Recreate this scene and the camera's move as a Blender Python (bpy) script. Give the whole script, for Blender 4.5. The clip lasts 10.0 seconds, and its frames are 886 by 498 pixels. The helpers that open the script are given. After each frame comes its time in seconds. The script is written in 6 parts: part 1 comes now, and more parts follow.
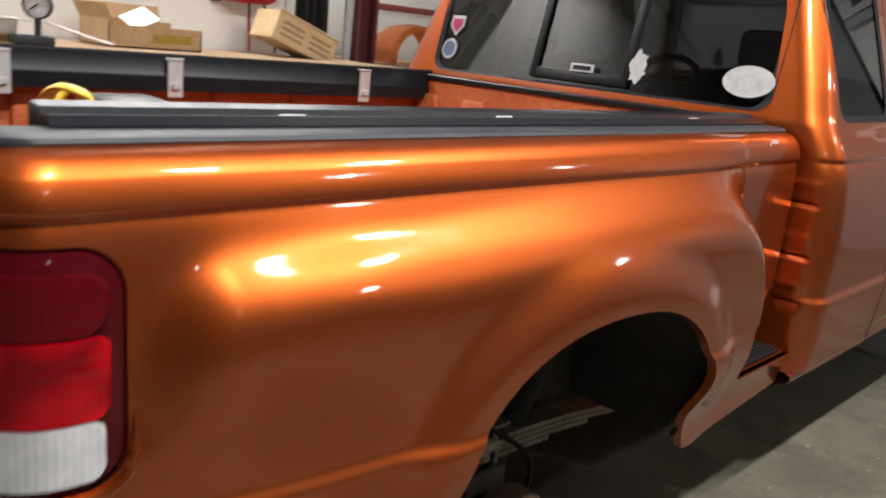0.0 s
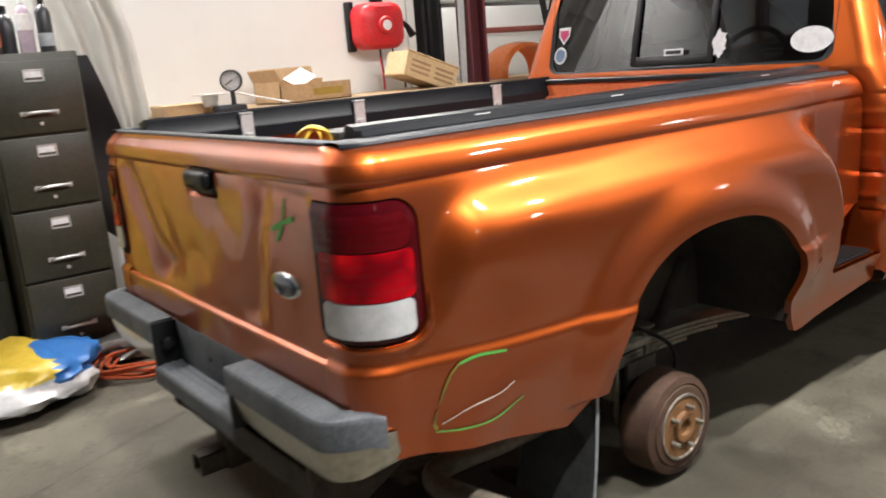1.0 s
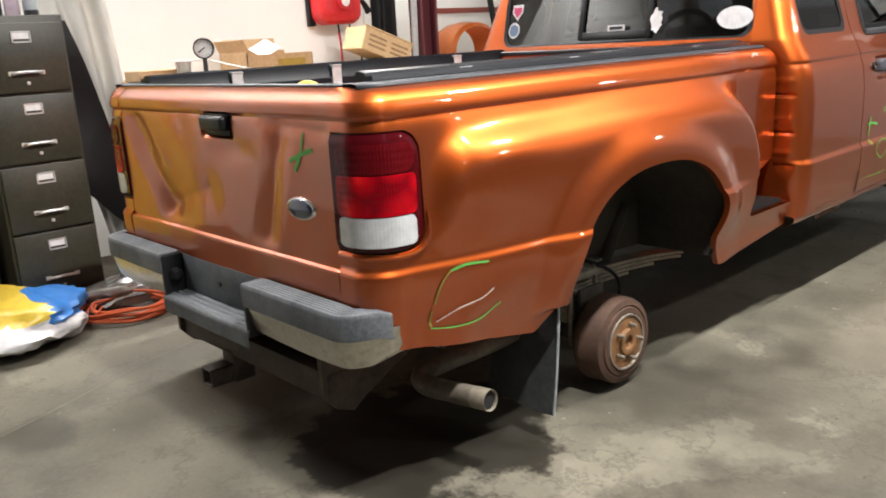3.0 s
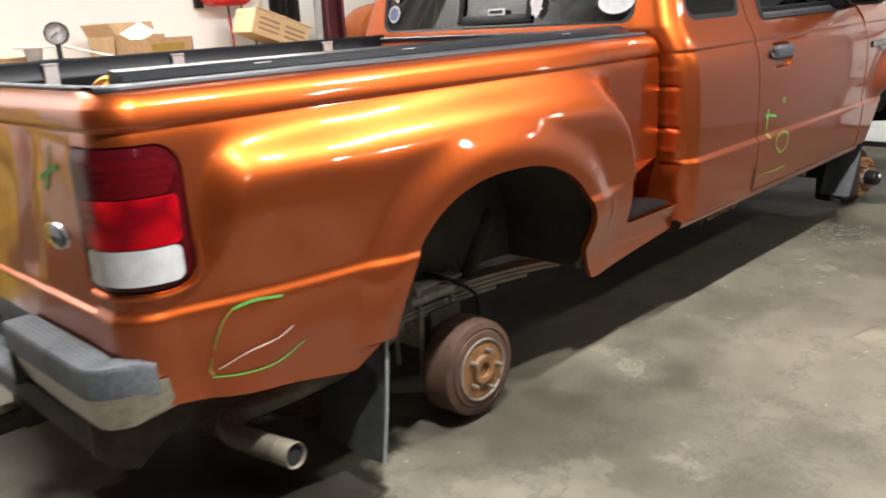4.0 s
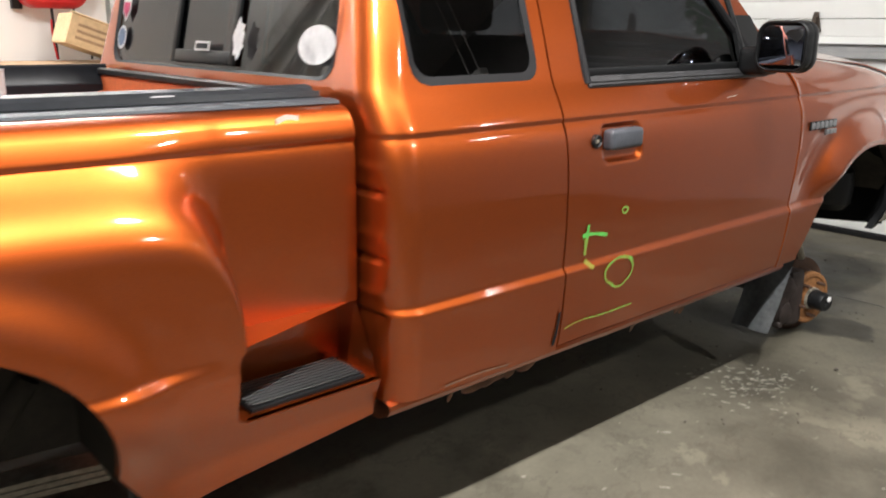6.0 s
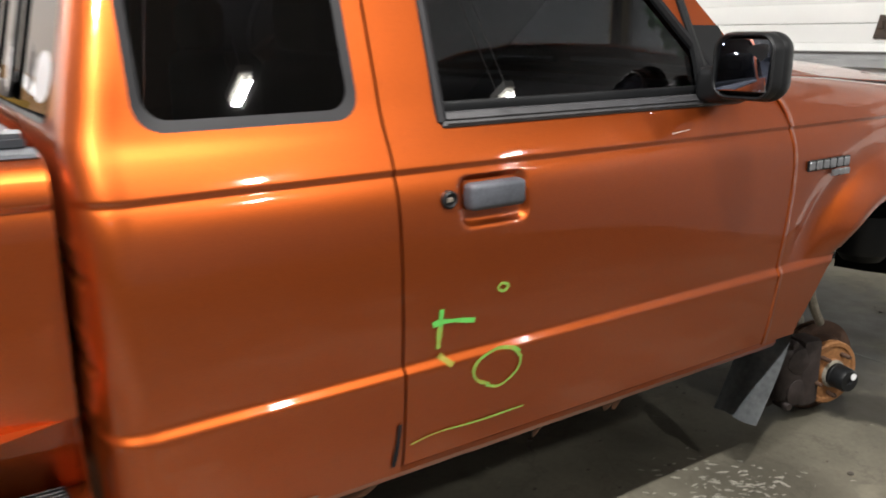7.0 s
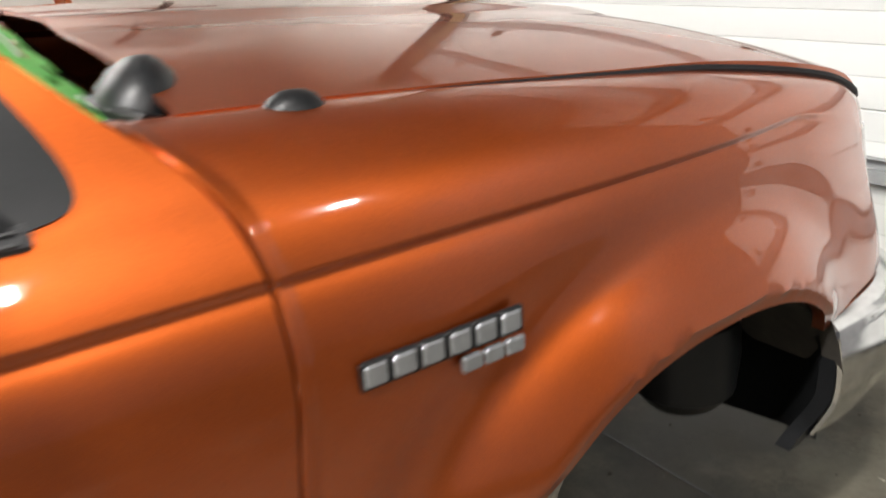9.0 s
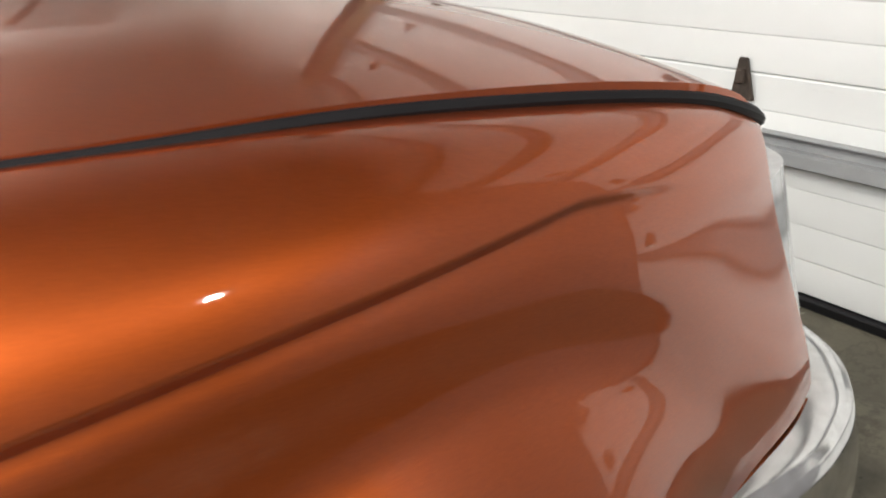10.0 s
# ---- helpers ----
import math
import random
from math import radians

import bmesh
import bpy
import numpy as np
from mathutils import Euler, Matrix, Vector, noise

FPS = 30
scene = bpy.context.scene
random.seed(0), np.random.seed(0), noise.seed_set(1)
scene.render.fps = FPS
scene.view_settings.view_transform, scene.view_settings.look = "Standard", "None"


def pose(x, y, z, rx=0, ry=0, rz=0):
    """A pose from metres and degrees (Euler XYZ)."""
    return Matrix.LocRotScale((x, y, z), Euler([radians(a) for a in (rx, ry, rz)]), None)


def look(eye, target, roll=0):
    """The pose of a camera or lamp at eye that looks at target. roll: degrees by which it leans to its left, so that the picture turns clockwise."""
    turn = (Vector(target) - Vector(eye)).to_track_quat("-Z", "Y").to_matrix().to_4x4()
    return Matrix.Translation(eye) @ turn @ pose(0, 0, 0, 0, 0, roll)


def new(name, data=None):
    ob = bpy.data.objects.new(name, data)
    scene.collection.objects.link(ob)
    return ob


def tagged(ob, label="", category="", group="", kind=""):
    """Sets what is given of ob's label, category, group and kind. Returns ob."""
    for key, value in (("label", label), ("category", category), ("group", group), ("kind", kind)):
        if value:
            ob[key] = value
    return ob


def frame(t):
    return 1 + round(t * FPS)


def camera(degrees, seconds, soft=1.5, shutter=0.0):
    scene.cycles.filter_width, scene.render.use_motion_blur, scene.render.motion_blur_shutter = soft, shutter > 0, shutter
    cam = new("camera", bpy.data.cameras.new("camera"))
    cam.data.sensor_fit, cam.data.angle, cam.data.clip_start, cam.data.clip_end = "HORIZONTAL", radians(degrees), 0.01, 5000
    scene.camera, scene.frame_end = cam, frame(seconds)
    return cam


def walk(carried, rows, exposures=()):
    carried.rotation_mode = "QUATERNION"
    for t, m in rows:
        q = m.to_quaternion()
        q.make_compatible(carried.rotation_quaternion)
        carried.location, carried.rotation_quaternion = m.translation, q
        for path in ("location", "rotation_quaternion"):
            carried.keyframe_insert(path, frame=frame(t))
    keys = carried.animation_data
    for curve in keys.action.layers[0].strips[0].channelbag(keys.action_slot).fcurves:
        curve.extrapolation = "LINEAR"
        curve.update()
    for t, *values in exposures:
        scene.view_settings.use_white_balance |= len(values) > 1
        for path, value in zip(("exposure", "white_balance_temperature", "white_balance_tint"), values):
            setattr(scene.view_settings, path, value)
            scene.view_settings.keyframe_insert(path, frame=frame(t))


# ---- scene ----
cam = camera(57.0, 10.0, 1.8, 0.4)
PATH = [
    (0, (1.594, -1.178, 1.17), (0.25, 0.218, 0.677), 5.7),
    (0.5, (1.837, -1.381, 1.154), (0.357, -0.143, 0.63), 5.5),
    (0.7, (1.924, -1.485, 1.145), (0.378, -0.307, 0.674), -0.8),
    (1, (2.017, -1.695, 1.174), (0.464, -0.518, 0.721), -4.6),
    (1.5, (2.117, -2.019, 1.158), (0.573, -0.818, 0.739), -2.3),
    (2, (2.169, -2.114, 1.172), (0.701, -0.824, 0.746), -2.4),
    (2.2, (2.201, -2.116, 1.171), (0.755, -0.808, 0.725), -1.9),
    (3.3, (2.208, -1.936, 1.112), (0.778, -0.635, 0.599), -4.3),
    (3.5, (2.231, -1.842, 1.112), (0.823, -0.523, 0.586), -4.6),
    (4, (2.214, -1.551, 1.126), (0.849, -0.196, 0.578), -3.4),
    (4.3, (2.197, -1.359, 1.159), (0.837, -0.01, 0.583), -2.6),
    (4.5, (2.132, -1.196, 1.135), (0.768, 0.161, 0.589), -2.4),
    (4.8, (2.113, -0.969, 1.153), (0.759, 0.406, 0.627), -2.2),
    (5, (2.128, -0.825, 1.14), (0.779, 0.558, 0.623), -2.0),
    (5.5, (2.16, -0.432, 1.155), (0.779, 0.919, 0.635), -0.4),
    (5.7, (2.143, -0.261, 1.158), (0.739, 1.062, 0.632), 0.3),
    (6.8, (2.136, 0.601, 1.22), (0.545, 1.714, 0.742), 0.2),
    (7, (2.09, 0.754, 1.206), (0.485, 1.837, 0.702), -0.0),
    (7.5, (1.892, 1.191, 1.209), (0.404, 2.389, 0.617), -0.3),
    (7.8, (1.803, 1.435, 1.221), (0.339, 2.636, 0.578), -0.1),
    (8, (1.776, 1.609, 1.199), (0.291, 2.798, 0.581), -1.8),
    (8.5, (1.647, 2.006, 1.206), (0.117, 3.127, 0.571), -1.6),
    (9, (1.465, 2.404, 1.24), (-0.086, 3.456, 0.543), -3.5),
    (9.3, (1.393, 2.623, 1.24), (-0.187, 3.63, 0.541), -4.9),
    (9.5, (1.339, 2.775, 1.263), (-0.223, 3.758, 0.492), -5.7),
    (10, (1.215, 3.08, 1.193), (-0.338, 4.052, 0.393), -5.3),
]
walk(cam, [(t, look(eye, target, roll)) for t, eye, target, roll in PATH], [(0, -0.62), (1, -0.25), (2, -0.15), (3.5, 0.1), (5, -0.05), (7, 0.05), (7.5, 0.12), (8, 0.35), (8.5, 0.33), (9, 0.28), (9.5, 0.1), (10, 0.08)])

# ---- world and lights ----
world = bpy.data.worlds.new("world")
scene.world = world
world.use_nodes = True
world.node_tree.nodes["Background"].inputs[0].default_value = (0.55, 0.6, 0.7, 1)
world.node_tree.nodes["Background"].inputs[1].default_value = 0.02

CX = 0.02          # centre plane of the truck
# shop lights: place, watts, turn about the vertical, length
LAMPS = [(1.95, -0.85, 3.3, 192, 0, 0.32), (1.95, 0.55, 3.3, 78, 0, 0.26), (1.95, 1.7, 3.3, 122, 0, 0.32), (-2.0, -1.6, 3.3, 132, 0, 1.2), (-2.5, 0.7, 3.3, 84, 0, 1.2), (-2.5, 1.75, 3.3, 30, 0, 1.2),
         # first and last of this row are added fill: alcove wall, rear bed side
         (-3.3, 2.55, 3.3, 60, 0, 0.6), (4.16, 2.68, 3.25, 70, 90, 0.30), (3.6, 4.3, 2.75, 19, 90, 0.16), (4.2, -1.5, 2.75, 12, 90, 0.16)]


# ---- materials ----
def mat(name):
    m = bpy.data.materials.new(name)
    m.use_nodes = True
    nt = m.node_tree
    return m, nt, nt.nodes["Principled BSDF"]


def link(nt, a, b):
    nt.links.new(a, b)


def node(nt, kind, **values):
    n = nt.nodes.new(kind)
    for k, v in values.items():
        n.inputs[k].default_value = v
    return n


def coords(nt, scale=1.0):
    tc = nt.nodes.new("ShaderNodeTexCoord")
    mp = nt.nodes.new("ShaderNodeMapping")
    mp.inputs["Scale"].default_value = (scale, scale, scale) if not hasattr(scale, "__len__") else scale
    link(nt, tc.outputs["Object"], mp.inputs["Vector"])
    return mp.outputs["Vector"]


def ramp(nt, fac, stops):
    r = nt.nodes.new("ShaderNodeValToRGB")
    els = r.color_ramp.elements
    while len(els) < len(stops):
        els.new(0.5)
    for e, (p, c) in zip(els, stops):
        e.position = p
        e.color = (*c, 1) if len(c) == 3 else c
    link(nt, fac, r.inputs["Fac"])
    return r.outputs["Color"]


def noise_tex(nt, vec, scale, detail=4, rough=0.6):
    n = node(nt, "ShaderNodeTexNoise", Scale=scale, Detail=detail, Roughness=rough)
    link(nt, vec, n.inputs["Vector"])
    return n.outputs["Fac"]


def mix_col(nt, fac, a, b, mode="MIX"):
    m = nt.nodes.new("ShaderNodeMix")
    m.data_type, m.blend_type = "RGBA", mode
    for sock, v in (("Factor", fac), ("A", a), ("B", b)):
        tgt = [i for i in m.inputs if i.name == sock and i.type == ("VALUE" if sock == "Factor" else "RGBA")][0]
        if isinstance(v, (int, float)):
            tgt.default_value = v
        elif isinstance(v, tuple):
            tgt.default_value = (*v, 1)
        else:
            link(nt, v, tgt)
    return [o for o in m.outputs if o.type == "RGBA"][0]


def bump(nt, bsdf, height, strength, distance):
    b = node(nt, "ShaderNodeBump", Strength=strength, Distance=distance)
    link(nt, height, b.inputs["Height"])
    link(nt, b.outputs["Normal"], bsdf.inputs["Normal"])


def surface(name, a, b, scale=6.0, rough=(0.5, 0.7), metal=0.0, relief=0.0, fine=60.0, detail=6):
    """A worn surface of two tones, with large stains, fine grain and relief."""
    m, nt, p = mat(name)
    v = coords(nt)
    big = noise_tex(nt, v, scale, detail, 0.65)
    small = noise_tex(nt, v, fine, 3, 0.6)
    col = ramp(nt, big, [(0.32, a), (0.68, b)])
    col = mix_col(nt, 0.35, col, ramp(nt, small, [(0.3, tuple(x * 0.7 for x in a)), (0.7, tuple(min(1, x * 1.25) for x in b))]))
    link(nt, col, p.inputs["Base Color"])
    rg = node(nt, "ShaderNodeMapRange", **{"To Min": rough[0], "To Max": rough[1]})
    link(nt, small, rg.inputs["Value"])
    link(nt, rg.outputs[0], p.inputs["Roughness"])
    p.inputs["Metallic"].default_value = metal
    if relief:
        bump(nt, p, small, 0.6, relief)
    return m


def car_paint(name, dust=0.0):
    m, nt, p = mat(name)
    v = coords(nt)
    flake = node(nt, "ShaderNodeTexVoronoi", Scale=900.0)
    link(nt, v, flake.inputs["Vector"])
    sep = ramp(nt, flake.outputs["Color"], [(0.0, (0.385, 0.074, 0.0125)), (1.0, (0.495, 0.100, 0.0165))])
    big = noise_tex(nt, v, 2.2, 5, 0.6)
    col = mix_col(nt, ramp(nt, big, [(0.35, (0, 0, 0)), (0.75, (0.25, 0.25, 0.25))]), sep, (0.36, 0.072, 0.011))
    if dust:
        dst = noise_tex(nt, v, 3.0, 8, 0.7)
        col = mix_col(nt, ramp(nt, dst, [(0.42, (0, 0, 0)), (0.7, (dust, dust, dust))]), col, (0.25, 0.12, 0.075))
    link(nt, col, p.inputs["Base Color"])
    p.inputs["Metallic"].default_value = 0.95
    rg = node(nt, "ShaderNodeMapRange", **{"To Min": 0.36, "To Max": 0.43})
    link(nt, big, rg.inputs["Value"])
    link(nt, rg.outputs[0], p.inputs["Roughness"])
    p.inputs["Coat Weight"].default_value = 1.0
    p.inputs["Coat IOR"].default_value = 1.55
    sm = noise_tex(nt, v, 9.0, 6, 0.7)
    cr = node(nt, "ShaderNodeMapRange", **{"From Min": 0.35, "From Max": 0.8, "To Min": 0.03 + 0.1 * dust, "To Max": 0.10 + 0.3 * dust})
    link(nt, sm, cr.inputs["Value"])
    link(nt, cr.outputs[0], p.inputs["Coat Roughness"])
    wave = noise_tex(nt, v, 6.0, 2, 0.5)
    bp = node(nt, "ShaderNodeBump", Strength=0.30 + 0.3 * dust, Distance=0.004)
    link(nt, wave, bp.inputs["Height"])
    link(nt, bp.outputs[0], p.inputs["Coat Normal"])
    return m


def plain(name, col, rough=0.5, metal=0.0, coat=0.0, trans=0.0):
    m, nt, p = mat(name)
    v = coords(nt)
    n = noise_tex(nt, v, 40.0, 4, 0.6)
    c = ramp(nt, n, [(0.3, tuple(x * 0.86 for x in col)), (0.7, tuple(min(1, x * 1.1) for x in col))])
    link(nt, c, p.inputs["Base Color"])
    p.inputs["Roughness"].default_value, p.inputs["Metallic"].default_value = rough, metal
    p.inputs["Coat Weight"].default_value = coat
    p.inputs["Transmission Weight"].default_value = trans
    return m


def coated(name, a, b, scale=1.2, rough=0.45):
    """Smooth paint with faint large stains and a few scuffs."""
    m, nt, p = mat(name)
    v = coords(nt)
    big = noise_tex(nt, v, scale, 6, 0.6)
    col = ramp(nt, big, [(0.3, a), (0.7, b)])
    scuff = noise_tex(nt, coords(nt, (2.0, 2.0, 14.0)), 3.0, 5, 0.7)
    col = mix_col(nt, ramp(nt, scuff, [(0.66, (0, 0, 0)), (0.80, (0.25, 0.25, 0.25))]), col, tuple(x * 0.6 for x in a))
    link(nt, col, p.inputs["Base Color"])
    p.inputs["Roughness"].default_value = rough
    return m


def thin_glass(name, tint):
    m = bpy.data.materials.new(name)
    m.use_nodes = True
    nt = m.node_tree
    nt.nodes.clear()
    out = nt.nodes.new("ShaderNodeOutputMaterial")
    tr = node(nt, "ShaderNodeBsdfTransparent", Color=(*tint, 1))
    gl = node(nt, "ShaderNodeBsdfGlossy", Roughness=0.015)
    fr = node(nt, "ShaderNodeFresnel", IOR=1.75)
    mx = nt.nodes.new("ShaderNodeMixShader")
    link(nt, fr.outputs[0], mx.inputs[0])
    link(nt, tr.outputs[0], mx.inputs[1])
    link(nt, gl.outputs[0], mx.inputs[2])
    link(nt, mx.outputs[0], out.inputs[0])
    return m


def emit(name, col, strength):
    m, nt, p = mat(name)
    p.inputs["Emission Color"].default_value = (*col, 1)
    p.inputs["Emission Strength"].default_value = strength
    p.inputs["Base Color"].default_value = (*col, 1)
    return m


# patches under the nose and by the drum also paint in the truck's shade
STAINS_AND_SHADE = [(.50, -.62, .36, .38, .10, .93), (-.42, -1.42, .16, .10, .30, .5), (.30, 4.02, .26, .42, .50, .86), (.50, 3.72, .26, .22, .45, .82), (.62, 3.50, .18, .24, .45, .75),
          # (3.9, 1.5): added on unseen floor to darken reflections in the lower body
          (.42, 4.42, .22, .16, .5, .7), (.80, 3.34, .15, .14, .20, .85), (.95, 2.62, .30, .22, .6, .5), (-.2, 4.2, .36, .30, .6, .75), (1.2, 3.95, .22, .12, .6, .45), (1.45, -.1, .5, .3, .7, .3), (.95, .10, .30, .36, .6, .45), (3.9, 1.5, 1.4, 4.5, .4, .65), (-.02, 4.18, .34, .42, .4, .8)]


def concrete():
    m, nt, p = mat("concrete_floor")
    v = coords(nt)
    big = noise_tex(nt, v, 0.75, 5, 0.55)
    mid = noise_tex(nt, v, 2.6, 6, 0.6)
    fine = noise_tex(nt, v, 60.0, 4, 0.7)
    col = ramp(nt, big, [(0.34, (0.049, 0.045, 0.033)), (0.5, (0.112, 0.102, 0.076)), (0.66, (0.195, 0.179, 0.134))])
    col = mix_col(nt, 0.38, col, ramp(nt, mid, [(0.36, (0.049, 0.045, 0.034)), (0.64, (0.190, 0.176, 0.133))]))
    col = mix_col(nt, 0.10, col, ramp(nt, fine, [(0.3, (0.030, 0.027, 0.019)), (0.7, (0.244, 0.230, 0.176))]))
    # worn pale islands with a ragged edge
    worn = noise_tex(nt, v, 1.25, 9, 0.62)
    col = mix_col(nt, ramp(nt, worn, [(0.585, (0, 0, 0)), (0.600, (0.30, 0.30, 0.30)), (0.70, (0.42, 0.42, 0.42))]), col, (0.244, 0.226, 0.168))
    # hairline stains
    vein = noise_tex(nt, v, 1.9, 8, 0.68)
    col = mix_col(nt, ramp(nt, vein, [(0.485, (0, 0, 0)), (0.50, (0.45, 0.45, 0.45)), (0.515, (0, 0, 0))]), col, (0.06, 0.054, 0.04))
    # dirt blotches and dark dots
    dirt = noise_tex(nt, v, 2.2, 7, 0.66)
    col = mix_col(nt, ramp(nt, dirt, [(0.54, (0, 0, 0)), (0.66, (0.6, 0.6, 0.6))]), col, (0.055, 0.05, 0.037))
    dots = noise_tex(nt, v, 44.0, 2, 0.5)
    col = mix_col(nt, ramp(nt, dots, [(0.72, (0, 0, 0)), (0.75, (0.7, 0.7, 0.7))]), col, (0.035, 0.032, 0.025))
    # pale specks
    sp = noise_tex(nt, v, 26.0, 2, 0.5)
    col = mix_col(nt, ramp(nt, sp, [(0.745, (0, 0, 0)), (0.765, (0.6, 0.6, 0.6))]), col, (0.36, 0.34, 0.28))
    # oil stains and painted shade: place, reach, softness, strength
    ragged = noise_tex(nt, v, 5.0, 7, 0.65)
    stain_shade = None
    for cx, cy, rx, ry, soft, amount in STAINS_AND_SHADE:
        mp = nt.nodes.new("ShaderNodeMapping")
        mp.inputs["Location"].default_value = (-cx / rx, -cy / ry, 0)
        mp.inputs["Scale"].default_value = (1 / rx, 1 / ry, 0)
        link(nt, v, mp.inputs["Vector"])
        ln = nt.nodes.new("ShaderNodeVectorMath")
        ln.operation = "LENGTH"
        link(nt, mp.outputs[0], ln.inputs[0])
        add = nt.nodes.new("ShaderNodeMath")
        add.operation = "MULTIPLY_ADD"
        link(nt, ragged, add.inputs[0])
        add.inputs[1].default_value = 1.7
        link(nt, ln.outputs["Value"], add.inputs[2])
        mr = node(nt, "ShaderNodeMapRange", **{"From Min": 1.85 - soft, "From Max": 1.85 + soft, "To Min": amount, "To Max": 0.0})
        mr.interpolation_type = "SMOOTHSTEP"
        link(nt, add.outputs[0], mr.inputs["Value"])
        if stain_shade is None:
            stain_shade = mr.outputs[0]
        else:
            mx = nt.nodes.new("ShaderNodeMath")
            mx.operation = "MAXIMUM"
            link(nt, stain_shade, mx.inputs[0])
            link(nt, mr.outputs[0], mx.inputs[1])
            stain_shade = mx.outputs[0]
    col = mix_col(nt, stain_shade, col, (0.016, 0.014, 0.010))
    link(nt, col, p.inputs["Base Color"])
    rg = node(nt, "ShaderNodeMapRange", **{"From Min": 0.35, "From Max": 0.65, "To Min": 0.50, "To Max": 0.74})
    link(nt, mid, rg.inputs["Value"])
    dry = nt.nodes.new("ShaderNodeMath")
    dry.operation = "MULTIPLY_ADD"
    link(nt, stain_shade, dry.inputs[0])
    dry.inputs[1].default_value = -0.15
    link(nt, rg.outputs[0], dry.inputs[2])
    link(nt, dry.outputs[0], p.inputs["Roughness"])
    p.inputs["Specular IOR Level"].default_value = 0.28
    bump(nt, p, fine, 0.25, 0.0015)
    return m


PAINT = car_paint("orange_metallic_paint")
PAINT_DULL = car_paint("dulled_orange_paint", 0.45)
RUSTEDGE = surface("rusted_sill_edge", (0.05, 0.028, 0.018), (0.22, 0.10, 0.05), 22, (0.7, 0.9), 0.1, 0.001, 90)
INNER = surface("bed_liner_paint", (0.42, 0.095, 0.025), (0.56, 0.15, 0.05), 5, (0.45, 0.65))
BLACK = surface("black_plastic", (0.005, 0.0055, 0.006), (0.010, 0.0105, 0.011), 8, (0.34, 0.46), relief=0.0002, fine=300)
GREYPLAST = surface("grey_plastic", (0.015, 0.018, 0.022), (0.032, 0.037, 0.043), 8, (0.45, 0.6), relief=0.0004, fine=200)
PAD = surface("bumper_pad", (0.035, 0.041, 0.048), (0.13, 0.138, 0.145), 9, (0.5, 0.7), relief=0.0006, fine=120)
GLOSSBLACK = plain("glossy_black_plastic", (0.006, 0.007, 0.008), 0.42)
BELT = surface("grey_belt_rubber", (0.018, 0.018, 0.019), (0.045, 0.045, 0.047), 14, (0.42, 0.6), 0, 0.0004, 120)
HANDLEGREY = surface("worn_grey_plastic", (0.030, 0.033, 0.040), (0.075, 0.080, 0.092), 16, (0.35, 0.55), 0.0, 0.0002, 200)
RUBBER = plain("rubber", (0.006, 0.006, 0.007), 0.6)
# same flap rubber twice: the rear one darkened for the shade it hangs in
FLAPSHADED = surface("dark_flap_rubber", (0.026, 0.028, 0.027), (0.075, 0.080, 0.078), 7, (0.55, 0.75))
FLAPMAT = surface("mud_flap_rubber", (0.050, 0.056, 0.058), (0.125, 0.135, 0.138), 7, (0.55, 0.75))
CHROME = plain("chrome", (0.72, 0.72, 0.72), 0.12, 1.0)
DULLCHROME = surface("scuffed_chrome", (0.33, 0.32, 0.27), (0.52, 0.50, 0.44), 5, (0.22, 0.42), 0.9)
STEEL = plain("zinc_steel", (0.62, 0.62, 0.61), 0.4, 0.55)
STUD = surface("dull_stud_steel", (0.12, 0.10, 0.075), (0.30, 0.27, 0.21), 30, (0.4, 0.6), 0.5)
RUST = surface("rusty_iron", (0.042, 0.023, 0.014), (0.100, 0.052, 0.031), 14, (0.65, 0.85), 0.2, 0.0008, 90)
RUSTLIGHT = surface("light_rust", (0.20, 0.085, 0.03), (0.38, 0.18, 0.065), 18, (0.6, 0.8), 0.2, 0.0006, 90)
RIMSTEEL = surface("bare_steel_ring", (0.26, 0.21, 0.16), (0.50, 0.46, 0.40), 20, (0.35, 0.55), 0.7)
CALIPER = surface("greasy_caliper", (0.014, 0.010, 0.009), (0.052, 0.038, 0.034), 16, (0.5, 0.75), 0.1, 0.0012, 70)
GRIME = surface("greasy_steel", (0.03, 0.026, 0.02), (0.10, 0.088, 0.07), 10, (0.6, 0.85), 0.2, 0.001, 60)
HITCHBLACK = surface("rusty_black_steel", (0.018, 0.015, 0.012), (0.085, 0.060, 0.044), 14, (0.55, 0.8), 0.2, 0.001, 70)
DUSTY = surface("dusty_spring_steel", (0.15, 0.132, 0.104), (0.34, 0.31, 0.25), 10, (0.7, 0.85), 0.1, 0.001, 80)
EXHAUST = surface("exhaust_steel", (0.07, 0.060, 0.045), (0.17, 0.150, 0.115), 9, (0.5, 0.7), 0.4)
PIPETIP = surface("pale_pipe_tip", (0.11, 0.097, 0.073), (0.25, 0.22, 0.165), 14, (0.5, 0.65), 0.2)
HOUSING = surface("dark_wheel_housing", (0.014, 0.012, 0.009), (0.045, 0.038, 0.029), 7, (0.75, 0.9), 0, 0.001, 50)
HUBRUST = surface("hub_rust", (0.11, 0.050, 0.020), (0.27, 0.135, 0.050), 22, (0.6, 0.8), 0.2, 0.0008, 90)
LENS_RED, nt_, p_ = mat("red_lens")
v_ = coords(nt_)
w_ = nt_.nodes.new("ShaderNodeTexVoronoi")
w_.inputs["Scale"].default_value = 15.0
link(nt_, v_, w_.inputs["Vector"])
link(nt_, ramp(nt_, w_.outputs["Distance"], [(0.0, (0.95, 0.015, 0.015)), (0.22, (0.55, 0.003, 0.008)), (0.45, (0.33, 0.001, 0.006)), (0.75, (0.15, 0.0, 0.004))]), p_.inputs["Base Color"])
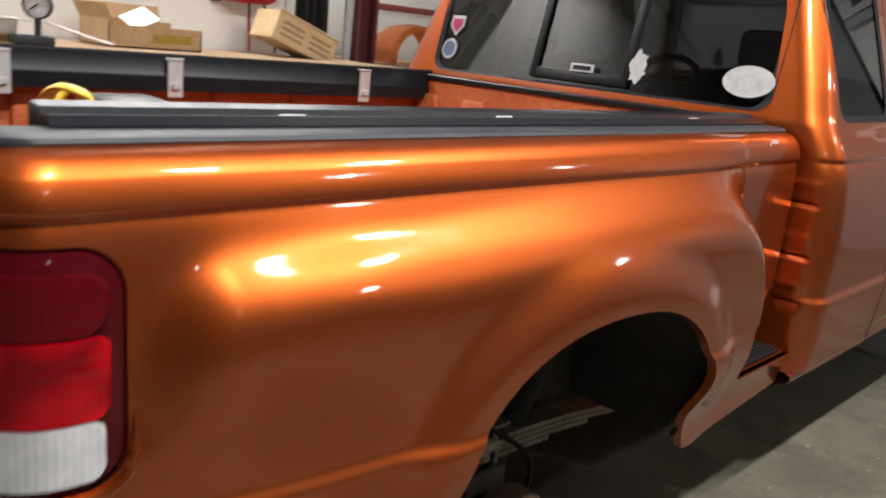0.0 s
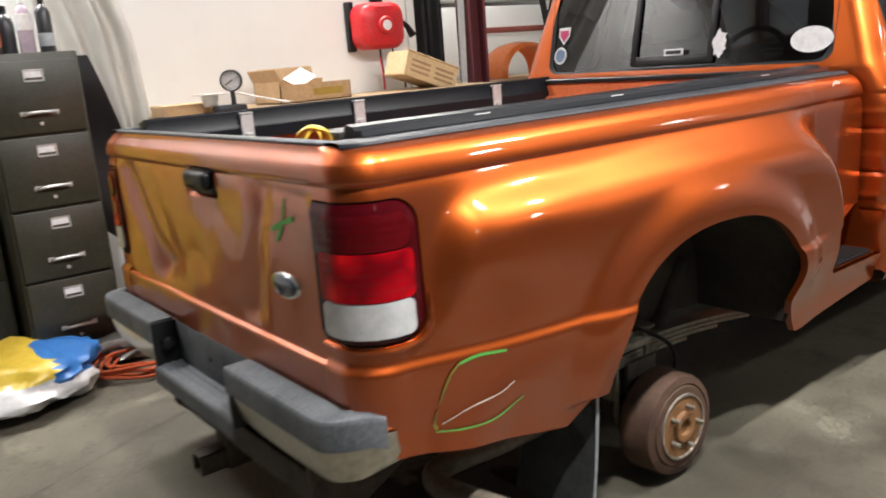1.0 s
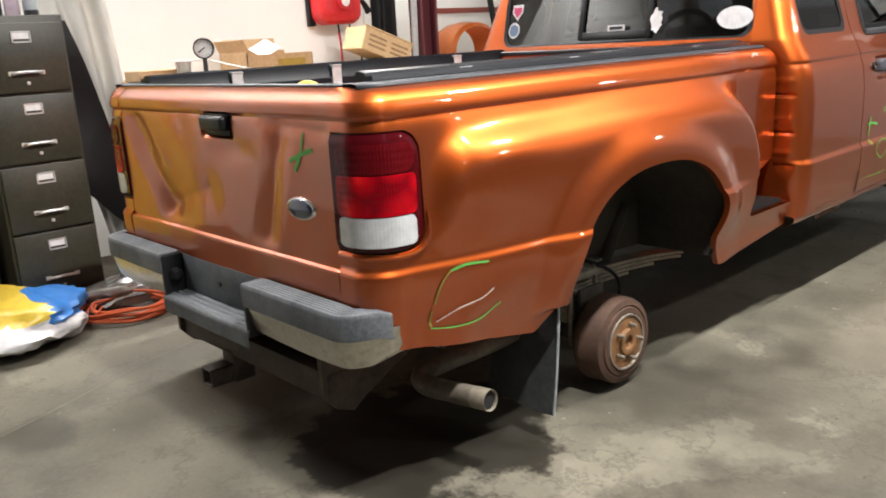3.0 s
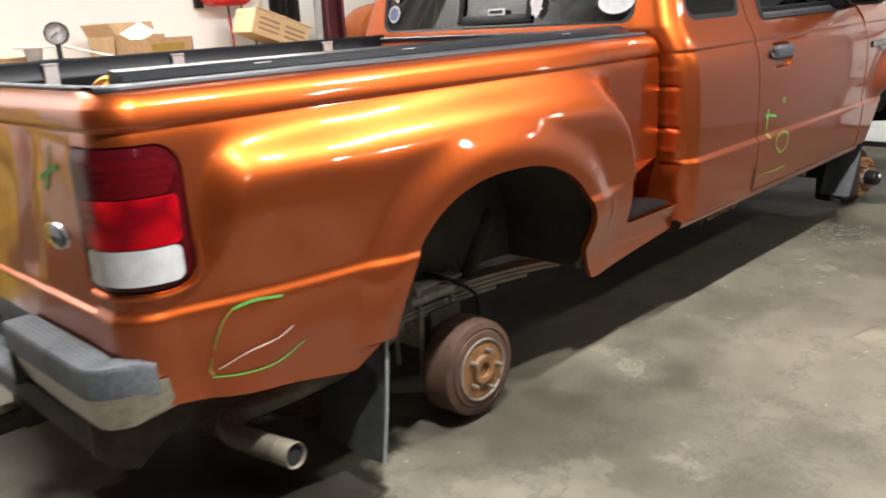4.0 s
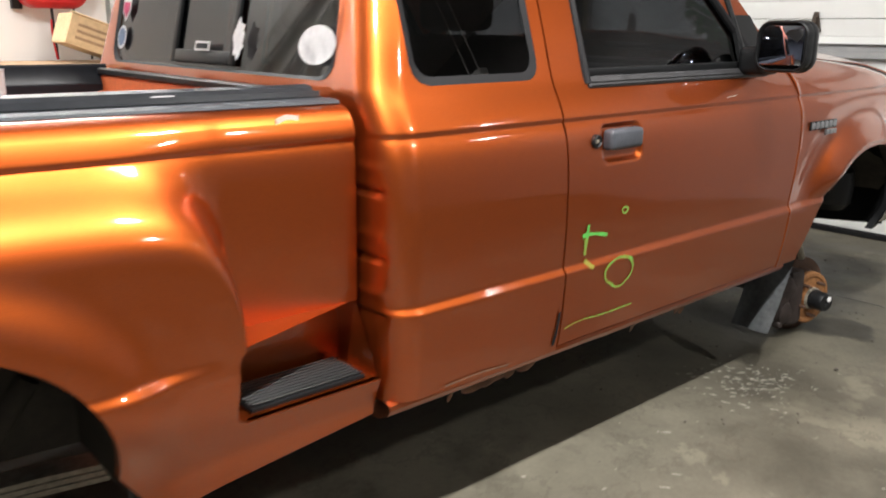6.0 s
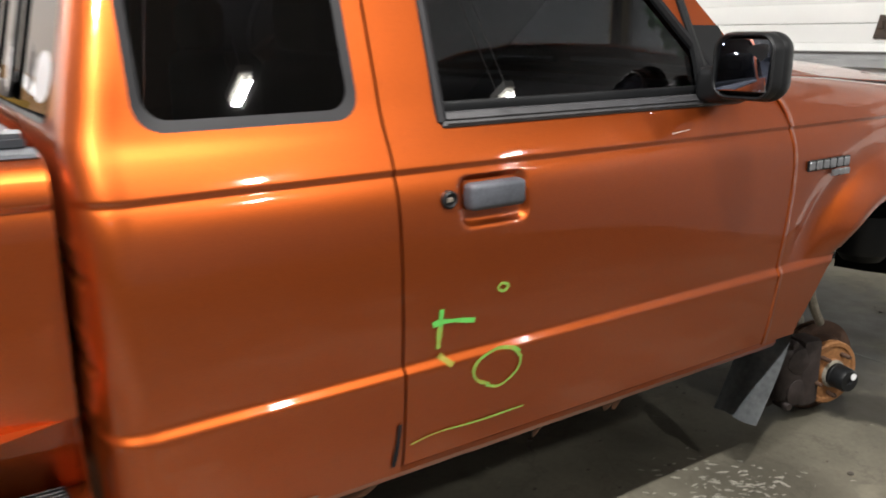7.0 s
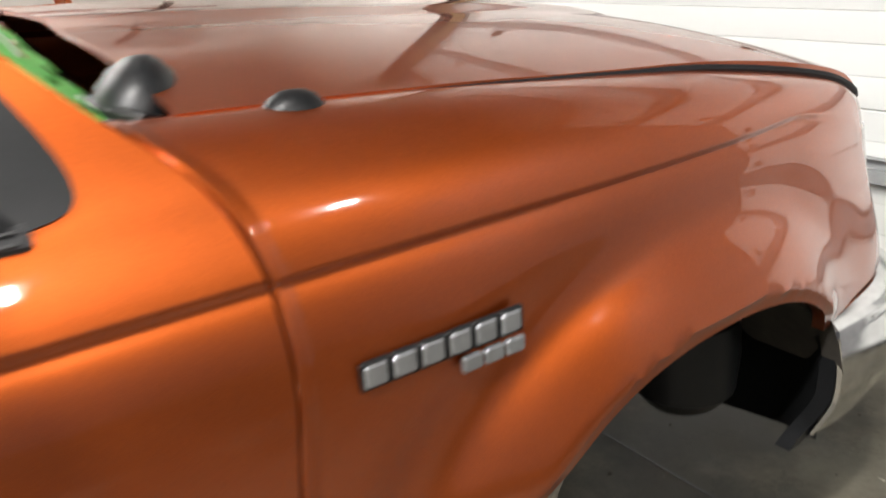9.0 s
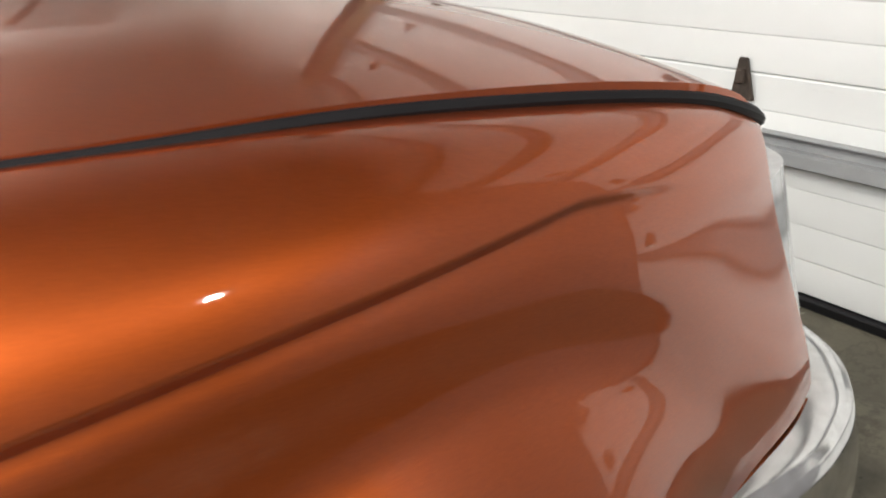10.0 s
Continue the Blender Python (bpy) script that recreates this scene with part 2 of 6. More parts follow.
p_.inputs["Roughness"].default_value, p_.inputs["Coat Weight"].default_value, p_.inputs["Specular IOR Level"].default_value = 0.12, 0.0, 0.35
LENS_MID = plain("stop_lens_red", (0.085, 0.002, 0.004), 0.08)
LENS_MID.node_tree.nodes["Principled BSDF"].inputs["Specular IOR Level"].default_value = 0.3
LENS_DARK = plain("dark_red_lens", (0.050, 0.002, 0.004), 0.08)
LENS_CLEAR = plain("clear_lens", (0.55, 0.56, 0.56), 0.15, 0.0, 1.0, 0.1)
GLASS_TINT = thin_glass("tinted_glass", (0.065, 0.068, 0.08))
RAIL = surface("rail_aluminium", (0.004, 0.005, 0.007), (0.008, 0.010, 0.013), 6, (0.30, 0.42))
GLASS_CLEAR = thin_glass("windscreen_glass", (0.75, 0.80, 0.78))
INTERIOR = plain("dark_cloth", (0.020, 0.020, 0.022), 0.85)
GREEN = plain("green_paint_marker", (0.10, 0.40, 0.07), 0.5)
WHITE_STICKER = plain("white_vinyl", (0.8, 0.8, 0.8), 0.4)
PINK_STICKER = plain("pink_vinyl", (0.62, 0.06, 0.18), 0.4)
BLUE_STICKER = plain("blue_grey_vinyl", (0.20, 0.28, 0.42), 0.4)
BADGE_BLUE = plain("dark_blue_enamel", (0.02, 0.03, 0.07), 0.2, 0.0, 1.0)
SCRATCH = plain("bare_scratch", (0.74, 0.60, 0.48), 0.6)
BADGEGREY = plain("badge_grey", (0.30, 0.31, 0.32), 0.3, 0.7)
GREENWORN = surface("half_rubbed_green_marker", (0.30, 0.22, 0.03), (0.11, 0.36, 0.06), 70, (0.45, 0.6), 0, 0, 60)
GREENFAINT = plain("rubbed_green_marker", (0.23, 0.20, 0.03), 0.5)
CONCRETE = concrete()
WALLWHITE = coated("white_painted_wall", (0.76, 0.76, 0.73), (0.84, 0.84, 0.81), 0.9, 0.6)
DOORWHITE = coated("white_door_panel", (0.70, 0.72, 0.70), (0.78, 0.80, 0.78))
GALV = coated("galvanised_strut", (0.24, 0.25, 0.25), (0.36, 0.37, 0.37), 3.0, 0.4)
GREYWALL = surface("grey_block_wall", (0.34, 0.35, 0.34), (0.46, 0.46, 0.44), 2, (0.6, 0.8))
CLADWALL = coated("grey_wall_cladding", (0.175, 0.178, 0.183), (0.265, 0.267, 0.272), 1.2, 0.7)
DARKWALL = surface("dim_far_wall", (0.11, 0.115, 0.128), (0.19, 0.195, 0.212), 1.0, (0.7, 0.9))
CEILMAT = surface("grey_ceiling", (0.33, 0.33, 0.335), (0.47, 0.47, 0.475), 1.2, (0.8, 0.9))
CABINETMAT = surface("olive_cabinet_paint", (0.023, 0.0225, 0.0135), (0.045, 0.043, 0.028), 4, (0.35, 0.5))
YELLOW = surface("yellow_paper", (0.80, 0.60, 0.07), (0.88, 0.70, 0.12), 4, (0.5, 0.65))
DARKPRINT = plain("dark_print", (0.30, 0.20, 0.03), 0.6)
CARD = surface("cardboard", (0.34, 0.22, 0.11), (0.46, 0.31, 0.17), 6, (0.7, 0.85))
TANPLAST = plain("tan_plastic", (0.56, 0.42, 0.24), 0.5)
REDPLAST = plain("red_plastic", (0.52, 0.015, 0.02), 0.4)
MAROON = plain("maroon_steel", (0.10, 0.02, 0.025), 0.5)
TARP = coated("white_tarp", (0.62, 0.61, 0.57), (0.76, 0.75, 0.71), 3.0, 0.6)
BLACKSHEET = plain("black_sheet", (0.012, 0.012, 0.013), 0.5)
WOOD = surface("bench_wood", (0.22, 0.14, 0.08), (0.34, 0.23, 0.13), 5, (0.6, 0.8))
ORANGECORD = plain("orange_cord", (0.55, 0.10, 0.03), 0.5)
BAGWHITE = plain("white_bag", (0.66, 0.66, 0.66), 0.35)
BAGBLUE = plain("blue_bag_print", (0.03, 0.17, 0.50), 0.35)
BAGYELLOW = plain("yellow_bag_print", (0.72, 0.52, 0.06), 0.35)
CLEARBAG = plain("clear_bag", (0.5, 0.5, 0.47), 0.2, 0.0, 0.5, 0.6)
TUBE = emit("lamp_tube", (1.0, 0.95, 0.86), 14.0)


LENS_DARK.node_tree.nodes["Principled BSDF"].inputs["Specular IOR Level"].default_value = 0.25
for m_ in (BLACK, GREYPLAST, RUBBER, PAD, RAIL):
    m_.node_tree.nodes["Principled BSDF"].inputs["Specular IOR Level"].default_value = 0.28


# ---- mesh helpers ----
def finish(name, bm, material, parent=None, label="", sharp=35):
    me = bpy.data.meshes.new(name)
    bm.to_mesh(me)
    bm.free()
    for f in me.polygons:
        f.use_smooth = True
    me.set_sharp_from_angle(angle=radians(sharp))
    for m in (material if isinstance(material, (list, tuple)) else [material]):
        me.materials.append(m)
    ob = new(name, me)
    if parent is not None:
        ob.parent = parent
    if label:
        ob["label"] = label
    return ob


def part(name, bm, material, parent, label="", sharp=35):
    return finish(name, bm, material, parent, label, sharp)


def thing(name, label, category, group="", kind="", at=(0, 0, 0)):
    e = new(name)
    e.empty_display_size = 0.1
    e.location = at
    return tagged(e, label, category, group, kind)


def box(bm, x0, x1, y0, y1, z0, z1, bevel=0.0, seg=2, m=None):
    r = bmesh.ops.create_cube(bm, size=1.0)
    vs = r["verts"]
    for v in vs:
        v.co = Vector((x0 + (v.co.x + 0.5) * (x1 - x0), y0 + (v.co.y + 0.5) * (y1 - y0), z0 + (v.co.z + 0.5) * (z1 - z0)))
    if bevel:
        es = list({e for v in vs for e in v.link_edges})
        out = bmesh.ops.bevel(bm, geom=es, offset=bevel, segments=seg, affect="EDGES", profile=0.5)
        vs = list({v for f in out["faces"] for v in f.verts} | {v for v in vs if v.is_valid})
    if m is not None:
        bmesh.ops.transform(bm, matrix=m, verts=[v for v in vs if v.is_valid])
    return vs


def lathe(bm, profile, seg=32, m=None, caps=True):
    """A turned body about the local z axis from (radius, height) pairs."""
    rings = []
    for r, z in profile:
        rings.append([bm.verts.new((r * math.cos(2 * math.pi * i / seg), r * math.sin(2 * math.pi * i / seg), z)) for i in range(seg)])
    for a, b in zip(rings, rings[1:]):
        for i in range(seg):
            j = (i + 1) % seg
            bm.faces.new((a[i], a[j], b[j], b[i]))
    for ring, flip in ((rings[0], True), (rings[-1], False)):
        if caps and profile[0 if flip else -1][0] > 1e-5:
            bm.faces.new(ring[::-1] if flip else ring)
    vs = [v for ring in rings for v in ring]
    if m is not None:
        bmesh.ops.transform(bm, matrix=m, verts=vs)
    return vs


def tube(bm, pts, r, seg=10, closed=False, flat=1.0):
    """A round bar along points."""
    pts = [Vector(p) for p in pts]
    n = len(pts)
    rings = []
    for i, p in enumerate(pts):
        a = pts[(i - 1) % n] if closed or i else p
        b = pts[(i + 1) % n] if closed or i < n - 1 else p
        d = (b - a).normalized()
        s = d.cross(Vector((0, 0, 1)))
        if s.length < 0.05:
            s = d.cross(Vector((0, 1, 0)))
        s.normalize()
        u = s.cross(d)
        rr = r[i] if hasattr(r, "__len__") else r
        rings.append([bm.verts.new(p + s * rr * math.cos(2 * math.pi * k / seg) + u * rr * flat * math.sin(2 * math.pi * k / seg)) for k in range(seg)])
    pairs = list(zip(rings, rings[1:])) + ([(rings[-1], rings[0])] if closed else [])
    for a, b in pairs:
        for k in range(seg):
            j = (k + 1) % seg
            bm.faces.new((a[k], a[j], b[j], b[k]))
    if not closed:
        bm.faces.new(rings[0][::-1])
        bm.faces.new(rings[-1])


def smooth_pts(ctrl, n=8):
    """Catmull-Rom points through ctrl."""
    c = [Vector(p) for p in ctrl]
    c = [c[0] * 2 - c[1]] + c + [c[-1] * 2 - c[-2]]
    out = []
    for i in range(1, len(c) - 2):
        for k in range(n):
            t = k / n
            a, b, d, e = c[i - 1], c[i], c[i + 1], c[i + 2]
            out.append(0.5 * ((2 * b) + (d - a) * t + (2 * a - 5 * b + 4 * d - e) * t * t + (3 * b - a - 3 * d + e) * t ** 3))
    out.append(c[-2])
    return out


def pchip(xs, ys):
    """A smooth monotone curve through a table."""
    xs, ys = np.array(xs, float), np.array(ys, float)
    h, d = np.diff(xs), np.diff(ys) / np.diff(xs)
    m = np.zeros(len(xs))
    m[0], m[-1] = d[0], d[-1]
    for i in range(1, len(xs) - 1):
        if d[i - 1] * d[i] > 0:
            w1, w2 = 2 * h[i] + h[i - 1], h[i] + 2 * h[i - 1]
            m[i] = (w1 + w2) / (w1 / d[i - 1] + w2 / d[i])

    def f(x):
        x = min(max(x, xs[0]), xs[-1])
        i = min(int(np.searchsorted(xs, x, "right")) - 1, len(xs) - 2)
        t = (x - xs[i]) / h[i]
        return float((1 + 2 * t) * (1 - t) ** 2 * ys[i] + t * (1 - t) ** 2 * h[i] * m[i] + t * t * (3 - 2 * t) * ys[i + 1] + t * t * (t - 1) * h[i] * m[i + 1])
    return f


def sstep(a, b, x):
    t = min(max((x - a) / (b - a), 0.0), 1.0)
    return t * t * (3 - 2 * t)


def spread(a, b, step, dense=()):
    """Values from a to b, closer together within the dense (from, to, step) stretches."""
    vals = set(np.linspace(a, b, max(2, int(round((b - a) / step)) + 1)).round(5))
    for lo, hi, st in dense:
        lo, hi = max(lo, a), min(hi, b)
        if hi > lo:
            vals = {v for v in vals if not lo < v < hi} | set(np.linspace(lo, hi, max(2, int(round((hi - lo) / st)) + 1)).round(5))
    return sorted(vals)


def sheet(U, V, P, keep=None, rim=None, bm=None):
    """A panel P(u, v) over a grid, cut to keep(u, v) > 0 with its edge drawn onto the cut, and an edge turned in by rim."""
    bm = bm or bmesh.new()
    grid = {}
    val = {}
    for i, u in enumerate(U):
        for j, v in enumerate(V):
            val[i, j] = keep(u, v) if keep else 1.0
    e = 1e-4

    def settle(u, v):
        for _ in range(4):
            k = keep(u, v)
            gu = (keep(u + e, v) - keep(u - e, v)) / (2 * e)
            gv = (keep(u, v + e) - keep(u, v - e)) / (2 * e)
            g2 = gu * gu + gv * gv
            if g2 < 1e-9:
                break
            u, v = u - k * gu / g2, v - k * gv / g2
        return u, v

    def vert(i, j):
        if (i, j) not in grid:
            u, v = U[i], V[j]
            if val[i, j] <= 0:
                u, v = settle(u, v)
            grid[i, j] = bm.verts.new(P(u, v))
        return grid[i, j]
    made = []
    for i in range(len(U) - 1):
        for j in range(len(V) - 1):
            c = [(i, j), (i + 1, j), (i + 1, j + 1), (i, j + 1)]
            if any(val[q] > 0 for q in c):
                try:
                    made.append(bm.faces.new([vert(*q) for q in c]))
                except ValueError:
                    pass
    if rim is not None:
        edges = [ed for ed in {ed for f in made for ed in f.edges} if ed.is_boundary]
        out = bmesh.ops.extrude_edge_only(bm, edges=edges)
        for g in out["geom"]:
            if isinstance(g, bmesh.types.BMVert):
                g.co += rim(g.co) if callable(rim) else Vector(rim)
    return bm


def mirrored(ob, name=None):
    """The same part on the other side of the truck."""
    me = ob.data.copy()
    me.transform(Matrix.Translation((2 * CX, 0, 0)) @ Matrix.Diagonal((-1, 1, 1, 1)))
    me.flip_normals()
    o = new(name or ob.name, me)
    o.parent = ob.parent
    if "label" in ob:
        o["label"] = ob["label"]
    return o


def rrect(y, z, y0, y1, z0, z1, r):
    """Signed distance inside a rounded rectangle, positive inside."""
    cy, cz, hy, hz = (y0 + y1) / 2, (z0 + z1) / 2, (y1 - y0) / 2 - r, (z1 - z0) / 2 - r
    dy, dz = abs(y - cy) - hy, abs(z - cz) - hz
    return r - (math.hypot(max(dy, 0), max(dz, 0)) + min(max(dy, dz), 0))


def ribbon(bm, pts, normal_of, width, lift):
    """A flat strip that lies on a surface along points."""
    pts = [Vector(p) for p in pts]
    prev = None
    for i, p in enumerate(pts):
        d = (pts[min(i + 1, len(pts) - 1)] - pts[max(i - 1, 0)]).normalized()
        n = Vector(normal_of)
        s = d.cross(n).normalized()
        w = width[i] if hasattr(width, "__len__") else width
        pair = [bm.verts.new(p + n * lift + s * w / 2), bm.verts.new(p + n * lift - s * w / 2)]
        if prev:
            bm.faces.new((prev[0], pair[0], pair[1], prev[1]))
        prev = pair


# ---- the room ----
def room():
    bm = bmesh.new()
    box(bm, -4.2, 7.2, -7.2, 5.6, -0.2, 0.0)
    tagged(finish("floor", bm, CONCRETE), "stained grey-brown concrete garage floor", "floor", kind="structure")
    bm = bmesh.new()
    box(bm, -2.85, -2.62, -7.0, 1.66, 0, 3.6)
    tagged(finish("wall_west", bm, WALLWHITE), "white painted garage wall", "wall", kind="structure")
    bm = bmesh.new()
    box(bm, -4.1, -3.9, 1.4, 5.3, 0, 3.6)
    box(bm, -3.9, -2.85, 1.5, 1.66, 0, 3.6)
    tagged(finish("wall_alcove", bm, WALLWHITE), "white wall of the deep alcove beside the door", "wall", kind="structure")
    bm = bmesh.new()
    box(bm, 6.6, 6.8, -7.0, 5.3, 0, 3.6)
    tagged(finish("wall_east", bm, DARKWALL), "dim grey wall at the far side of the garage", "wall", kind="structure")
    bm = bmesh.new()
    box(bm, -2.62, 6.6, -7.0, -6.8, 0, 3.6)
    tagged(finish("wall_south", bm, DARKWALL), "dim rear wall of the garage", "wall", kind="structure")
    bm = bmesh.new()
    box(bm, -3.9, -2.02, 5.08, 5.3, 0, 3.6)
    box(bm, -2.02, 1.80, 5.08, 5.3, 3.1, 3.6)
    tagged(finish("wall_north", bm, WALLWHITE), "white wall round the garage door", "wall", kind="structure")
    bm = bmesh.new()
    box(bm, 1.80, 6.6, 5.08, 5.3, 0, 3.6)
    tagged(finish("wall_north_east", bm, CLADWALL), "grey painted wall beyond the garage door", "wall", kind="structure")
    bm = bmesh.new()
    box(bm, -4.1, 6.8, -7.0, 5.3, 3.6, 3.75)
    tagged(finish("ceiling", bm, CEILMAT), "unlit grey ceiling", "ceiling", kind="structure")


def garage_door():
    g = thing("garage_door", "wide white sectional garage door with grey horizontal struts", "garage door", kind="structure", at=(0.05, 5.1, 0))
    def p(name, bm, m, label=""):
        o = part(name, bm, m, g, label)
        o.matrix_parent_inverse = Matrix.Translation((-0.05, -5.1, 0))
        return o
    for k in range(5):
        z0 = 0.035 + 0.62 * k
        bm = bmesh.new()
        profile = [(5.10, z0), (5.064, z0), (5.060, z0 + .004)]
        for r in range(1, 6):
            zr = z0 + .1032 * r
            profile += [(5.060, zr - .010), (5.063, zr - .001), (5.063, zr + .001), (5.060, zr + .004)]
        profile += [(5.060, z0 + .613), (5.064, z0 + .6175), (5.10, z0 + .6175)]
        va, vb = [[bm.verts.new((x, y, z)) for y, z in profile] for x in (-1.98, 1.76)]
        bm.faces.new(va)
        bm.faces.new(vb[::-1])
        for a in range(len(va)):
            b = (a + 1) % len(va)
            bm.faces.new((va[a], vb[a], vb[b], va[b]))
        bmesh.ops.recalc_face_normals(bm, faces=bm.faces)
        p("door_panel", bm, DOORWHITE)
        bm = bmesh.new()
        box(bm, -1.97, 1.75, 5.0, 5.058, z0 + 0.43, z0 + 0.437, 0.001, 1)
        box(bm, -1.97, 1.75, 5.0, 5.006, z0 + 0.395, z0 + 0.43, 0.001, 1)
        box(bm, -1.97, 1.75, 5.0, 5.03, z0 + 0.472, z0 + 0.477, 0.001, 1)
        box(bm, -1.97, 1.75, 5.024, 5.03, z0 + 0.437, z0 + 0.472, 0.001, 1)
        p("strut", bm, GALV, "galvanised grey strut")
        for x in (-1.6, -0.25, 1.63):
            bm = bmesh.new()
            box(bm, x - 0.035, x + 0.035, 5.045, 5.058, z0 + 0.54, z0 + 0.66 if k < 4 else z0 + 0.6, 0.004, 1)
            box(bm, x - 0.02, x + 0.02, 5.03, 5.05, z0 + 0.59, z0 + 0.63 if k < 4 else z0 + 0.6, 0.004, 1)
            for v in bm.verts:
                v.co.x = x + (v.co.x - x) * (1.15 - 6.5 * max(0, v.co.z - z0 - .54))
            p("hinge", bm, HITCHBLACK, "dark hinge plate")
    bm = bmesh.new()
    box(bm, -1.98, 1.76, 5.04, 5.1, 0.0, 0.034, 0.006, 1)
    p("bottom_seal", bm, RUBBER, "black rubber seal")
    for x in (-2.0,):
        bm = bmesh.new()
        box(bm, x - 0.10, x - 0.02, 4.96, 5.07, 0, 3.2, 0.004, 1)
        p("jamb", bm, TANPLAST, "tan wooden door jamb")
        bm = bmesh.new()
        box(bm, x - 0.02, x + 0.03, 4.9, 4.95, 0, 3.0, 0.004, 1)
        p("track", bm, BLACK, "dark steel roller track")


def shop_lamp(x, y, z, turn, length):
    lamp = thing("ceiling_light", "%s twin-tube shop light hung under the ceiling" % ("long" if length > 0.7 else "short"), "ceiling light", "shop lights", at=(x, y, z))
    lamp.rotation_euler[2] = radians(turn)
    h, w = length / 2, 0.035 + 0.06 * length
    bm = bmesh.new()
    box(bm, -w, w, -h - 0.02, h + 0.02, 0.03, 0.09, 0.008, 1)
    part("housing", bm, DOORWHITE, lamp)
    for e in (-0.7 * h, 0.7 * h):
        bm = bmesh.new()
        tube(bm, [(0, e, 0.085), (0, e, 3.605 - z)], 0.006, 6)
        part("hanger", bm, STEEL, lamp)
    for q in (-0.5 * w, 0.5 * w):
        bm = bmesh.new()
        tube(bm, [(q, -h, 0.005), (q, h, 0.005)], 0.014, 10)
        part("lamp_tube", bm, TUBE, lamp)
    return w


def ceiling_lamps():
    for x, y, z, watts, turn, length in LAMPS:
        w = shop_lamp(x, y, z, turn, length)
        d = bpy.data.lights.new("shop_light", "AREA")
        d.shape, d.size, d.size_y, d.energy = "RECTANGLE", 1.3 * w, length, watts
        d.color = (1.0, 0.97, 0.965) if y < 1.2 else (1.0, 0.965, 0.93)   # cooler tubes towards the rear
        o = new("shop_light", d)
        o.matrix_world = pose(x, y, z - 0.02, 0, 0, turn)


room()
garage_door()
ceiling_lamps()

# ---- the pickup truck ----
truck = thing("pickup_truck", "orange extended-cab pickup truck, wheels off, bare brakes near the floor", "pickup truck")


def tp(name, bm, material, label="", parent=None, sharp=35):
    return part(name, bm, material, parent or truck, label, sharp)


cab_base = pchip([.33, .37, .41, .48, .60, .72, .80, .86, .91, .95, .985, 1.02, 1.055, 1.15, 1.30, 1.42, 1.56],
                 [.842, .858, .867, .876, .884, .889, .8885, .8855, .880, .8715, .859, .8425, .824, .793, .744, .705, .655])


def ledge(z, at=.606, out=.012):
    return out * sstep(at + .009, at - .014, z)


def groove(z, at=.970, depth=.0058, w=.024):
    """A waist crease: the panel steps in under the line and eases out again below it."""
    return -depth * (1 - sstep(at - .008, at + .004, z)) * math.exp(-max(at - .008 - z, 0) / w)


def cab_x(z):
    return cab_base(z) + ledge(z) + groove(z)


Z_DENSE = [(.592, .620, .0035), (.945, .985, .003)]


seam_y = pchip([.38, .62, .78, .90, .95, 1.0, 1.035, 1.06, 1.08, 1.11, 1.2, 1.6], [2.588, 2.610, 2.629, 2.640, 2.638, 2.629, 2.616, 2.600, 2.582, 2.550, 2.46, 2.05])


def front_arch(y, z):
    """Positive outside the front wheel opening."""
    a, b, yc, zc = .362, .315, 3.19, .45
    dz = max(z - zc, 0)
    return ((abs(y - yc) / a) ** 2.3 + (dz / b) ** 2.3) ** (1 / 2.3) - 1


def rear_arch(y, z):
    a, b, yc, zc = .375, .325, .012, .42
    dz = max(z - zc, 0)
    y -= .65 * max(zc + .02 - z, 0) * (y > yc)
    return ((abs(y - yc) / a) ** 2.3 + (dz / b) ** 2.3) ** (1 / 2.3) - 1


# rear quarter of the cab: side, rounded corner and part of the back
YB, RC = .955, .075


def cab_rear_y(z):
    return YB + max(z - 1.05, 0) * .22


def quarter_pt(u, z):
    x, yb = cab_x(z), cab_rear_y(z)
    if u >= yb + RC:
        return Vector((x, u, z))
    # three moulded ribs round the corner, with a crease under each
    d = sum(.0035 * math.exp(-((z - zr) / .010) ** 2) - .011 * math.exp(-((z - zr + .052) / .0065) ** 2) for zr in (.905, .765, .640)) * sstep(yb + RC - .075, yb + RC - .105, u)
    arc = RC * math.pi / 2
    s = (yb + RC) - u
    if s <= arc:
        a = s / RC
        return Vector((x - RC + (RC + d) * math.cos(a), yb + RC - (RC + d) * math.sin(a), z))
    return Vector((x - RC - (s - arc), yb - d, z))


DOOR_Y0, DOOR_Y1 = 1.478, 2.597


def quarter_keep(u, z):
    back = 1.0
    if u < cab_rear_y(z) + RC:
        back = u - (cab_rear_y(z) + RC - RC * math.pi / 2 - max(cab_x(z) - RC - (.69 - max(z - 1.07, 0) * .12), .0))
    return min(back, -rrect(u, z, 1.055, 1.437, 1.062, 1.47, .045), z - (.392 + .02 * max(0, 1.2 - u)), DOOR_Y0 - .003 - u)


tp("cab_quarter_panel", sheet(spread(.70, DOOR_Y0 - .003, .018, [(.84, 1.06, .008), (1.40, 1.475, .01)]), spread(.38, 1.55, .02, Z_DENSE + [(.63, .945, .006), (1.0, 1.09, .008)]), quarter_pt, quarter_keep, (-.02, 0, 0)), PAINT)


def pillar_y(z):
    """Rear edge of the windscreen pillar."""
    return 2.50 - (z - 1.06) * .95


def door_pt(u, z):
    dish = .013 * sstep(-.003, .012, rrect(u, z, 1.610, 1.772, .854, .950, .024))
    return Vector((cab_x(z) - dish, u, z))


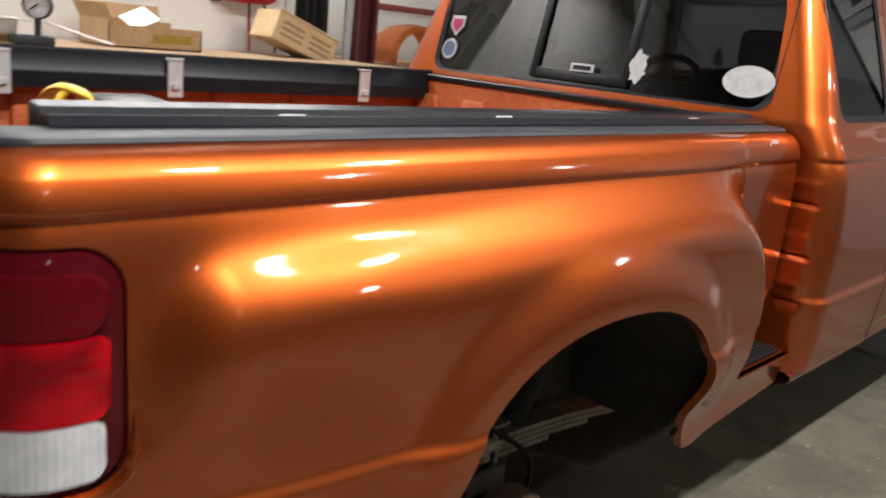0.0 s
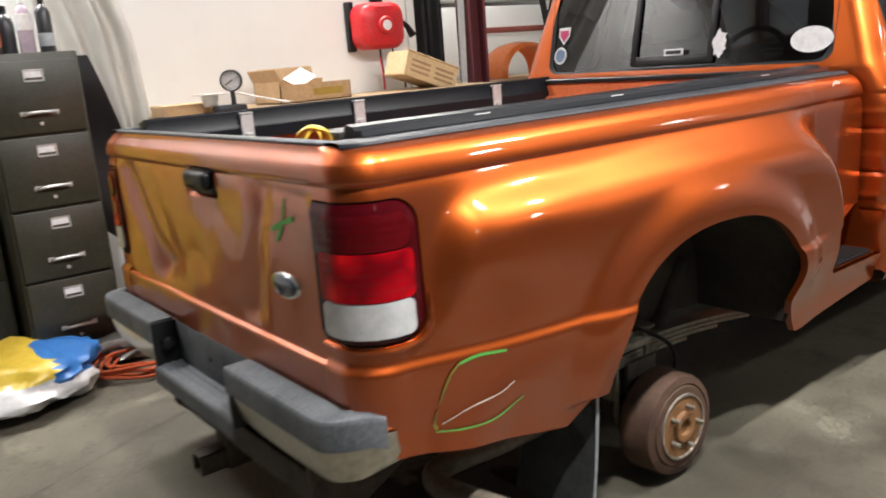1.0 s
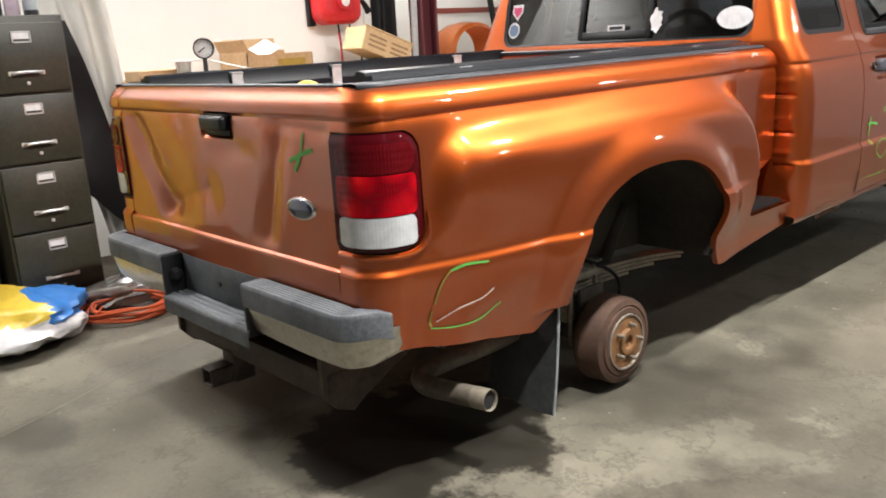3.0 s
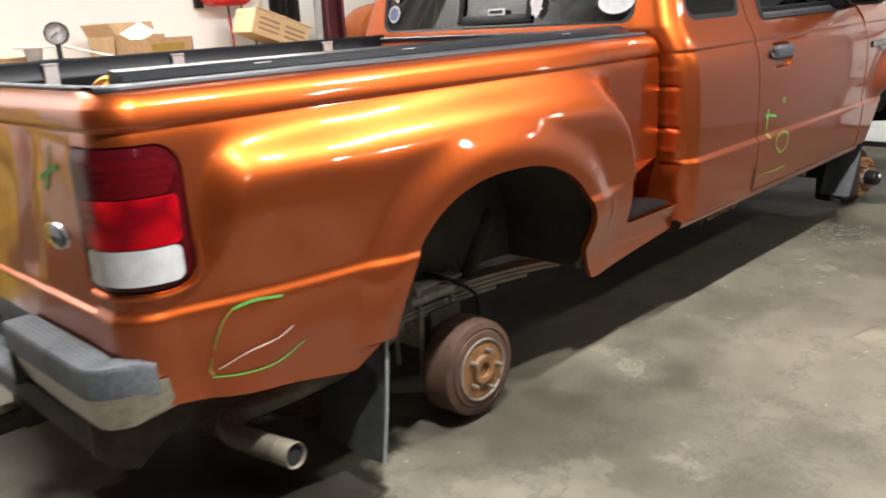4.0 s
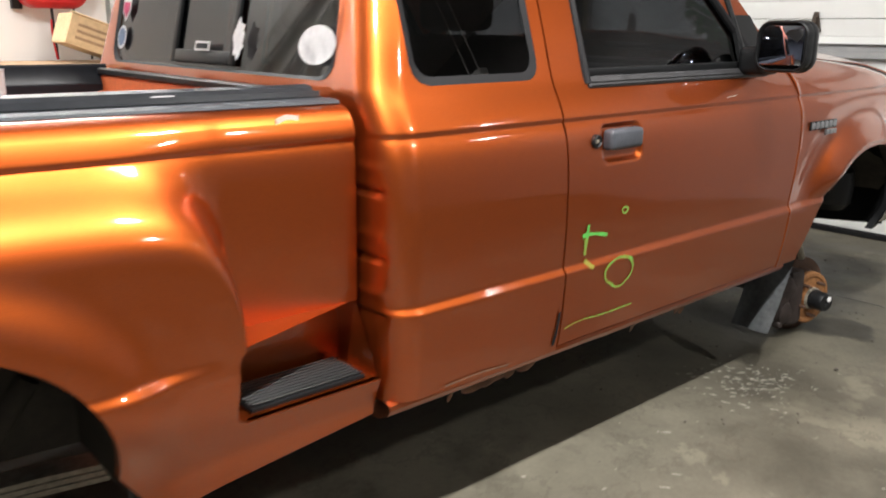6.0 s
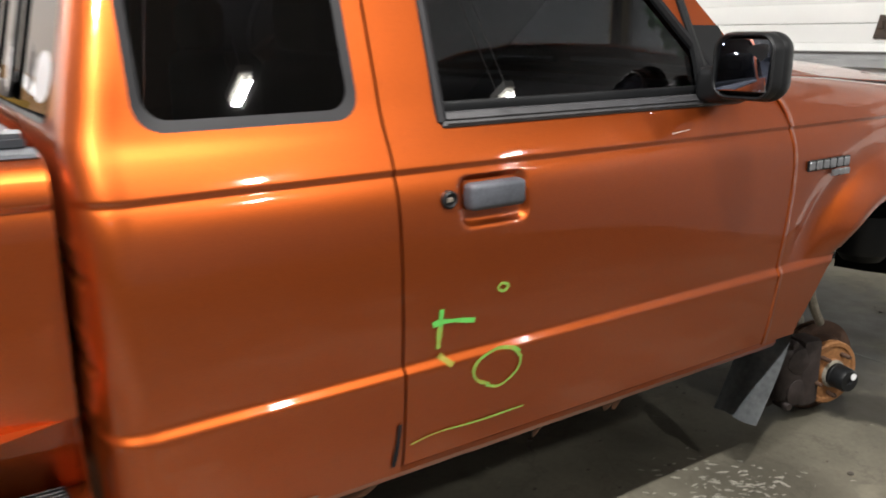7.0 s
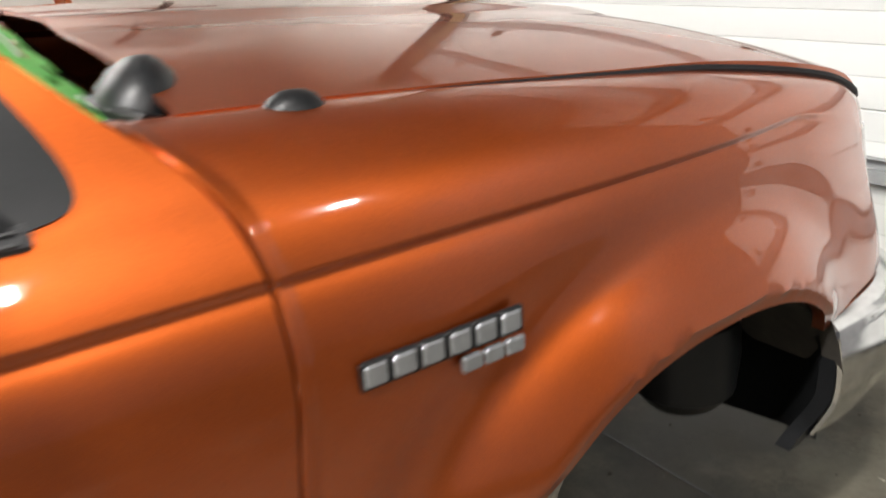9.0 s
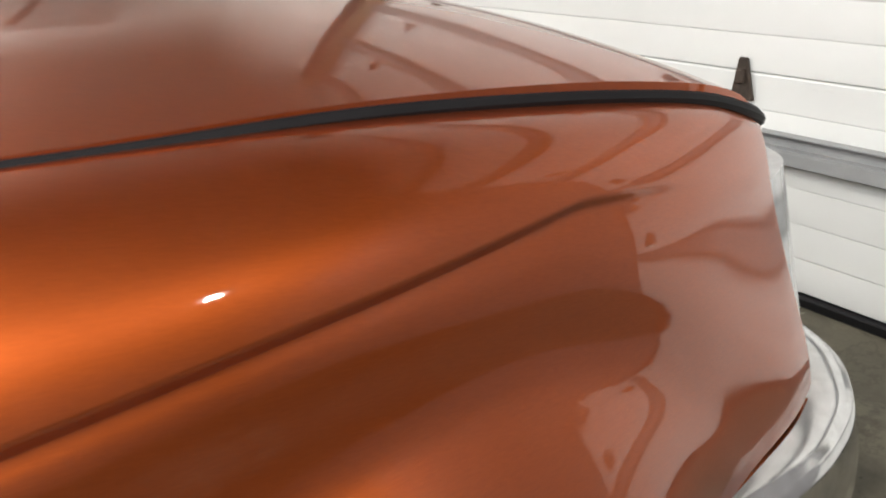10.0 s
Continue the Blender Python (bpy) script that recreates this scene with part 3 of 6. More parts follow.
def door_keep(u, z):
    win = min(rrect(u, z, 1.60, 2.60, 1.036, 1.48, .045), (pillar_y(z) - .045 - u) * .72)
    edge = min(u - DOOR_Y0 - .003, seam_y(z) - .0022 - u)
    top = (pillar_y(z) + .115 - u) * .72 if z > 1.0 else 1.0
    return min(-win, edge, z - .405, top)


door = tp("door", sheet(spread(DOOR_Y0 + .003, 2.648, .02, [(1.56, 1.60, .01), (1.60, 1.785, .006), (2.3, 2.648, .008)]), spread(.40, 1.55, .02, Z_DENSE + [(.845, .945, .006), (1.0, 1.09, .008)]), door_pt, door_keep, (-.025, 0, 0)), PAINT)

# rocker panel under cab and door
bm = bmesh.new()
prof = [(.846, .398), (.860, .392), (.862, .382), (.854, .368), (.82, .352), (.74, .345)]
for y0, y1 in ((.96, 2.68),):
    rows = []
    for y in np.linspace(y0, y1, 24):
        w = .004 * noise.noise((y * 9, 0, 0))
        rows.append([bm.verts.new((x + w, y, z + w)) for x, z in prof])
    for a, b in zip(rows, rows[1:]):
        for i in range(len(prof) - 1):
            bm.faces.new((a[i], a[i + 1], b[i + 1], b[i]))
rocker = tp("rocker_panel", bm, PAINT_DULL, "scuffed and rusted sill")
mirrored(rocker)


rs = random.Random(11)
for k in range(46):
    y = .98 + 1.62 * k / 45 + rs.uniform(-.012, .012)
    if rs.random() < (.45 if y < 1.45 else .12):
        bm = bmesh.new()
        w, h = rs.uniform(.012, .05), rs.uniform(.003, .014)
        pts = [(y - w, .362), (y - w * .5, .352 - h * rs.uniform(.4, 1)), (y + w * rs.uniform(-.2, .3), .350 - h), (y + w * .7, .354 - h * rs.uniform(.2, .8)), (y + w, .363)]
        f = bm.faces.new([bm.verts.new((.838 + .012 * rs.random() + (.362 - z) * -.25, yy, z)) for yy, z in pts])
        bmesh.ops.solidify(bm, geom=[f], thickness=.002)
        tp("rust_flake", bm, RUSTEDGE, "", rocker)


# front fender: side, rounding over to the hood gap
gap_x = pchip([2.55, 2.8, 3.1, 3.4, 3.6, 3.72, 3.80], [.725, .728, .735, .742, .745, .735, .70])
gap_z = pchip([2.55, 2.7, 2.81, 2.92, 3.06, 3.17, 3.30, 3.43, 3.57, 3.65, 3.70, 3.78, 3.83], [1.100, 1.093, 1.087, 1.080, 1.068, 1.058, 1.045, 1.026, 1.001, .982, .964, .925, .885])
nose_in = pchip([2.5, 3.0, 3.25, 3.45, 3.56, 3.65, 3.75, 3.83], [0, .001, .008, .024, .038, .054, .078, .108])


def arch_lip(d):
    """The pressed flare round the wheel opening: a slope with a soft foot and a rolled edge."""
    t = min(max((.36 - d) / .33, 0), 1)
    t = t * t / .24 if t < .12 else t - .06
    return .050 * t - .013 * sstep(.84, .97, t) - .011 * math.exp(-((d - .43) / .13) ** 2)


def fender_crease(u, dz):
    """The waist crease carried along the fender, dying out towards the nose."""
    return groove(dz + .965, .970, .0058 + .0010 * sstep(2.65, 2.9, u), .028) * (1 - sstep(3.36, 3.62, u))


def seam_bead(u, z):
    """Raised border of the fender along the door gap."""
    d = u - seam_y(z)
    return .0020 * (1 - sstep(.012, .018, d)) if d < .03 else 0.0


def fender_pt(u, v):
    zc = min(.965, gap_z(u) - .06)
    if v <= 1.0:
        z = .40 + (zc - .40) * v
        zz = min(z, .97)
        lip = arch_lip(front_arch(u, z)) * sstep(.57, .70, z) * (1 - .70 * sstep(3.38, 3.60, u)) if z > .45 else 0
        x = cab_base(zz) + ledge(z) * (1 - sstep(3.45, 3.6, u)) + fender_crease(u, z - zc) - nose_in(u) + lip
        x -= nose_in(u) * .6 * sstep(.62, .90, z)
        return Vector((x + seam_bead(u, z), u, z))
    a = (v - 1) * math.pi / 2
    x1 = cab_base(min(zc, .97)) - nose_in(u) * 1.6
    k = .86
    zt = zc + (gap_z(u) - zc) * math.sin(a) ** 1.05
    xt = gap_x(u) + (x1 - gap_x(u)) * math.cos(a) ** k if a < math.pi / 2 - 1e-6 else gap_x(u)
    bead = seam_bead(u, zt)
    return Vector((xt - .24 * (zt - zc) * max(0, 2 - v) ** 2 + (bead + fender_crease(u, zt - zc)) * math.cos(a), u, zt + bead * math.sin(a)))


def fender_keep(u, v):
    zc = min(.965, gap_z(u) - .06)
    z = .40 + (zc - .40) * min(v, 1.0)
    k = front_arch(u, z) * .34 if z > .44 else 1.0
    slant = (2.735 + max(z - .42, 0) * .62 - u) if (z < .63 and u < 3.2) else 1.0
    low = (z - .632) if u > 3.2 else 1.0
    frontedge = (3.812 - max(z - .63, 0) * .28 - u) if z < .93 else 3.75 - u + (v - 1) * .02
    cowl = u - seam_y(fender_pt(u, min(v, 2.0)).z) - .0022
    return min(k, slant, low, frontedge, cowl, 2.0 - v + 1e-4)


FV = [i / 40 for i in range(0, 13)] + list(np.linspace(.33, .40, 22)) + list(np.linspace(.42, .96, 28)) + list(np.linspace(.965, 1.11, 28)) + list(np.linspace(1.14, 2.0, 25))
fender = tp("front_fender", sheet(spread(2.49, 3.815, .018, [(2.49, 2.672, .004), (2.84, 3.55, .012), (3.55, 3.815, .012)]), FV, fender_pt, fender_keep, lambda c: Vector((-.02, 0, -.012 if c.z > .95 else 0))), PAINT)


bm = bmesh.new()
edge = []
for v in list(np.linspace(.04, 1.0, 30)) + list(np.linspace(1.05, 1.8, 16)):
    u = 2.6
    for _ in range(6):
        u = seam_y(fender_pt(u, v).z) + .0045
    edge.append(fender_pt(u, v) + Vector((-.0032, 0, -.001)))
tube(bm, edge, .0042, 8)
tp("front_fender_edge", bm, PAINT, "rounded fender edge at the door gap", fender)

# hood
def hood_pt(u, s):
    w = gap_x(u) - .008
    x = s * w
    edge = 1 - abs(s) ** 3.2
    z = gap_z(min(u, 3.74)) + .002 + .062 * edge * (1 - sstep(3.5, 3.95, u) * .6) + .010 * (1 - sstep(.35, .5, abs(s)))
    z += .002 * sstep(2.8, 3.1, u) + .012 * sstep(3.05, 3.55, u) * (1 - .7 * sstep(3.68, 3.82, u))          # the hood stands ajar at its front
    z -= max(u - 3.70, 0) ** 1.6 * 1.9
    return Vector((x + CX, u, z))


tp("hood", sheet(spread(2.60, 3.87, .025, [(3.55, 3.87, .012)]), list(np.linspace(-1, 1, 61)), hood_pt, lambda u, s: min(3.87 - u - .09 * abs(s) ** 4, u - 2.60 - .02 * abs(s)), lambda c: Vector((0, 0, -.007))), PAINT)

# added black tubes stand in for the darkness of the hood gap
for side in (-1, 1):
    bm = bmesh.new()
    tube(bm, [(CX + side * (gap_x(u) - .005 - .007 * sstep(2.95, 3.2, u)), u, gap_z(u) - .0035 + .0005 * sstep(2.80, 3.05, u) + .006 * sstep(3.0, 3.5, u)) for u in np.linspace(2.68, 3.765, 44)], [.0030 + .0048 * sstep(2.80, 3.35, u) for u in np.linspace(2.68, 3.765, 44)], 10)
    tp("hood_seal", bm, RUBBER, "black tube added in the hood gap for its shade")

# cowl under the windscreen and inner fender shelf under the hood gap
bm = bmesh.new()
box(bm, -.68, .74, 2.47, 2.66, 1.02, 1.072, .01)
tp("cowl_panel", bm, BLACK, "black plastic cowl grille")
bm = bmesh.new()
box(bm, .60, .74, 2.66, 3.74, .86, .885, .005)
tp("inner_fender", bm, BLACK)


# bed side with its flared wheel housing
box_x = pchip([.33, .60, .90, .968, .982, .996, 1.010, 1.022, 1.031], [.765, .775, .779, .779, .777, .772, .762, .747, .715])
flare_x = pchip([-.96, -.90, -.82, -.74, -.66, -.54, -.40, -.25, .0, .35, .60, .95], [.777, .783, .803, .838, .856, .863, .867, .871, .882, .890, .888, .885])
flare_low = pchip([-.96, -.86, -.76, -.66, -.52, -.40, -.25, .0, .35, .60, .95], [.766, .779, .804, .827, .847, .858, .867, .881, .889, .888, .885])
flare_top = pchip([-.95, -.7, -.5, -.3, 0, .3, .42, .50, .56, .60, .63, .65], [.905, .915, .925, .932, .942, .946, .943, .932, .905, .850, .745, .60])
YC, RB = -.868, .088   # where the rear corner begins to turn, and its radius


def bed_x(y, z):
    d_top = flare_top(y) - z
    d = d_top
    w = .125 - .03 * sstep(-.35, -.6, y)
    e = (y + .790 + .040 * sstep(.86, .64, z)) * 1.25 + (y + .96) * .9 * sstep(.72, .60, z)
    rn = .12
    if y < -.3:
        d = rn - math.hypot(rn - d, rn - e) if d < rn and e < rn else min(d, e)
    k = .0008 + .0008 * sstep(.0, .4, y)
    d = (d - 7 * k + math.sqrt((d - 7 * k) ** 2 + k)) / 2
    s = min(d / w, 1)
    g = (1 - (1 - s) ** 2.2) * sstep(.668, .618, y)
    xb = box_x(z)
    lowz = sstep(.80, .61, z)
    fx = flare_x(y) * (1 - lowz) + flare_low(y) * lowz - (.068 - .04 * sstep(-.60, -.80, y)) * sstep(.58, .31, z)
    # below the waist ledge the flare runs on to the front as the step skirt
    low = 1 - sstep(.590, .612, z)
    g = max(g, low if y > .3 else 0)
    x = xb + max(fx - xb, 0) * g
    x += ledge(z, .606, .009) * (1 - sstep(.45, .6, y))
    x -= .018 * sstep(.58, .42, z) * sstep(-.70, -.86, y)
    x += ledge(z, .385, .006) * sstep(.44, .52, y)
    a = rear_arch(y, z)
    if z > .40:
        x += .026 * (1 - sstep(.08, .36, a)) * (sstep(.40, .58, z) if y > 0 else 1)
    x += groove(z, .963, .0068, .017)
    return x


def bed_pt(u, z, lift=0.0):
    """The bed side, running round the rear corner to the tailgate seam."""
    if u >= YC:
        return Vector((bed_x(u, z) + lift, u, z))
    r, s, x = RB + lift, YC - u, bed_x(YC, z)
    arc = RB * math.pi / 2
    top = .02 * sstep(.985, 1.031, z)
    if s < arc:
        a = s / RB
        return Vector((x - RB + r * math.cos(a), YC - (r - top + groove(z, .963, .0068, .017) + ledge(z)) * math.sin(a), z))
    return Vector((x - RB - (s - arc), YC - r + top - groove(z, .963, .0068, .017) - ledge(z), z))


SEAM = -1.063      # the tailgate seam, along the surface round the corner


def bed_bottom(y):
    if -.262 < y < 0:
        return .30
    if -.455 < y < 0:
        return .334 + (y + .455) * .72
    return .410 - (y + .911) * .167 if y < 0 else .322 + max(y - .49, 0) * .12


def bed_keep(y, z):
    a = rear_arch(y, z) * .35
    pocket = -rrect(y, z, .605, 1.2, .463, .618, .03)
    lamp = -rrect(y, z, -1.4, -.812, .650, .932, .055)
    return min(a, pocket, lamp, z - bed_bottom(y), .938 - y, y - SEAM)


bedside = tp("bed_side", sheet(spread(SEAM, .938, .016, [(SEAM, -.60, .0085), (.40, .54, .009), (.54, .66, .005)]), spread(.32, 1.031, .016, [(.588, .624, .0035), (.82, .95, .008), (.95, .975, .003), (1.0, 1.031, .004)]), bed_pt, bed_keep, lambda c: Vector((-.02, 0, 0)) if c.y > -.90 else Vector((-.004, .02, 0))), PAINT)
mirrored(bedside)


# step pocket behind the cab
bm = bmesh.new()
pts = [(.60, .618), (.938, .618), (.938, .463), (.60, .463)]
outer = [bm.verts.new((bed_x(min(y, .93), z) - .006, y, z)) for y, z in pts]
inner = [bm.verts.new((.70, y + (.02 if y < .7 else 0), z)) for y, z in pts]
for i in range(4):
    j = (i + 1) % 4
    bm.faces.new((outer[i], outer[j], inner[j], inner[i]))
bm.faces.new(inner)
tp("step_pocket", bm, PAINT)
bm = bmesh.new()
box(bm, .715, .835, .650, .915, .464, .474, .003)
for k in range(9):
    x = .722 + k * .0125
    box(bm, x, x + .006, .655, .91, .474, .480, .0015, 1)
tp("step_tread", bm, BLACK, "ribbed black step tread")

# bed box: inner walls, floor, front wall with ribs
bm = bmesh.new()
box(bm, CX - .50, CX + .50, -.93, .93, .52, .56)
for s in (-1, 1):
    x = CX + s * .665
    box(bm, x - .012, x + .012, -.93, -.43, .56, 1.022)
    box(bm, x - .012, x + .012, -.43, .45, .82, 1.022)
    box(bm, x - .012, x + .012, .45, .93, .56, 1.022)
    box(bm, CX + s * .575 - .08, CX + s * .575 + .08, -.43, .45, .80, .82)
    for y in np.arange(-.7, .9, .28):
        box(bm, x - s * .012 - .02, x - s * .012 + .02, y - .06, y + .06, .83, .985, .012)
box(bm, CX - .66, CX + .66, .905, .93, .56, 1.028)
for x in np.arange(-.55, .6, .22):
    box(bm, x - .05, x + .05, .885, .91, .58, .98, .012)
for x in np.arange(-.42, .47, .09):
    box(bm, x - .02, x + .02, -.9, .88, .56, .572, .004, 1)
tp("bed_box", bm, INNER, "scuffed orange inner bed with ribs")
# front lip of the bed with its top cap
for s in (1,):
    bm = bmesh.new()
    prof = [(.650, 1.030), (.655, 1.038), (.715, 1.038), (.728, 1.035), (.732, 1.030), (.730, 1.026)]
    def corner(x, y):
        turn = max(YC - y, 0)
        return min(x, .732 - (RB - math.sqrt(max(RB * RB - turn * turn, 0))) - (.732 - x) * .5)
    rows = [[bm.verts.new((corner(x, y), y, z)) for x, z in prof] for y in [-.925, -.918, -.91, -.90, -.89, -.88] + list(np.linspace(-.868, .935, 14))]
    for a, b in zip(rows, rows[1:]):
        for i in range(len(prof) - 1):
            bm.faces.new((a[i], a[i + 1], b[i + 1], b[i]))
    cap = tp("bed_rail_cap", bm, GREYPLAST, "grey plastic rail cap")
    mirrored(cap)

# tonneau rails with clamps
bm = bmesh.new()
prof = [(.600, .962), (.600, 1.0), (.606, 1.008), (.610, 1.056), (.617, 1.062), (.642, 1.058), (.650, 1.050), (.672, 1.052), (.676, 1.040), (.640, 1.036), (.624, 1.036), (.624, .985), (.610, .962)]
rows = [[bm.verts.new((x, y, z)) for x, z in prof] for y in np.linspace(-.85, .925, 12)]
for a, b in zip(rows, rows[1:]):
    for i in range(len(prof)):
        j = (i + 1) % len(prof)
        bm.faces.new((a[i], a[j], b[j], b[i]))
bm.faces.new(rows[0])
bm.faces.new(rows[-1][::-1])
rail = tp("tonneau_rail", bm, RAIL, "black aluminium cover rail")
railm = mirrored(rail)
bm = bmesh.new()
box(bm, CX - .62, CX + .60, .895, .930, 1.03, 1.05, .004, 1)
tp("front_rail", bm, BLACK)
for y in (-.52, -.075, .60):
    for s in (1, -1):
        bm = bmesh.new()
        box(bm, -.006, .0, y - .022, y + .022, .945, 1.046, .001, 1)
        box(bm, -.010, .05, y - .022, y + .022, 1.046, 1.052, .001, 1)
        box(bm, -.016, .0, y - .012, y + .012, .965, .985, .004, 1)
        side = Matrix.Translation((2 * CX, 0, 0)) @ Matrix.Diagonal((-1, 1, 1, 1)) if s < 0 else Matrix.Identity(4)
        bmesh.ops.transform(bm, matrix=side @ Matrix.Translation((.600, 0, 0)), verts=bm.verts)
        tp("rail_clamp", bm, STEEL, "bright steel clamp", rail if s > 0 else railm)


# tailgate
def gate_pt(x, z):
    y = -.9545 - groove(z, .963, .0068, .017)
    if z < .60:
        y -= ledge(z)
    # shallow dents across the panel
    y += .010 * math.exp(-(((x - .16) / .09) ** 2 + ((z - .87) / .045) ** 2)) + .009 * math.exp(-(((x + .25) / .10) ** 2 + ((z - .74) / .12) ** 2)) - .006 * math.exp(-(((x - .38) / .07) ** 2 + ((z - .80) / .10) ** 2)) + .005 * math.exp(-(((x + .46) / .06) ** 2 + ((z - .84) / .08) ** 2)) + .0025 * noise.noise((x * 7, z * 9, 3))
    y += .02 * sstep(.985, 1.031, z)
    # sharp folds pushed into the panel
    for ax, az, bx, bz, w, d in ((-.50, .92, -.30, .66, .085, .016), (.30, .64, .40, .90, .075, .013), (-.30, .66, -.02, .74, .10, .010), (.33, .95, .60, .93, .035, .006)):
        tt = min(max(((x - ax) * (bx - ax) + (z - az) * (bz - az)) / ((bx - ax) ** 2 + (bz - az) ** 2), 0), 1)
        q = max(0, 1 - math.hypot(x - ax - tt * (bx - ax), z - az - tt * (bz - az)) / w)
        y += d * (.6 * q + .4 * q * q) * sstep(.60, .64, z) * sstep(.965, .93, z)
    # recess round the handle
    y += .018 * sstep(-.004, .010, rrect(x, z, -.010, .160, .892, .962, .018))
    return Vector((x, y, z))


GATE0, GATE1 = -.592, .634
gate = tp("tailgate", sheet(spread(GATE0, GATE1, .012, [(-.03, .18, .007)]), spread(.50, 1.031, .012, [(.86, .985, .006), (.57, .62, .004), (1.0, 1.031, .005)]), gate_pt, None, (0, .03, 0)), PAINT_DULL, "dented tailgate with dulled paint")
bm = bmesh.new()
box(bm, .012, .146, -.974, -.945, .912, .956, .012, 3)
box(bm, .004, .150, -.950, -.935, .899, .960, .004)
tp("tailgate_handle", bm, BLACK, "black handle", gate)
bm = bmesh.new()
box(bm, 2 * CX - .66, .66, -.928, -.888, 1.0285, 1.037, .004)
tp("gate_cap", bm, GREYPLAST, "grey top cap", gate)
bm = bmesh.new()
lathe(bm, [(0.0, .010), (.030, .009), (.046, .006), (.050, 0)], 36, Matrix.Translation((.482, -.953, .735)) @ Matrix.Rotation(radians(90), 4, "X") @ Matrix.Diagonal((1.32, .60, 1, 1)))
oval = tp("oval_badge", bm, CHROME, "chrome oval badge", gate)
bm = bmesh.new()
lathe(bm, [(0.0, .012), (.030, .0115), (.040, .0095), (.041, .0085)], 36, Matrix.Translation((.482, -.953, .735)) @ Matrix.Rotation(radians(90), 4, "X") @ Matrix.Diagonal((1.32, .60, 1, 1)))
tp("badge_face", bm, BADGE_BLUE, "dark blue face", oval)


# tail lamps, set into the rear corner
def lamp_pt(u, z, lift=0.0):
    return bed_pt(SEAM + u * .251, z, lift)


US = list(np.linspace(0, 1, 26))


def lamp_mask(u, z):
    return rrect(u * .251, z, -.2, .246, .655, .928, .055)


bm = sheet(US, spread(.645, .94, .011), lambda u, z: lamp_pt(u, z, -.012), None, None)
tp("lamp_bucket", bm, BLACK)
lamp = tp("tail_lamp", sheet(list(np.linspace(0, 1, 40)), spread(.650, .935, .008), lambda u, z: lamp_pt(u, z, .006 * sstep(0, .02, lamp_mask(u, z))), lambda u, z: min(lamp_mask(u, z), u + .001), lambda c: Vector((-.012, .012, 0))), LENS_DARK, "dark red tail lamp with a clear reversing lens")
for name, z0, z1, mt, lb in (("stop_lens", .838, .906, LENS_MID, "dark red lens"), ("red_lens", .741, .835, LENS_RED, "bright red lens")):
    bm = sheet(list(np.linspace(0, 1, 110)), spread(z0 - .008, z1 + .008, .005), lambda u, z: lamp_pt(u, z, .010 + .0004 * math.sin(u * 210) + .0003 * math.sin(z * 900)), lambda u, z, z0=z0, z1=z1: rrect(u * .255, z, .022, .230, z0, z1, .014 if z0 < .8 else .030), (-.004, .004, 0))
    tp(name, bm, mt, lb, lamp)
bm = sheet(list(np.linspace(0, 1, 90)), spread(.66, .745, .006), lambda u, z: lamp_pt(u, z, .010 + .0005 * math.sin(u * 190)), lambda u, z: rrect(u * .255, z, .024, .226, .668, .738, .018), (-.004, .004, 0))
tp("clear_lens", bm, LENS_CLEAR, "clear reversing lens", lamp)
bm = bmesh.new()
tube(bm, smooth_pts([bed_pt(y, z, .003) for y, z in ((SEAM + .004, .643), (-.98, .642), (-.90, .642), (-.850, .645), (-.822, .660), (-.809, .690), (-.806, .74))], 5), [.0065] * 26 + [.006, .005, .004, .003, .002], 8)
tp("lamp_lip", bm, PAINT, "painted lip under the tail lamp")
lm = mirrored(lamp)
for ch in lamp.children:
    c = mirrored(ch)
    c.parent = lm

# sill under the tailgate
bm = bmesh.new()
box(bm, -.60, .64, -.945, -.88, .44, .505, .012)
tp("rear_sill", bm, PAINT_DULL)


# rear step bumper
bm = bmesh.new()
box(bm, -.62, -.25, -1.0, -.950, .40, .475, .012, 2)
box(bm, .29, .66, -1.0, -.950, .40, .475, .012, 2)
box(bm, -.40, .44, -.949, -.925, .41, .47, .006, 1)
bumper = tp("rear_bumper", bm, DULLCHROME, "grey-padded chrome step bumper")


def end_in(x, x0, x1, reach):
    """0 along the bumper, 1 at its outer end."""
    end = x1 if x0 > 0 else x0
    return max(0, 1 - abs(end - x) / reach)


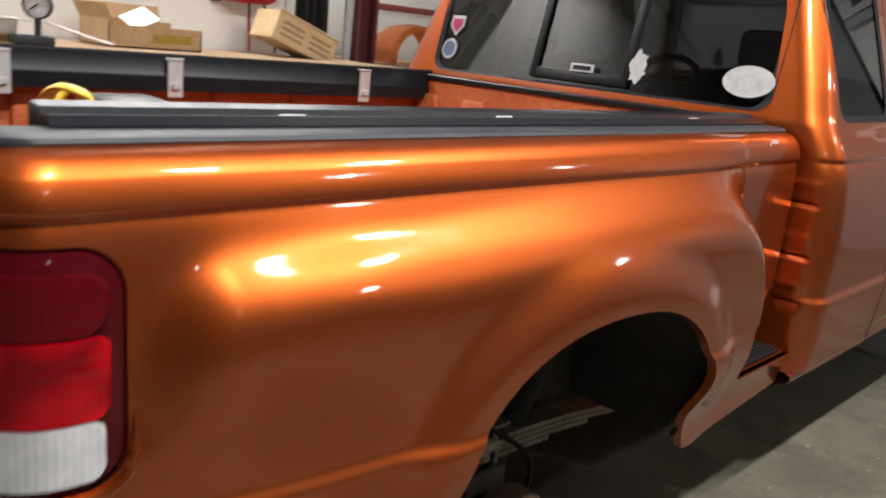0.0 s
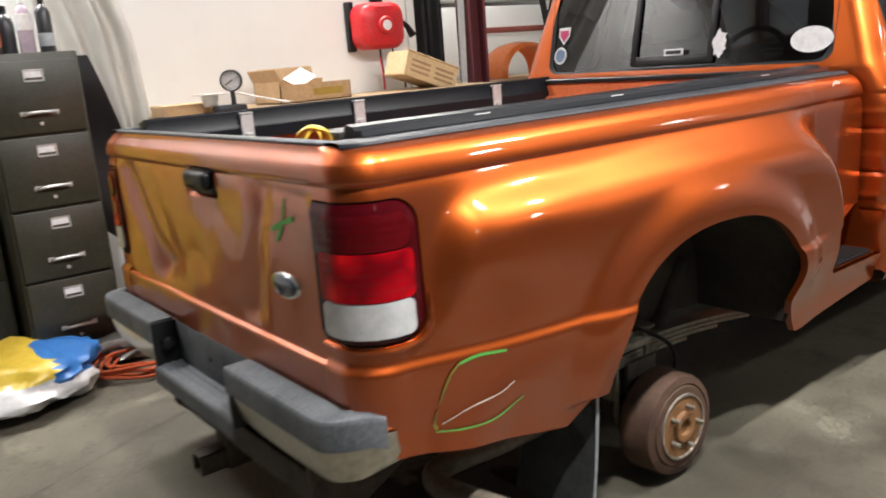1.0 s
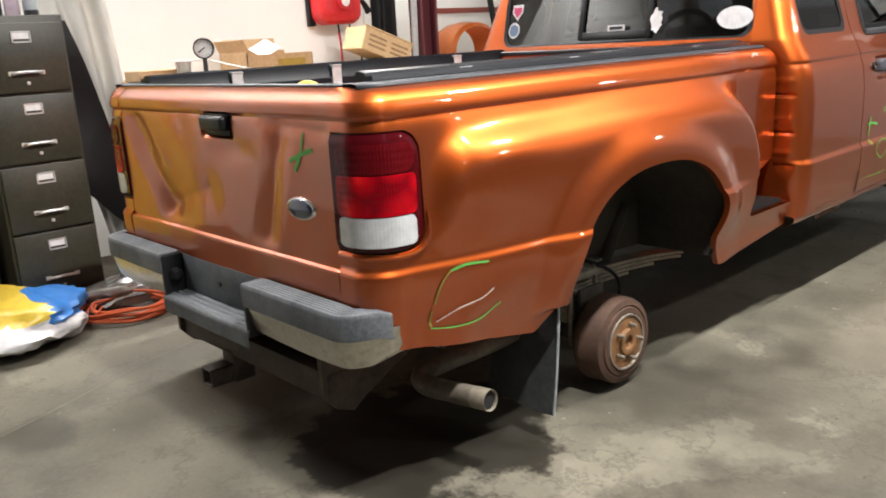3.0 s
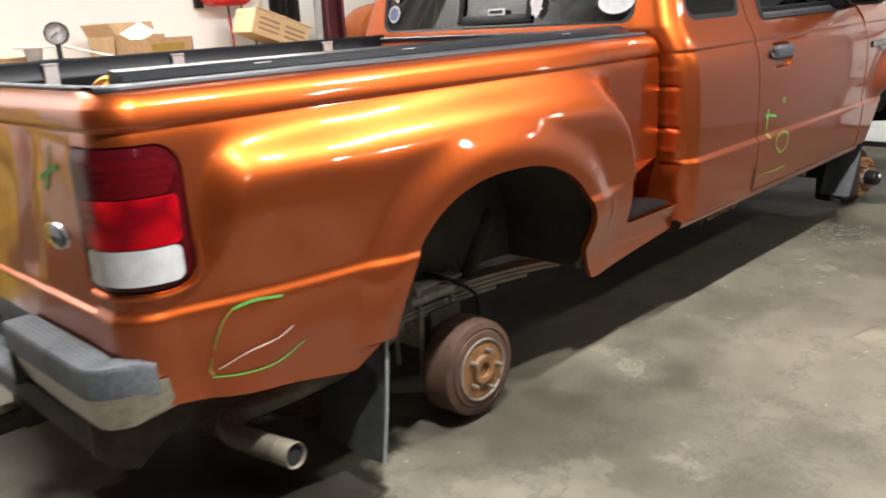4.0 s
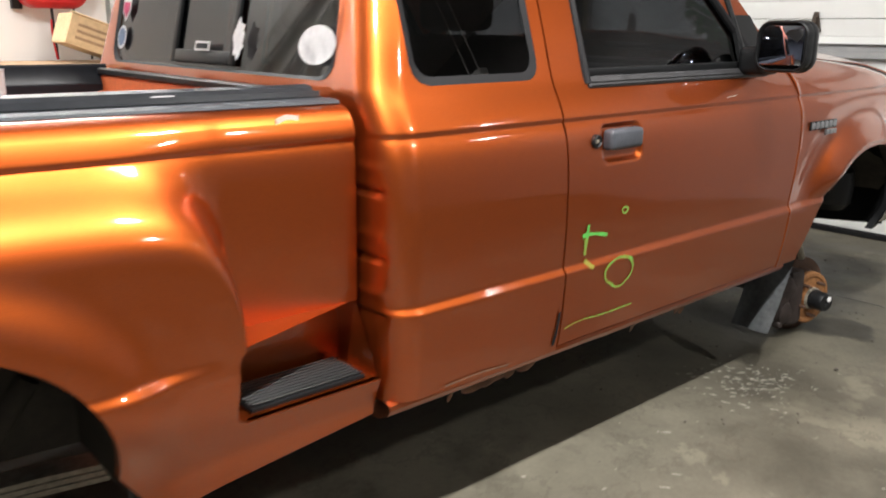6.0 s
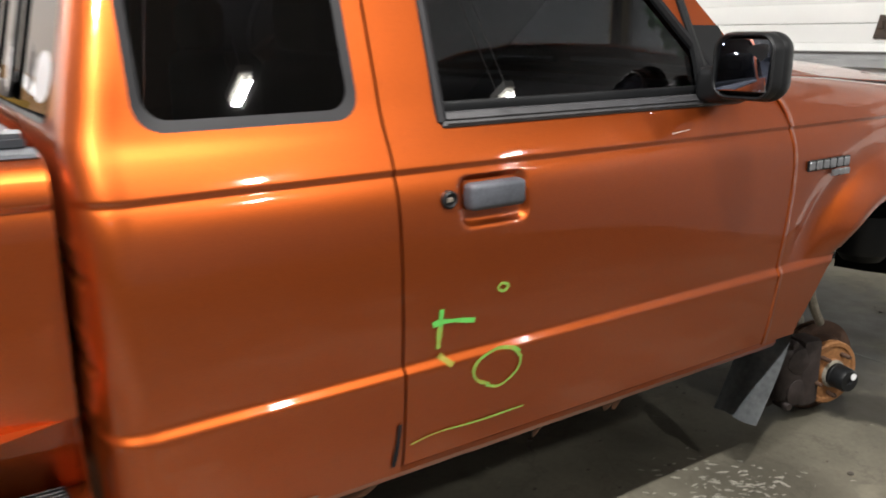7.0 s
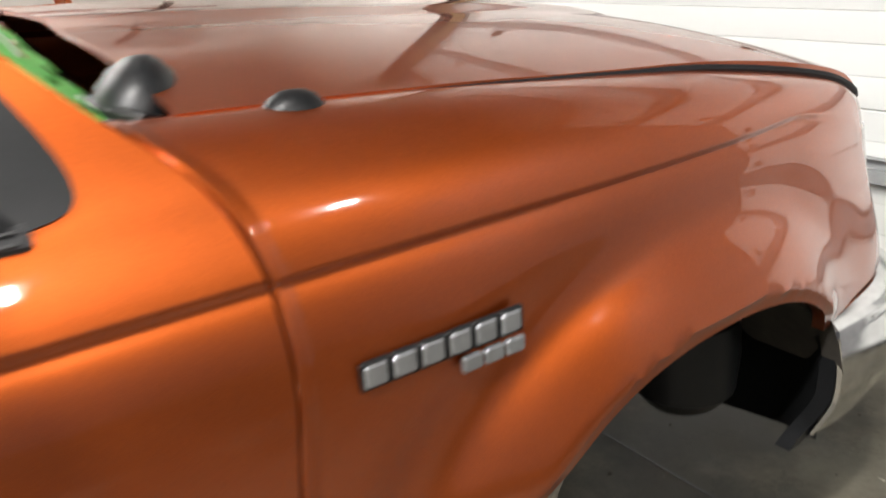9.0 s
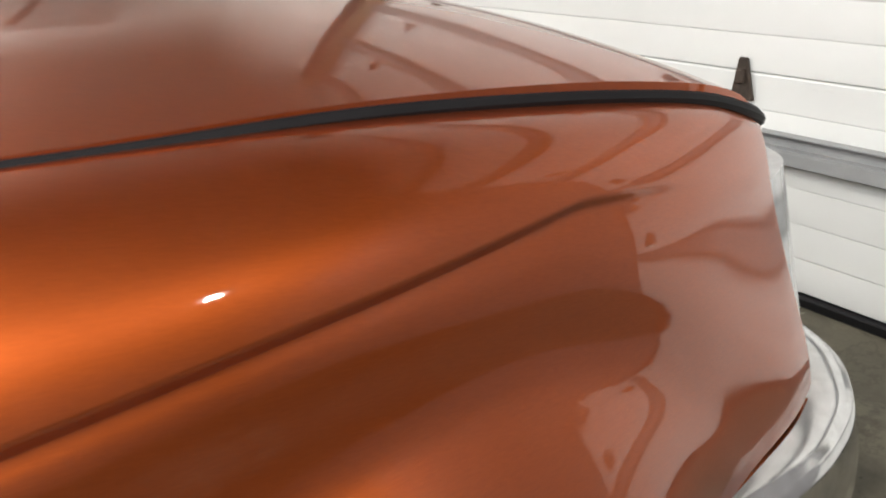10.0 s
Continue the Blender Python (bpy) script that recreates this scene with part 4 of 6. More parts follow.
for x0, x1 in ((-.735, -.234), (.274, .775)):
    def pad_pt(x, v, x0=x0, x1=x1):
        t = end_in(x, x0, x1, .12)
        out = 1 if x0 > 0 else -1
        yf = -1.040 + .118 * t ** 4
        rib = .0035 * (0.5 + 0.5 * math.sin(v * 6 * 2 * math.pi)) * sstep(.10, .18, v) * sstep(0, .05, min(x - x0, x1 - x))
        drop = .012 * (1 - min(v / .10, 1)) ** 2 + .012 * sstep(.93, 1.0, t)
        return Vector((x - out * .055 * v * t * t, yf + (.067 - .040 * t * t) * v, .522 + rib - drop))
    bm = sheet(spread(x0, x1, .03, [(x0, x0 + .18, .01), (x1 - .18, x1, .01)]), list(np.linspace(0, .10, 6)) + list(np.linspace(.12, 1, 60)), pad_pt, None, (0, 0, -.052))
    tp("step_pad", bm, PAD, "worn grey plastic step pad", bumper)

    def face_pt(x, v, x0=x0, x1=x1):
        t = end_in(x, x0, x1, .12)
        y = -1.032 + .118 * t ** 4 + .020 * (1 - v) ** 2
        return Vector((x - (.008 + .012 * (1 - v)) * t * (1 if x0 > 0 else -1), y, (.384 + .020 * (1 - v) * sstep(.8, 1.0, t) + .089 * v) - .008 * (1 - v) * math.sin((x - x0) / (x1 - x0) * math.pi)))
    bm = sheet(list(np.linspace(x0, x1, 40)), list(np.linspace(0, 1, 8)), face_pt, None, (0, .018, 0))
    tp("bumper_face", bm, DULLCHROME, "scuffed chrome face", bumper)


def centre_pt(x, v):
    rib = .004 * (0.5 + 0.5 * math.sin(v * 4 * 2 * math.pi)) * sstep(.12, .2, v)
    if v < 0:
        return Vector((x, -1.040, .388 + v * .030))
    return Vector((x, -1.040 + .085 * v, .392 + rib - .010 * (1 - min(v / .12, 1)) ** 2))


bm = sheet(list(np.linspace(-.245, .285, 20)), [-1, -.5] + list(np.linspace(0, .12, 5)) + list(np.linspace(.14, 1, 50)), centre_pt, None, (0, 0, -.02))
tp("centre_step", bm, PAD, "worn grey step", bumper)
for x in (-.238, .278):
    bm = bmesh.new()
    box(bm, x - .010, x + .010, -1.036, -.955, .366, .516, .006)
    tp("step_cheek", bm, BLACK, "dark end cheek", bumper)
bm = bmesh.new()
box(bm, -.226, .266, -.968, -.952, .395, .515, .004)
tp("plate_recess", bm, PAD, "bare grey plate recess", bumper)
bm = bmesh.new()
lathe(bm, [(.020, 0), (.020, .016), (.012, .026), (0.0, .028)], 16, Matrix.Translation((-.226, -1.0, .455)) @ Matrix.Rotation(radians(90), 4, "Y"))
tp("plate_lamp", bm, BLACK, "", bumper)
bm = bmesh.new()
lathe(bm, [(.010, 0), (.010, .004), (0.0, .005)], 12, Matrix.Translation((.01, -.968, .455)) @ Matrix.Rotation(radians(90), 4, "X"))
tp("bolt_hole", bm, BLACKSHEET, "", bumper)

# tow hitch
bm = bmesh.new()
box(bm, -.30, .55, -.97, -.90, .23, .31, .01)
for x in (-.285, .535):
    side_plate = [(-.985, .40), (-.985, .25), (-.945, .205), (-.895, .185), (-.85, .215), (-.70, .29), (-.60, .33), (-.60, .40)]
    va = [bm.verts.new((x - .006, y, z)) for y, z in side_plate]
    vb = [bm.verts.new((x + .010, y, z)) for y, z in side_plate]
    bm.faces.new(va)
    bm.faces.new(vb[::-1])
    for i in range(len(va)):
        k = (i + 1) % len(va)
        bm.faces.new((va[i], vb[i], vb[k], va[k]))
    for y in (-.90, -.78):
        lathe(bm, [(.016, 0), (.016, .012), (0, .012)], 6, Matrix.Translation((x + .010, y, .33)) @ Matrix.Rotation(radians(90), 4, "Y"))
hitch = tp("tow_hitch", bm, HITCHBLACK, "rusty black receiver hitch")
bm = bmesh.new()
for x0, x1, z0, z1 in ((-.026, -.019, .150, .206), (.025, .032, .150, .206), (-.026, .032, .150, .157), (-.026, .032, .199, .206)):
    box(bm, x0, x1, -1.045, -.90, z0, z1, .002, 1)
box(bm, -.032, .038, -.97, -.90, .145, .25, .004)
tp("receiver_tube", bm, HITCHBLACK, "rusty receiver tube", hitch)

# chassis, axle, springs, exhaust, spare parts under the bed
for s in (-1, 1):
    bm = bmesh.new()
    x = CX + s * .46
    rail_pts = [(-.95, .42), (-.45, .46), (.0, .50), (.55, .42), (.9, .36), (2.6, .36), (3.0, .52), (3.9, .54)]
    for (ya, za), (yb, zb) in zip(rail_pts, rail_pts[1:]):
        vs = []
        for y, z in ((ya, za), (yb, zb)):
            vs.append([bm.verts.new(c) for c in ((x - .03, y, z - .06), (x + .03, y, z - .06), (x + .03, y, z + .06), (x - .03, y, z + .06))])
        for i in range(4):
            bm.faces.new((vs[0][i], vs[0][(i + 1) % 4], vs[1][(i + 1) % 4], vs[1][i]))
    tp("frame_rail", bm, GRIME)
bm = bmesh.new()
tube(bm, [(-.64, 0, .165), (.66, 0, .165)], .04, 16)
lathe(bm, [(0, -.10), (.07, -.09), (.12, -.04), (.13, 0), (.12, .04), (.07, .09), (0, .10)], 20, Matrix.Translation((CX, 0, .18)) @ Matrix.Rotation(radians(90), 4, "X"))
tp("rear_axle", bm, GRIME, "greasy rear axle")


def leaf_pack(x):
    bm = bmesh.new()
    for k, (y0, y1) in enumerate(((-.62, .66), (-.60, .64), (-.45, .46), (-.30, .30))):
        ys = np.linspace(y0, y1, 15)
        rows = []
        for y in ys:
            z = .335 - .014 * k - .09 * (y / .65) ** 2 * .6
            rows.append([bm.verts.new((x + dx, y, z + dz)) for dx, dz in ((-.032, 0), (.032, 0), (.032, .011), (-.032, .011))])
        for a, b in zip(rows, rows[1:]):
            for i in range(4):
                bm.faces.new((a[i], a[(i + 1) % 4], b[(i + 1) % 4], b[i]))
        bm.faces.new(rows[0])
        bm.faces.new(rows[-1][::-1])
    spring = tp("leaf_spring", bm, DUSTY, "dusty leaf spring pack")
    bm = bmesh.new()
    box(bm, x - .06, x + .075, -.10, .10, .346, .368, .006)
    box(bm, x - .03, x + .04, -.14, .14, .368, .380, .004)
    box(bm, x - .045, x + .045, -.06, .06, .20, .29, .006)
    tp("spring_plate", bm, DUSTY, "", spring)
    for y in (-.065, .065):
        bm = bmesh.new()
        tube(bm, smooth_pts([(x - .045, y, .13), (x - .045, y, .36), (x - .03, y, .385), (x + .03, y, .385), (x + .062, y, .36), (x + .062, y, .13)], 5), .008, 8)
        tp("u_bolt", bm, DUSTY, "", spring)
    bm = bmesh.new()
    tube(bm, [(x, .10, .20), (x - .02, .34, .52)], [.026, .026], 12)
    tp("shock_absorber", bm, HOUSING, "", spring)


leaf_pack(.545)
leaf_pack(2 * CX - .545)
bm = bmesh.new()
tube(bm, smooth_pts([(.50, .02, .40), (.60, .06, .385), (.655, .12, .33), (.66, .12, .25), (.64, .08, .19)], 7), .006, 8)
tp("brake_hose", bm, RUBBER)
bm = bmesh.new()
tube(bm, smooth_pts([(.66, 3.16, .545), (.70, 3.11, .505), (.72, 3.07, .485), (.72, 3.06, .44), (.72, 3.09, .38), (.71, 3.15, .315)], 6), .014, 10)
tp("hub_line", bm, DUSTY, "tan dusty sleeve on the hub line")
bm = bmesh.new()
tube(bm, smooth_pts([(.60, -.15, .30), (.66, -.38, .29), (.645, -.52, .272), (.60, -.62, .248), (.565, -.668, .22), (.60, -.69, .205), (.70, -.684, .21), (.815, -.672, .218)], 8), .029, 16)
pipe = tp("exhaust_pipe", bm, EXHAUST, "bare bent exhaust tail pipe")
along = Vector((.115, .012, .008)).normalized()
m = Matrix.Translation(Vector((.815, -.672, .218)) + along * .012) @ along.to_track_quat("Z", "Y").to_matrix().to_4x4()
bm = bmesh.new()
lathe(bm, [(.0288, -.046), (.0294, -.043), (.0294, .004), (.0286, .006), (.0258, .004), (.0250, -.004)], 28, m, False)
tp("pipe_tip", bm, PIPETIP, "pale worn end of the tail pipe", pipe)
# flat black disc paints the dark hollow of the pipe
bm = bmesh.new()
lathe(bm, [(.0253, -.0020), (0, -.0022)], 24, m)
tp("pipe_mouth", bm, plain("soot", (.004, .004, .004), .95), "mouth closed by a black disc for the shade inside", pipe)
bm = bmesh.new()
box(bm, -.4, .35, .5, 1.6, .28, .5, .04)
box(bm, -.2, .25, 1.7, 3.4, .16, .5, .06)
tp("fuel_tank", bm, GRIME)

# wheel housings
for yc, a, ztop in ((.012, .41, .80), (3.19, .40, .83)):
    for s in (1, -1):
        bm = bmesh.new()
        arc = [(yc + a * math.cos(t), .42 + (ztop - .42) * math.sin(t) ** .9) for t in np.linspace(0, math.pi, 22)]
        arc = [(yc + a, .36)] + arc + [(yc - a, .40)]
        if yc > 2:
            arc = [(y, z) for y, z in arc if z > .50]
        ra = [bm.verts.new((CX + s * ((bed_x(y, z) - .010 if yc < 2 else .868) - CX), y, z)) for y, z in arc]
        rb = [bm.verts.new((CX + s * .512, y, z)) for y, z in arc]
        for i in range(len(arc) - 1):
            bm.faces.new((ra[i], ra[i + 1], rb[i + 1], rb[i]))
        if yc < 2:
            bm.faces.new(rb)
        tp("wheel_housing", bm, HOUSING)
bm = bmesh.new()
box(bm, .50, .52, 2.8, 3.6, .50, .84, .01)
lathe(bm, [(0, -.09), (.07, -.085), (.095, -.06), (.10, 0), (.095, .06), (.07, .085), (0, .09)], 20, Matrix.Translation((.66, 3.44, .545)) @ Matrix.Diagonal((.9, .95, 1.1, 1)))
shield = tp("inner_splash_shield", bm, BLACK)
bm = bmesh.new()
rows = []
for k in range(15):
    t = -10 + 100 * k / 14
    c, q = math.cos(radians(max(t, 0))), math.sin(radians(max(t, 0)))
    y, z = 3.19 + .385 * c ** .87, .45 + .325 * q ** .87 + min(t, 0) * .006
    rows.append([bm.verts.new((CX + x * (1 - .02 * j), y + .012 * math.sin(j * 1.3), z - .006 * j * (k < 4))) for j, x in enumerate((.815, .76, .70, .62, .52))])
for a, b in zip(rows, rows[1:]):
    for i in range(4):
        bm.faces.new((a[i], a[i + 1], b[i + 1], b[i]))
bmesh.ops.solidify(bm, geom=bm.faces[:], thickness=.004)
tp("splash_flap", bm, BLACK, "black plastic arch liner", shield)


# brakes
def brake_drum(x, y, z, s):
    m = Matrix.Translation((x, y, z)) @ Matrix.Rotation(radians(90 * s), 4, "Y")
    bm = bmesh.new()
    lathe(bm, [(.138, -.085), (.143, -.08), (.143, -.055), (.140, -.05), (.140, .0), (.136, .010), (.118, .016), (.114, .012), (.110, .018), (.094, .020), (.092, .014), (0, .014)], 48, m)
    drum = tp("brake_drum", bm, RUST, "rusty brake drum")
    bm = bmesh.new()
    lathe(bm, [(.092, .018), (.091, .024), (.0865, .024), (.085, .016)], 48, m)
    tp("wear_ring", bm, RIMSTEEL, "bright worn ring", drum)
    bm = bmesh.new()
    lathe(bm, [(.085, .015), (.084, .019), (.045, .021), (.040, .031), (.030, .033), (.022, .030), (.020, .020), (0, .020)], 40, m)
    tp("hub_face", bm, HUBRUST, "brown rusty hub face", drum)
    for k in range(5):
        bm = bmesh.new()
        a = 2 * math.pi * k / 5 + .3
        lathe(bm, [(.0065, .015), (.0065, .042), (.005, .046), (0, .046)], 10, m @ Matrix.Translation((.057 * math.cos(a), .057 * math.sin(a), 0)))
        tp("wheel_stud", bm, STUD, "", drum)
    bm = bmesh.new()
    box(bm, x - s * .12 - .008, x - s * .12 + .008, y - .06, y + .06, z + .02, z + .16, .004)
    tp("backing_bracket", bm, GRIME, "", drum)


brake_drum(.750, .012, .160, 1)
brake_drum(2 * CX - .750, .012, .160, -1)


def brake_rotor(x, y, z, s, steer=0):
    m = Matrix.Translation((x, y, z)) @ Matrix.Rotation(radians(90 * s), 4, "Y")
    bm = bmesh.new()
    lathe(bm, [(.06, -.10), (.152, -.10), (.154, -.098), (.154, -.090), (.130, -.089), (.130, -.083), (.154, -.082), (.154, -.074), (.151, -.072), (.110, -.072), (.107, -.030), (.100, -.022), (.04, -.022)], 56, m)
    rotor = tp("brake_rotor", bm, RUST, "rusty brake disc")
    bm = bmesh.new()
    lathe(bm, [(.106, -.030), (.106, -.010), (.101, -.006), (.090, -.006), (.086, -.011), (.060, -.012), (.048, -.010), (.046, .0)], 48, m)
    tp("hub_flange", bm, RUSTLIGHT, "orange rusty hub flange", rotor)
    bm = bmesh.new()
    lathe(bm, [(.046, -.012), (.046, .004), (.042, .010), (.034, .010)], 32, m)
    tp("hub_collar", bm, DUSTY, "pale steel collar", rotor)
    bm = bmesh.new()
    lathe(bm, [(.040, .006), (.041, .020), (.039, .022), (.039, .058), (.034, .068), (.012, .069), (.010, .062), (0, .062)], 28, m)
    tp("hub_cap", bm, BLACK, "black locking hub cap", rotor)
    bm = bmesh.new()
    lathe(bm, [(.011, .0692), (.011, .0712), (0, .0712)], 14, m @ Matrix.Translation((-.014, .012, 0)))
    tp("cap_dot", bm, WHITE_STICKER, "white dot", rotor)
    for k in range(5):
        bm = bmesh.new()
        a = 2 * math.pi * k / 5
        lathe(bm, [(.0075, -.012), (.0075, .020), (.005, .024), (0, .024)], 10, m @ Matrix.Translation((.070 * math.cos(a), .070 * math.sin(a), 0)))
        tp("wheel_stud", bm, RUST, "", rotor)
    # caliper: a waisted body over the disc with two piston humps, on a bracket
    bm = bmesh.new()
    box(bm, x - .165, x - .004, y - .205, y - .068, z - .085, z + .115, .030, 3)
    for dz in (-.045, .060):
        lathe(bm, [(.050, 0), (.050, .030), (.042, .044), (.020, .050), (0, .050)], 20, Matrix.Translation((x - .045, y - .140, z + dz)) @ Matrix.Rotation(radians(90 * s), 4, "Y"))
    box(bm, x - .085, x + .004, y - .130, y - .052, z - .100, z + .128, .020, 2)
    for v in bm.verts:
        v.co += Vector((.004, .005, .004)) * noise.noise(v.co * 22)
    cal = tp("brake_caliper", bm, CALIPER, "greasy brown-black caliper", rotor)
    bm = bmesh.new()
    box(bm, x - .155, x - .055, y - .225, y - .170, z - .115, z + .145, .018, 2)
    tp("caliper_bracket", bm, CALIPER, "", cal)
    for dz in (-.090, .118):
        bm = bmesh.new()
        lathe(bm, [(.015, 0), (.015, .055), (.010, .062), (0, .062)], 12, Matrix.Translation((x - .060, y - .168, z + dz)) @ Matrix.Rotation(radians(90 * s), 4, "Y"))
        tp("caliper_bolt", bm, CALIPER, "", cal)
    bm = bmesh.new()
    tube(bm, smooth_pts([(x - .13, y - .10, z + .12), (x - .14, y - .08, z + .22), (x - .17, y - .02, z + .29), (x - .26, y + .0, z + .27)], 6), [.024] * 19, 12)
    box(bm, x - .21, x - .11, y - .10, y - .02, z + .10, z + .17, .02, 2)
    tp("steering_knuckle", bm, DUSTY, "dusty steering knuckle", rotor)
    bm = bmesh.new()
    tube(bm, smooth_pts([(x - .10, y - .20, z + .10), (x - .08, y - .22, z + .17), (x - .13, y - .17, z + .24), (x - .22, y - .12, z + .30)], 6), .009, 8)
    tp("brake_hose", bm, RUBBER, "black rubber brake hose", rotor)
    turn = Matrix.Translation((x - .09 * s, y, z)) @ Matrix.Rotation(radians(steer), 4, "Z") @ Matrix.Translation((-(x - .09 * s), -y, -z))
    for ob in (rotor, *rotor.children_recursive):
        ob.data.transform(turn)


brake_rotor(.765, 3.19, .152, 1, -13)
brake_rotor(2 * CX - .765, 3.19, .152, -1)
bm = bmesh.new()
tube(bm, [(-.60, 3.19, .16), (.64, 3.19, .16)], .045, 14)
box(bm, -.5, .56, 3.02, 3.10, .20, .28, .02)
tp("front_axle", bm, GRIME)


# mud flaps
def mud_flap(x0, x1, y, zt, zb, lean, out):
    """out: how far the lower outer corner stands beyond the top one."""
    bm = bmesh.new()
    n = 8
    rows = []
    for k in range(n + 1):
        t = k / n
        z = zb + (zt - zb) * t
        yy = y + lean * (1 - t) ** 1.5
        xo = x1 + out * (1 - t)
        rows.append([(x0 + (xo - x0) * j / 6, yy + .008 * math.sin(j * 1.1 + t * 2), z) for j in range(7)])
    vs = [[bm.verts.new(p) for p in r] for r in rows]
    for a, b in zip(vs, vs[1:]):
        for i in range(6):
            bm.faces.new((a[i], a[i + 1], b[i + 1], b[i]))
    bmesh.ops.solidify(bm, geom=bm.faces[:], thickness=.006)
    return bm


mudf = tp("mud_flap", mud_flap(.575, .812, -.372, .43, .085, -.055, .021), FLAPSHADED, "dusty grey rubber mud flap")
mirrored(mudf)
# pale bead paints the highlight along the flap's outer edge
bm = bmesh.new()
tube(bm, [(.814 + .021 * (1 - t), -.372 - .055 * (1 - t) ** 1.5, .085 + .345 * t) for t in np.linspace(0, 1, 9)], .004, 6)
tp("flap_edge", bm, plain("worn_rubber_edge", (.22, .24, .24), .5), "edge coloured pale for the light on the flap's thickness", mudf)
mudf = tp("mud_flap", mud_flap(.715, .868, 2.752, .47, .155, -.115, -.012), FLAPMAT, "dusty grey rubber mud flap")
mirrored(mudf)


# glass and window trim
def window_ring(bm, outline, P, inset, depth, inward):
    n = len(outline)
    c = Vector((sum(o[0] for o in outline) / n, sum(o[1] for o in outline) / n))
    a = [bm.verts.new(P(*o) + inward * .002) for o in outline]
    b = []
    for o in outline:
        d = (c - Vector(o)).normalized() * inset
        b.append(bm.verts.new(P(o[0] + d.x, o[1] + d.y) + inward * depth))
    for i in range(n):
        j = (i + 1) % n
        bm.faces.new((a[i], a[j], b[j], b[i]))


def rr_outline(y0, y1, z0, z1, r, n=6):
    pts = []
    for cy, cz, a0 in ((y1 - r, z0 + r, -90), (y1 - r, z1 - r, 0), (y0 + r, z1 - r, 90), (y0 + r, z0 + r, 180)):
        for k in range(n + 1):
            a = radians(a0 + 90 * k / n)
            pts.append((cy + r * math.cos(a), cz + r * math.sin(a)))
    return pts


INW = Vector((-1, 0, 0))
bm = bmesh.new()
window_ring(bm, rr_outline(1.055, 1.437, 1.062, 1.47, .045), lambda y, z: Vector((cab_x(z) + .002, y, z)), .022, .006, INW)
q1 = tp("quarter_window", bm, RUBBER, "dark tinted quarter window with rubber trim")
bm = sheet(spread(1.055, 1.437, .03), spread(1.062, 1.47, .03), lambda y, z: Vector((.817 - .326 * (z - 1.055), y, z)), lambda y, z: rrect(y, z, 1.06, 1.432, 1.067, 1.465, .04))
g1 = tp("pane", bm, GLASS_TINT, "", q1)
bm = sheet(spread(1.55, 2.52, .03), spread(1.03, 1.50, .025), lambda y, z: Vector((.813 - .326 * (z - 1.055), y, z)), lambda y, z: min(rrect(y, z, 1.595, 2.60, 1.03, 1.485, .045), (pillar_y(z) - .03 - y) * .72))
g2 = tp("door_window", bm, GLASS_TINT, "dark tinted door window", door)
bm = bmesh.new()
box(bm, .805, .838, 1.60, 2.475, 1.036, 1.064, .005)
for v in bm.verts:
    if v.co.z > 1.05:
        v.co.x -= .010
for z in (1.044, 1.052):
    tube(bm, [(.8385 - (z > 1.05) * .004, 1.61, z), (.8385 - (z > 1.05) * .004, 2.465, z)], .0016, 6)
tp("window_sill_trim", bm, BELT, "black rubber sill strip", door)
bm = bmesh.new()
box(bm, .796, .812, 1.605, 2.46, 1.062, 1.083, .005)
tp("glass_wiper_strip", bm, BLACK, "black glass wiper strip", door)
bm = bmesh.new()
tube(bm, [(cab_x(z) - .004, 1.603, z) for z in (1.045, 1.15, 1.3, 1.45)] + [(cab_x(1.48) - .004, y, 1.48) for y in (1.63, 1.8, 1.95, 2.03)] + [(cab_x(z) - .004, pillar_y(z) - .05, z) for z in (1.45, 1.35, 1.25, 1.15, 1.05)], .012, 8)
tp("window_channel", bm, RUBBER, "", door)

# cab back with sliding window, roof, pillars, windscreen
def back_pt(x, z):
    return Vector((x, cab_rear_y(z) + .001, z))


bm = sheet(spread(-.655, .695, .02), spread(.86, 1.55, .02), back_pt, lambda x, z: min(-rrect(x, z, -.610, .668, 1.068, 1.50, .05), .70 - max(z - 1.07, 0) * .25 - abs(x - CX)), (0, .015, 0))
back = tp("cab_back", bm, PAINT)
bm = bmesh.new()
window_ring(bm, rr_outline(-.610, .668, 1.068, 1.50, .05), lambda x, z: back_pt(x, z) + Vector((0, -.004, 0)), .020, .008, Vector((0, 1, 0)))
rw = tp("rear_window", bm, RUBBER, "dark sliding rear window with stickers")
bm = sheet(spread(-.61, .668, .05), spread(1.07, 1.50, .04), lambda x, z: back_pt(x, z) + Vector((0, .008, 0)), lambda x, z: rrect(x, z, -.605, .663, 1.072, 1.495, .045))
tp("pane", bm, GLASS_TINT, "", rw)
bm = bmesh.new()
for x0, x1, z0, z1 in ((-.155, -.128, 1.085, 1.49), (.195, .222, 1.085, 1.49), (-.13, .20, 1.085, 1.118)):
    box(bm, x0, x1, 0, .010, z0, z1, .003)
for v in bm.verts:
    v.co.y += cab_rear_y(v.co.z) - .004
tp("slider_frame", bm, BLACK, "black slider frame", rw)


def roof_pt(s, u):
    w = .645 - .05 * max(0, (u - 1.9))
    return Vector((CX + s * w, u, 1.55 + .055 * (1 - abs(s) ** 4) - .10 * max(0, (1.10 - u)) ** 1.2))


bm = sheet(list(np.linspace(-1, 1, 25)), spread(1.03, 2.12, .06), roof_pt, None, (0, 0, -.02))
tp("roof", bm, PAINT)
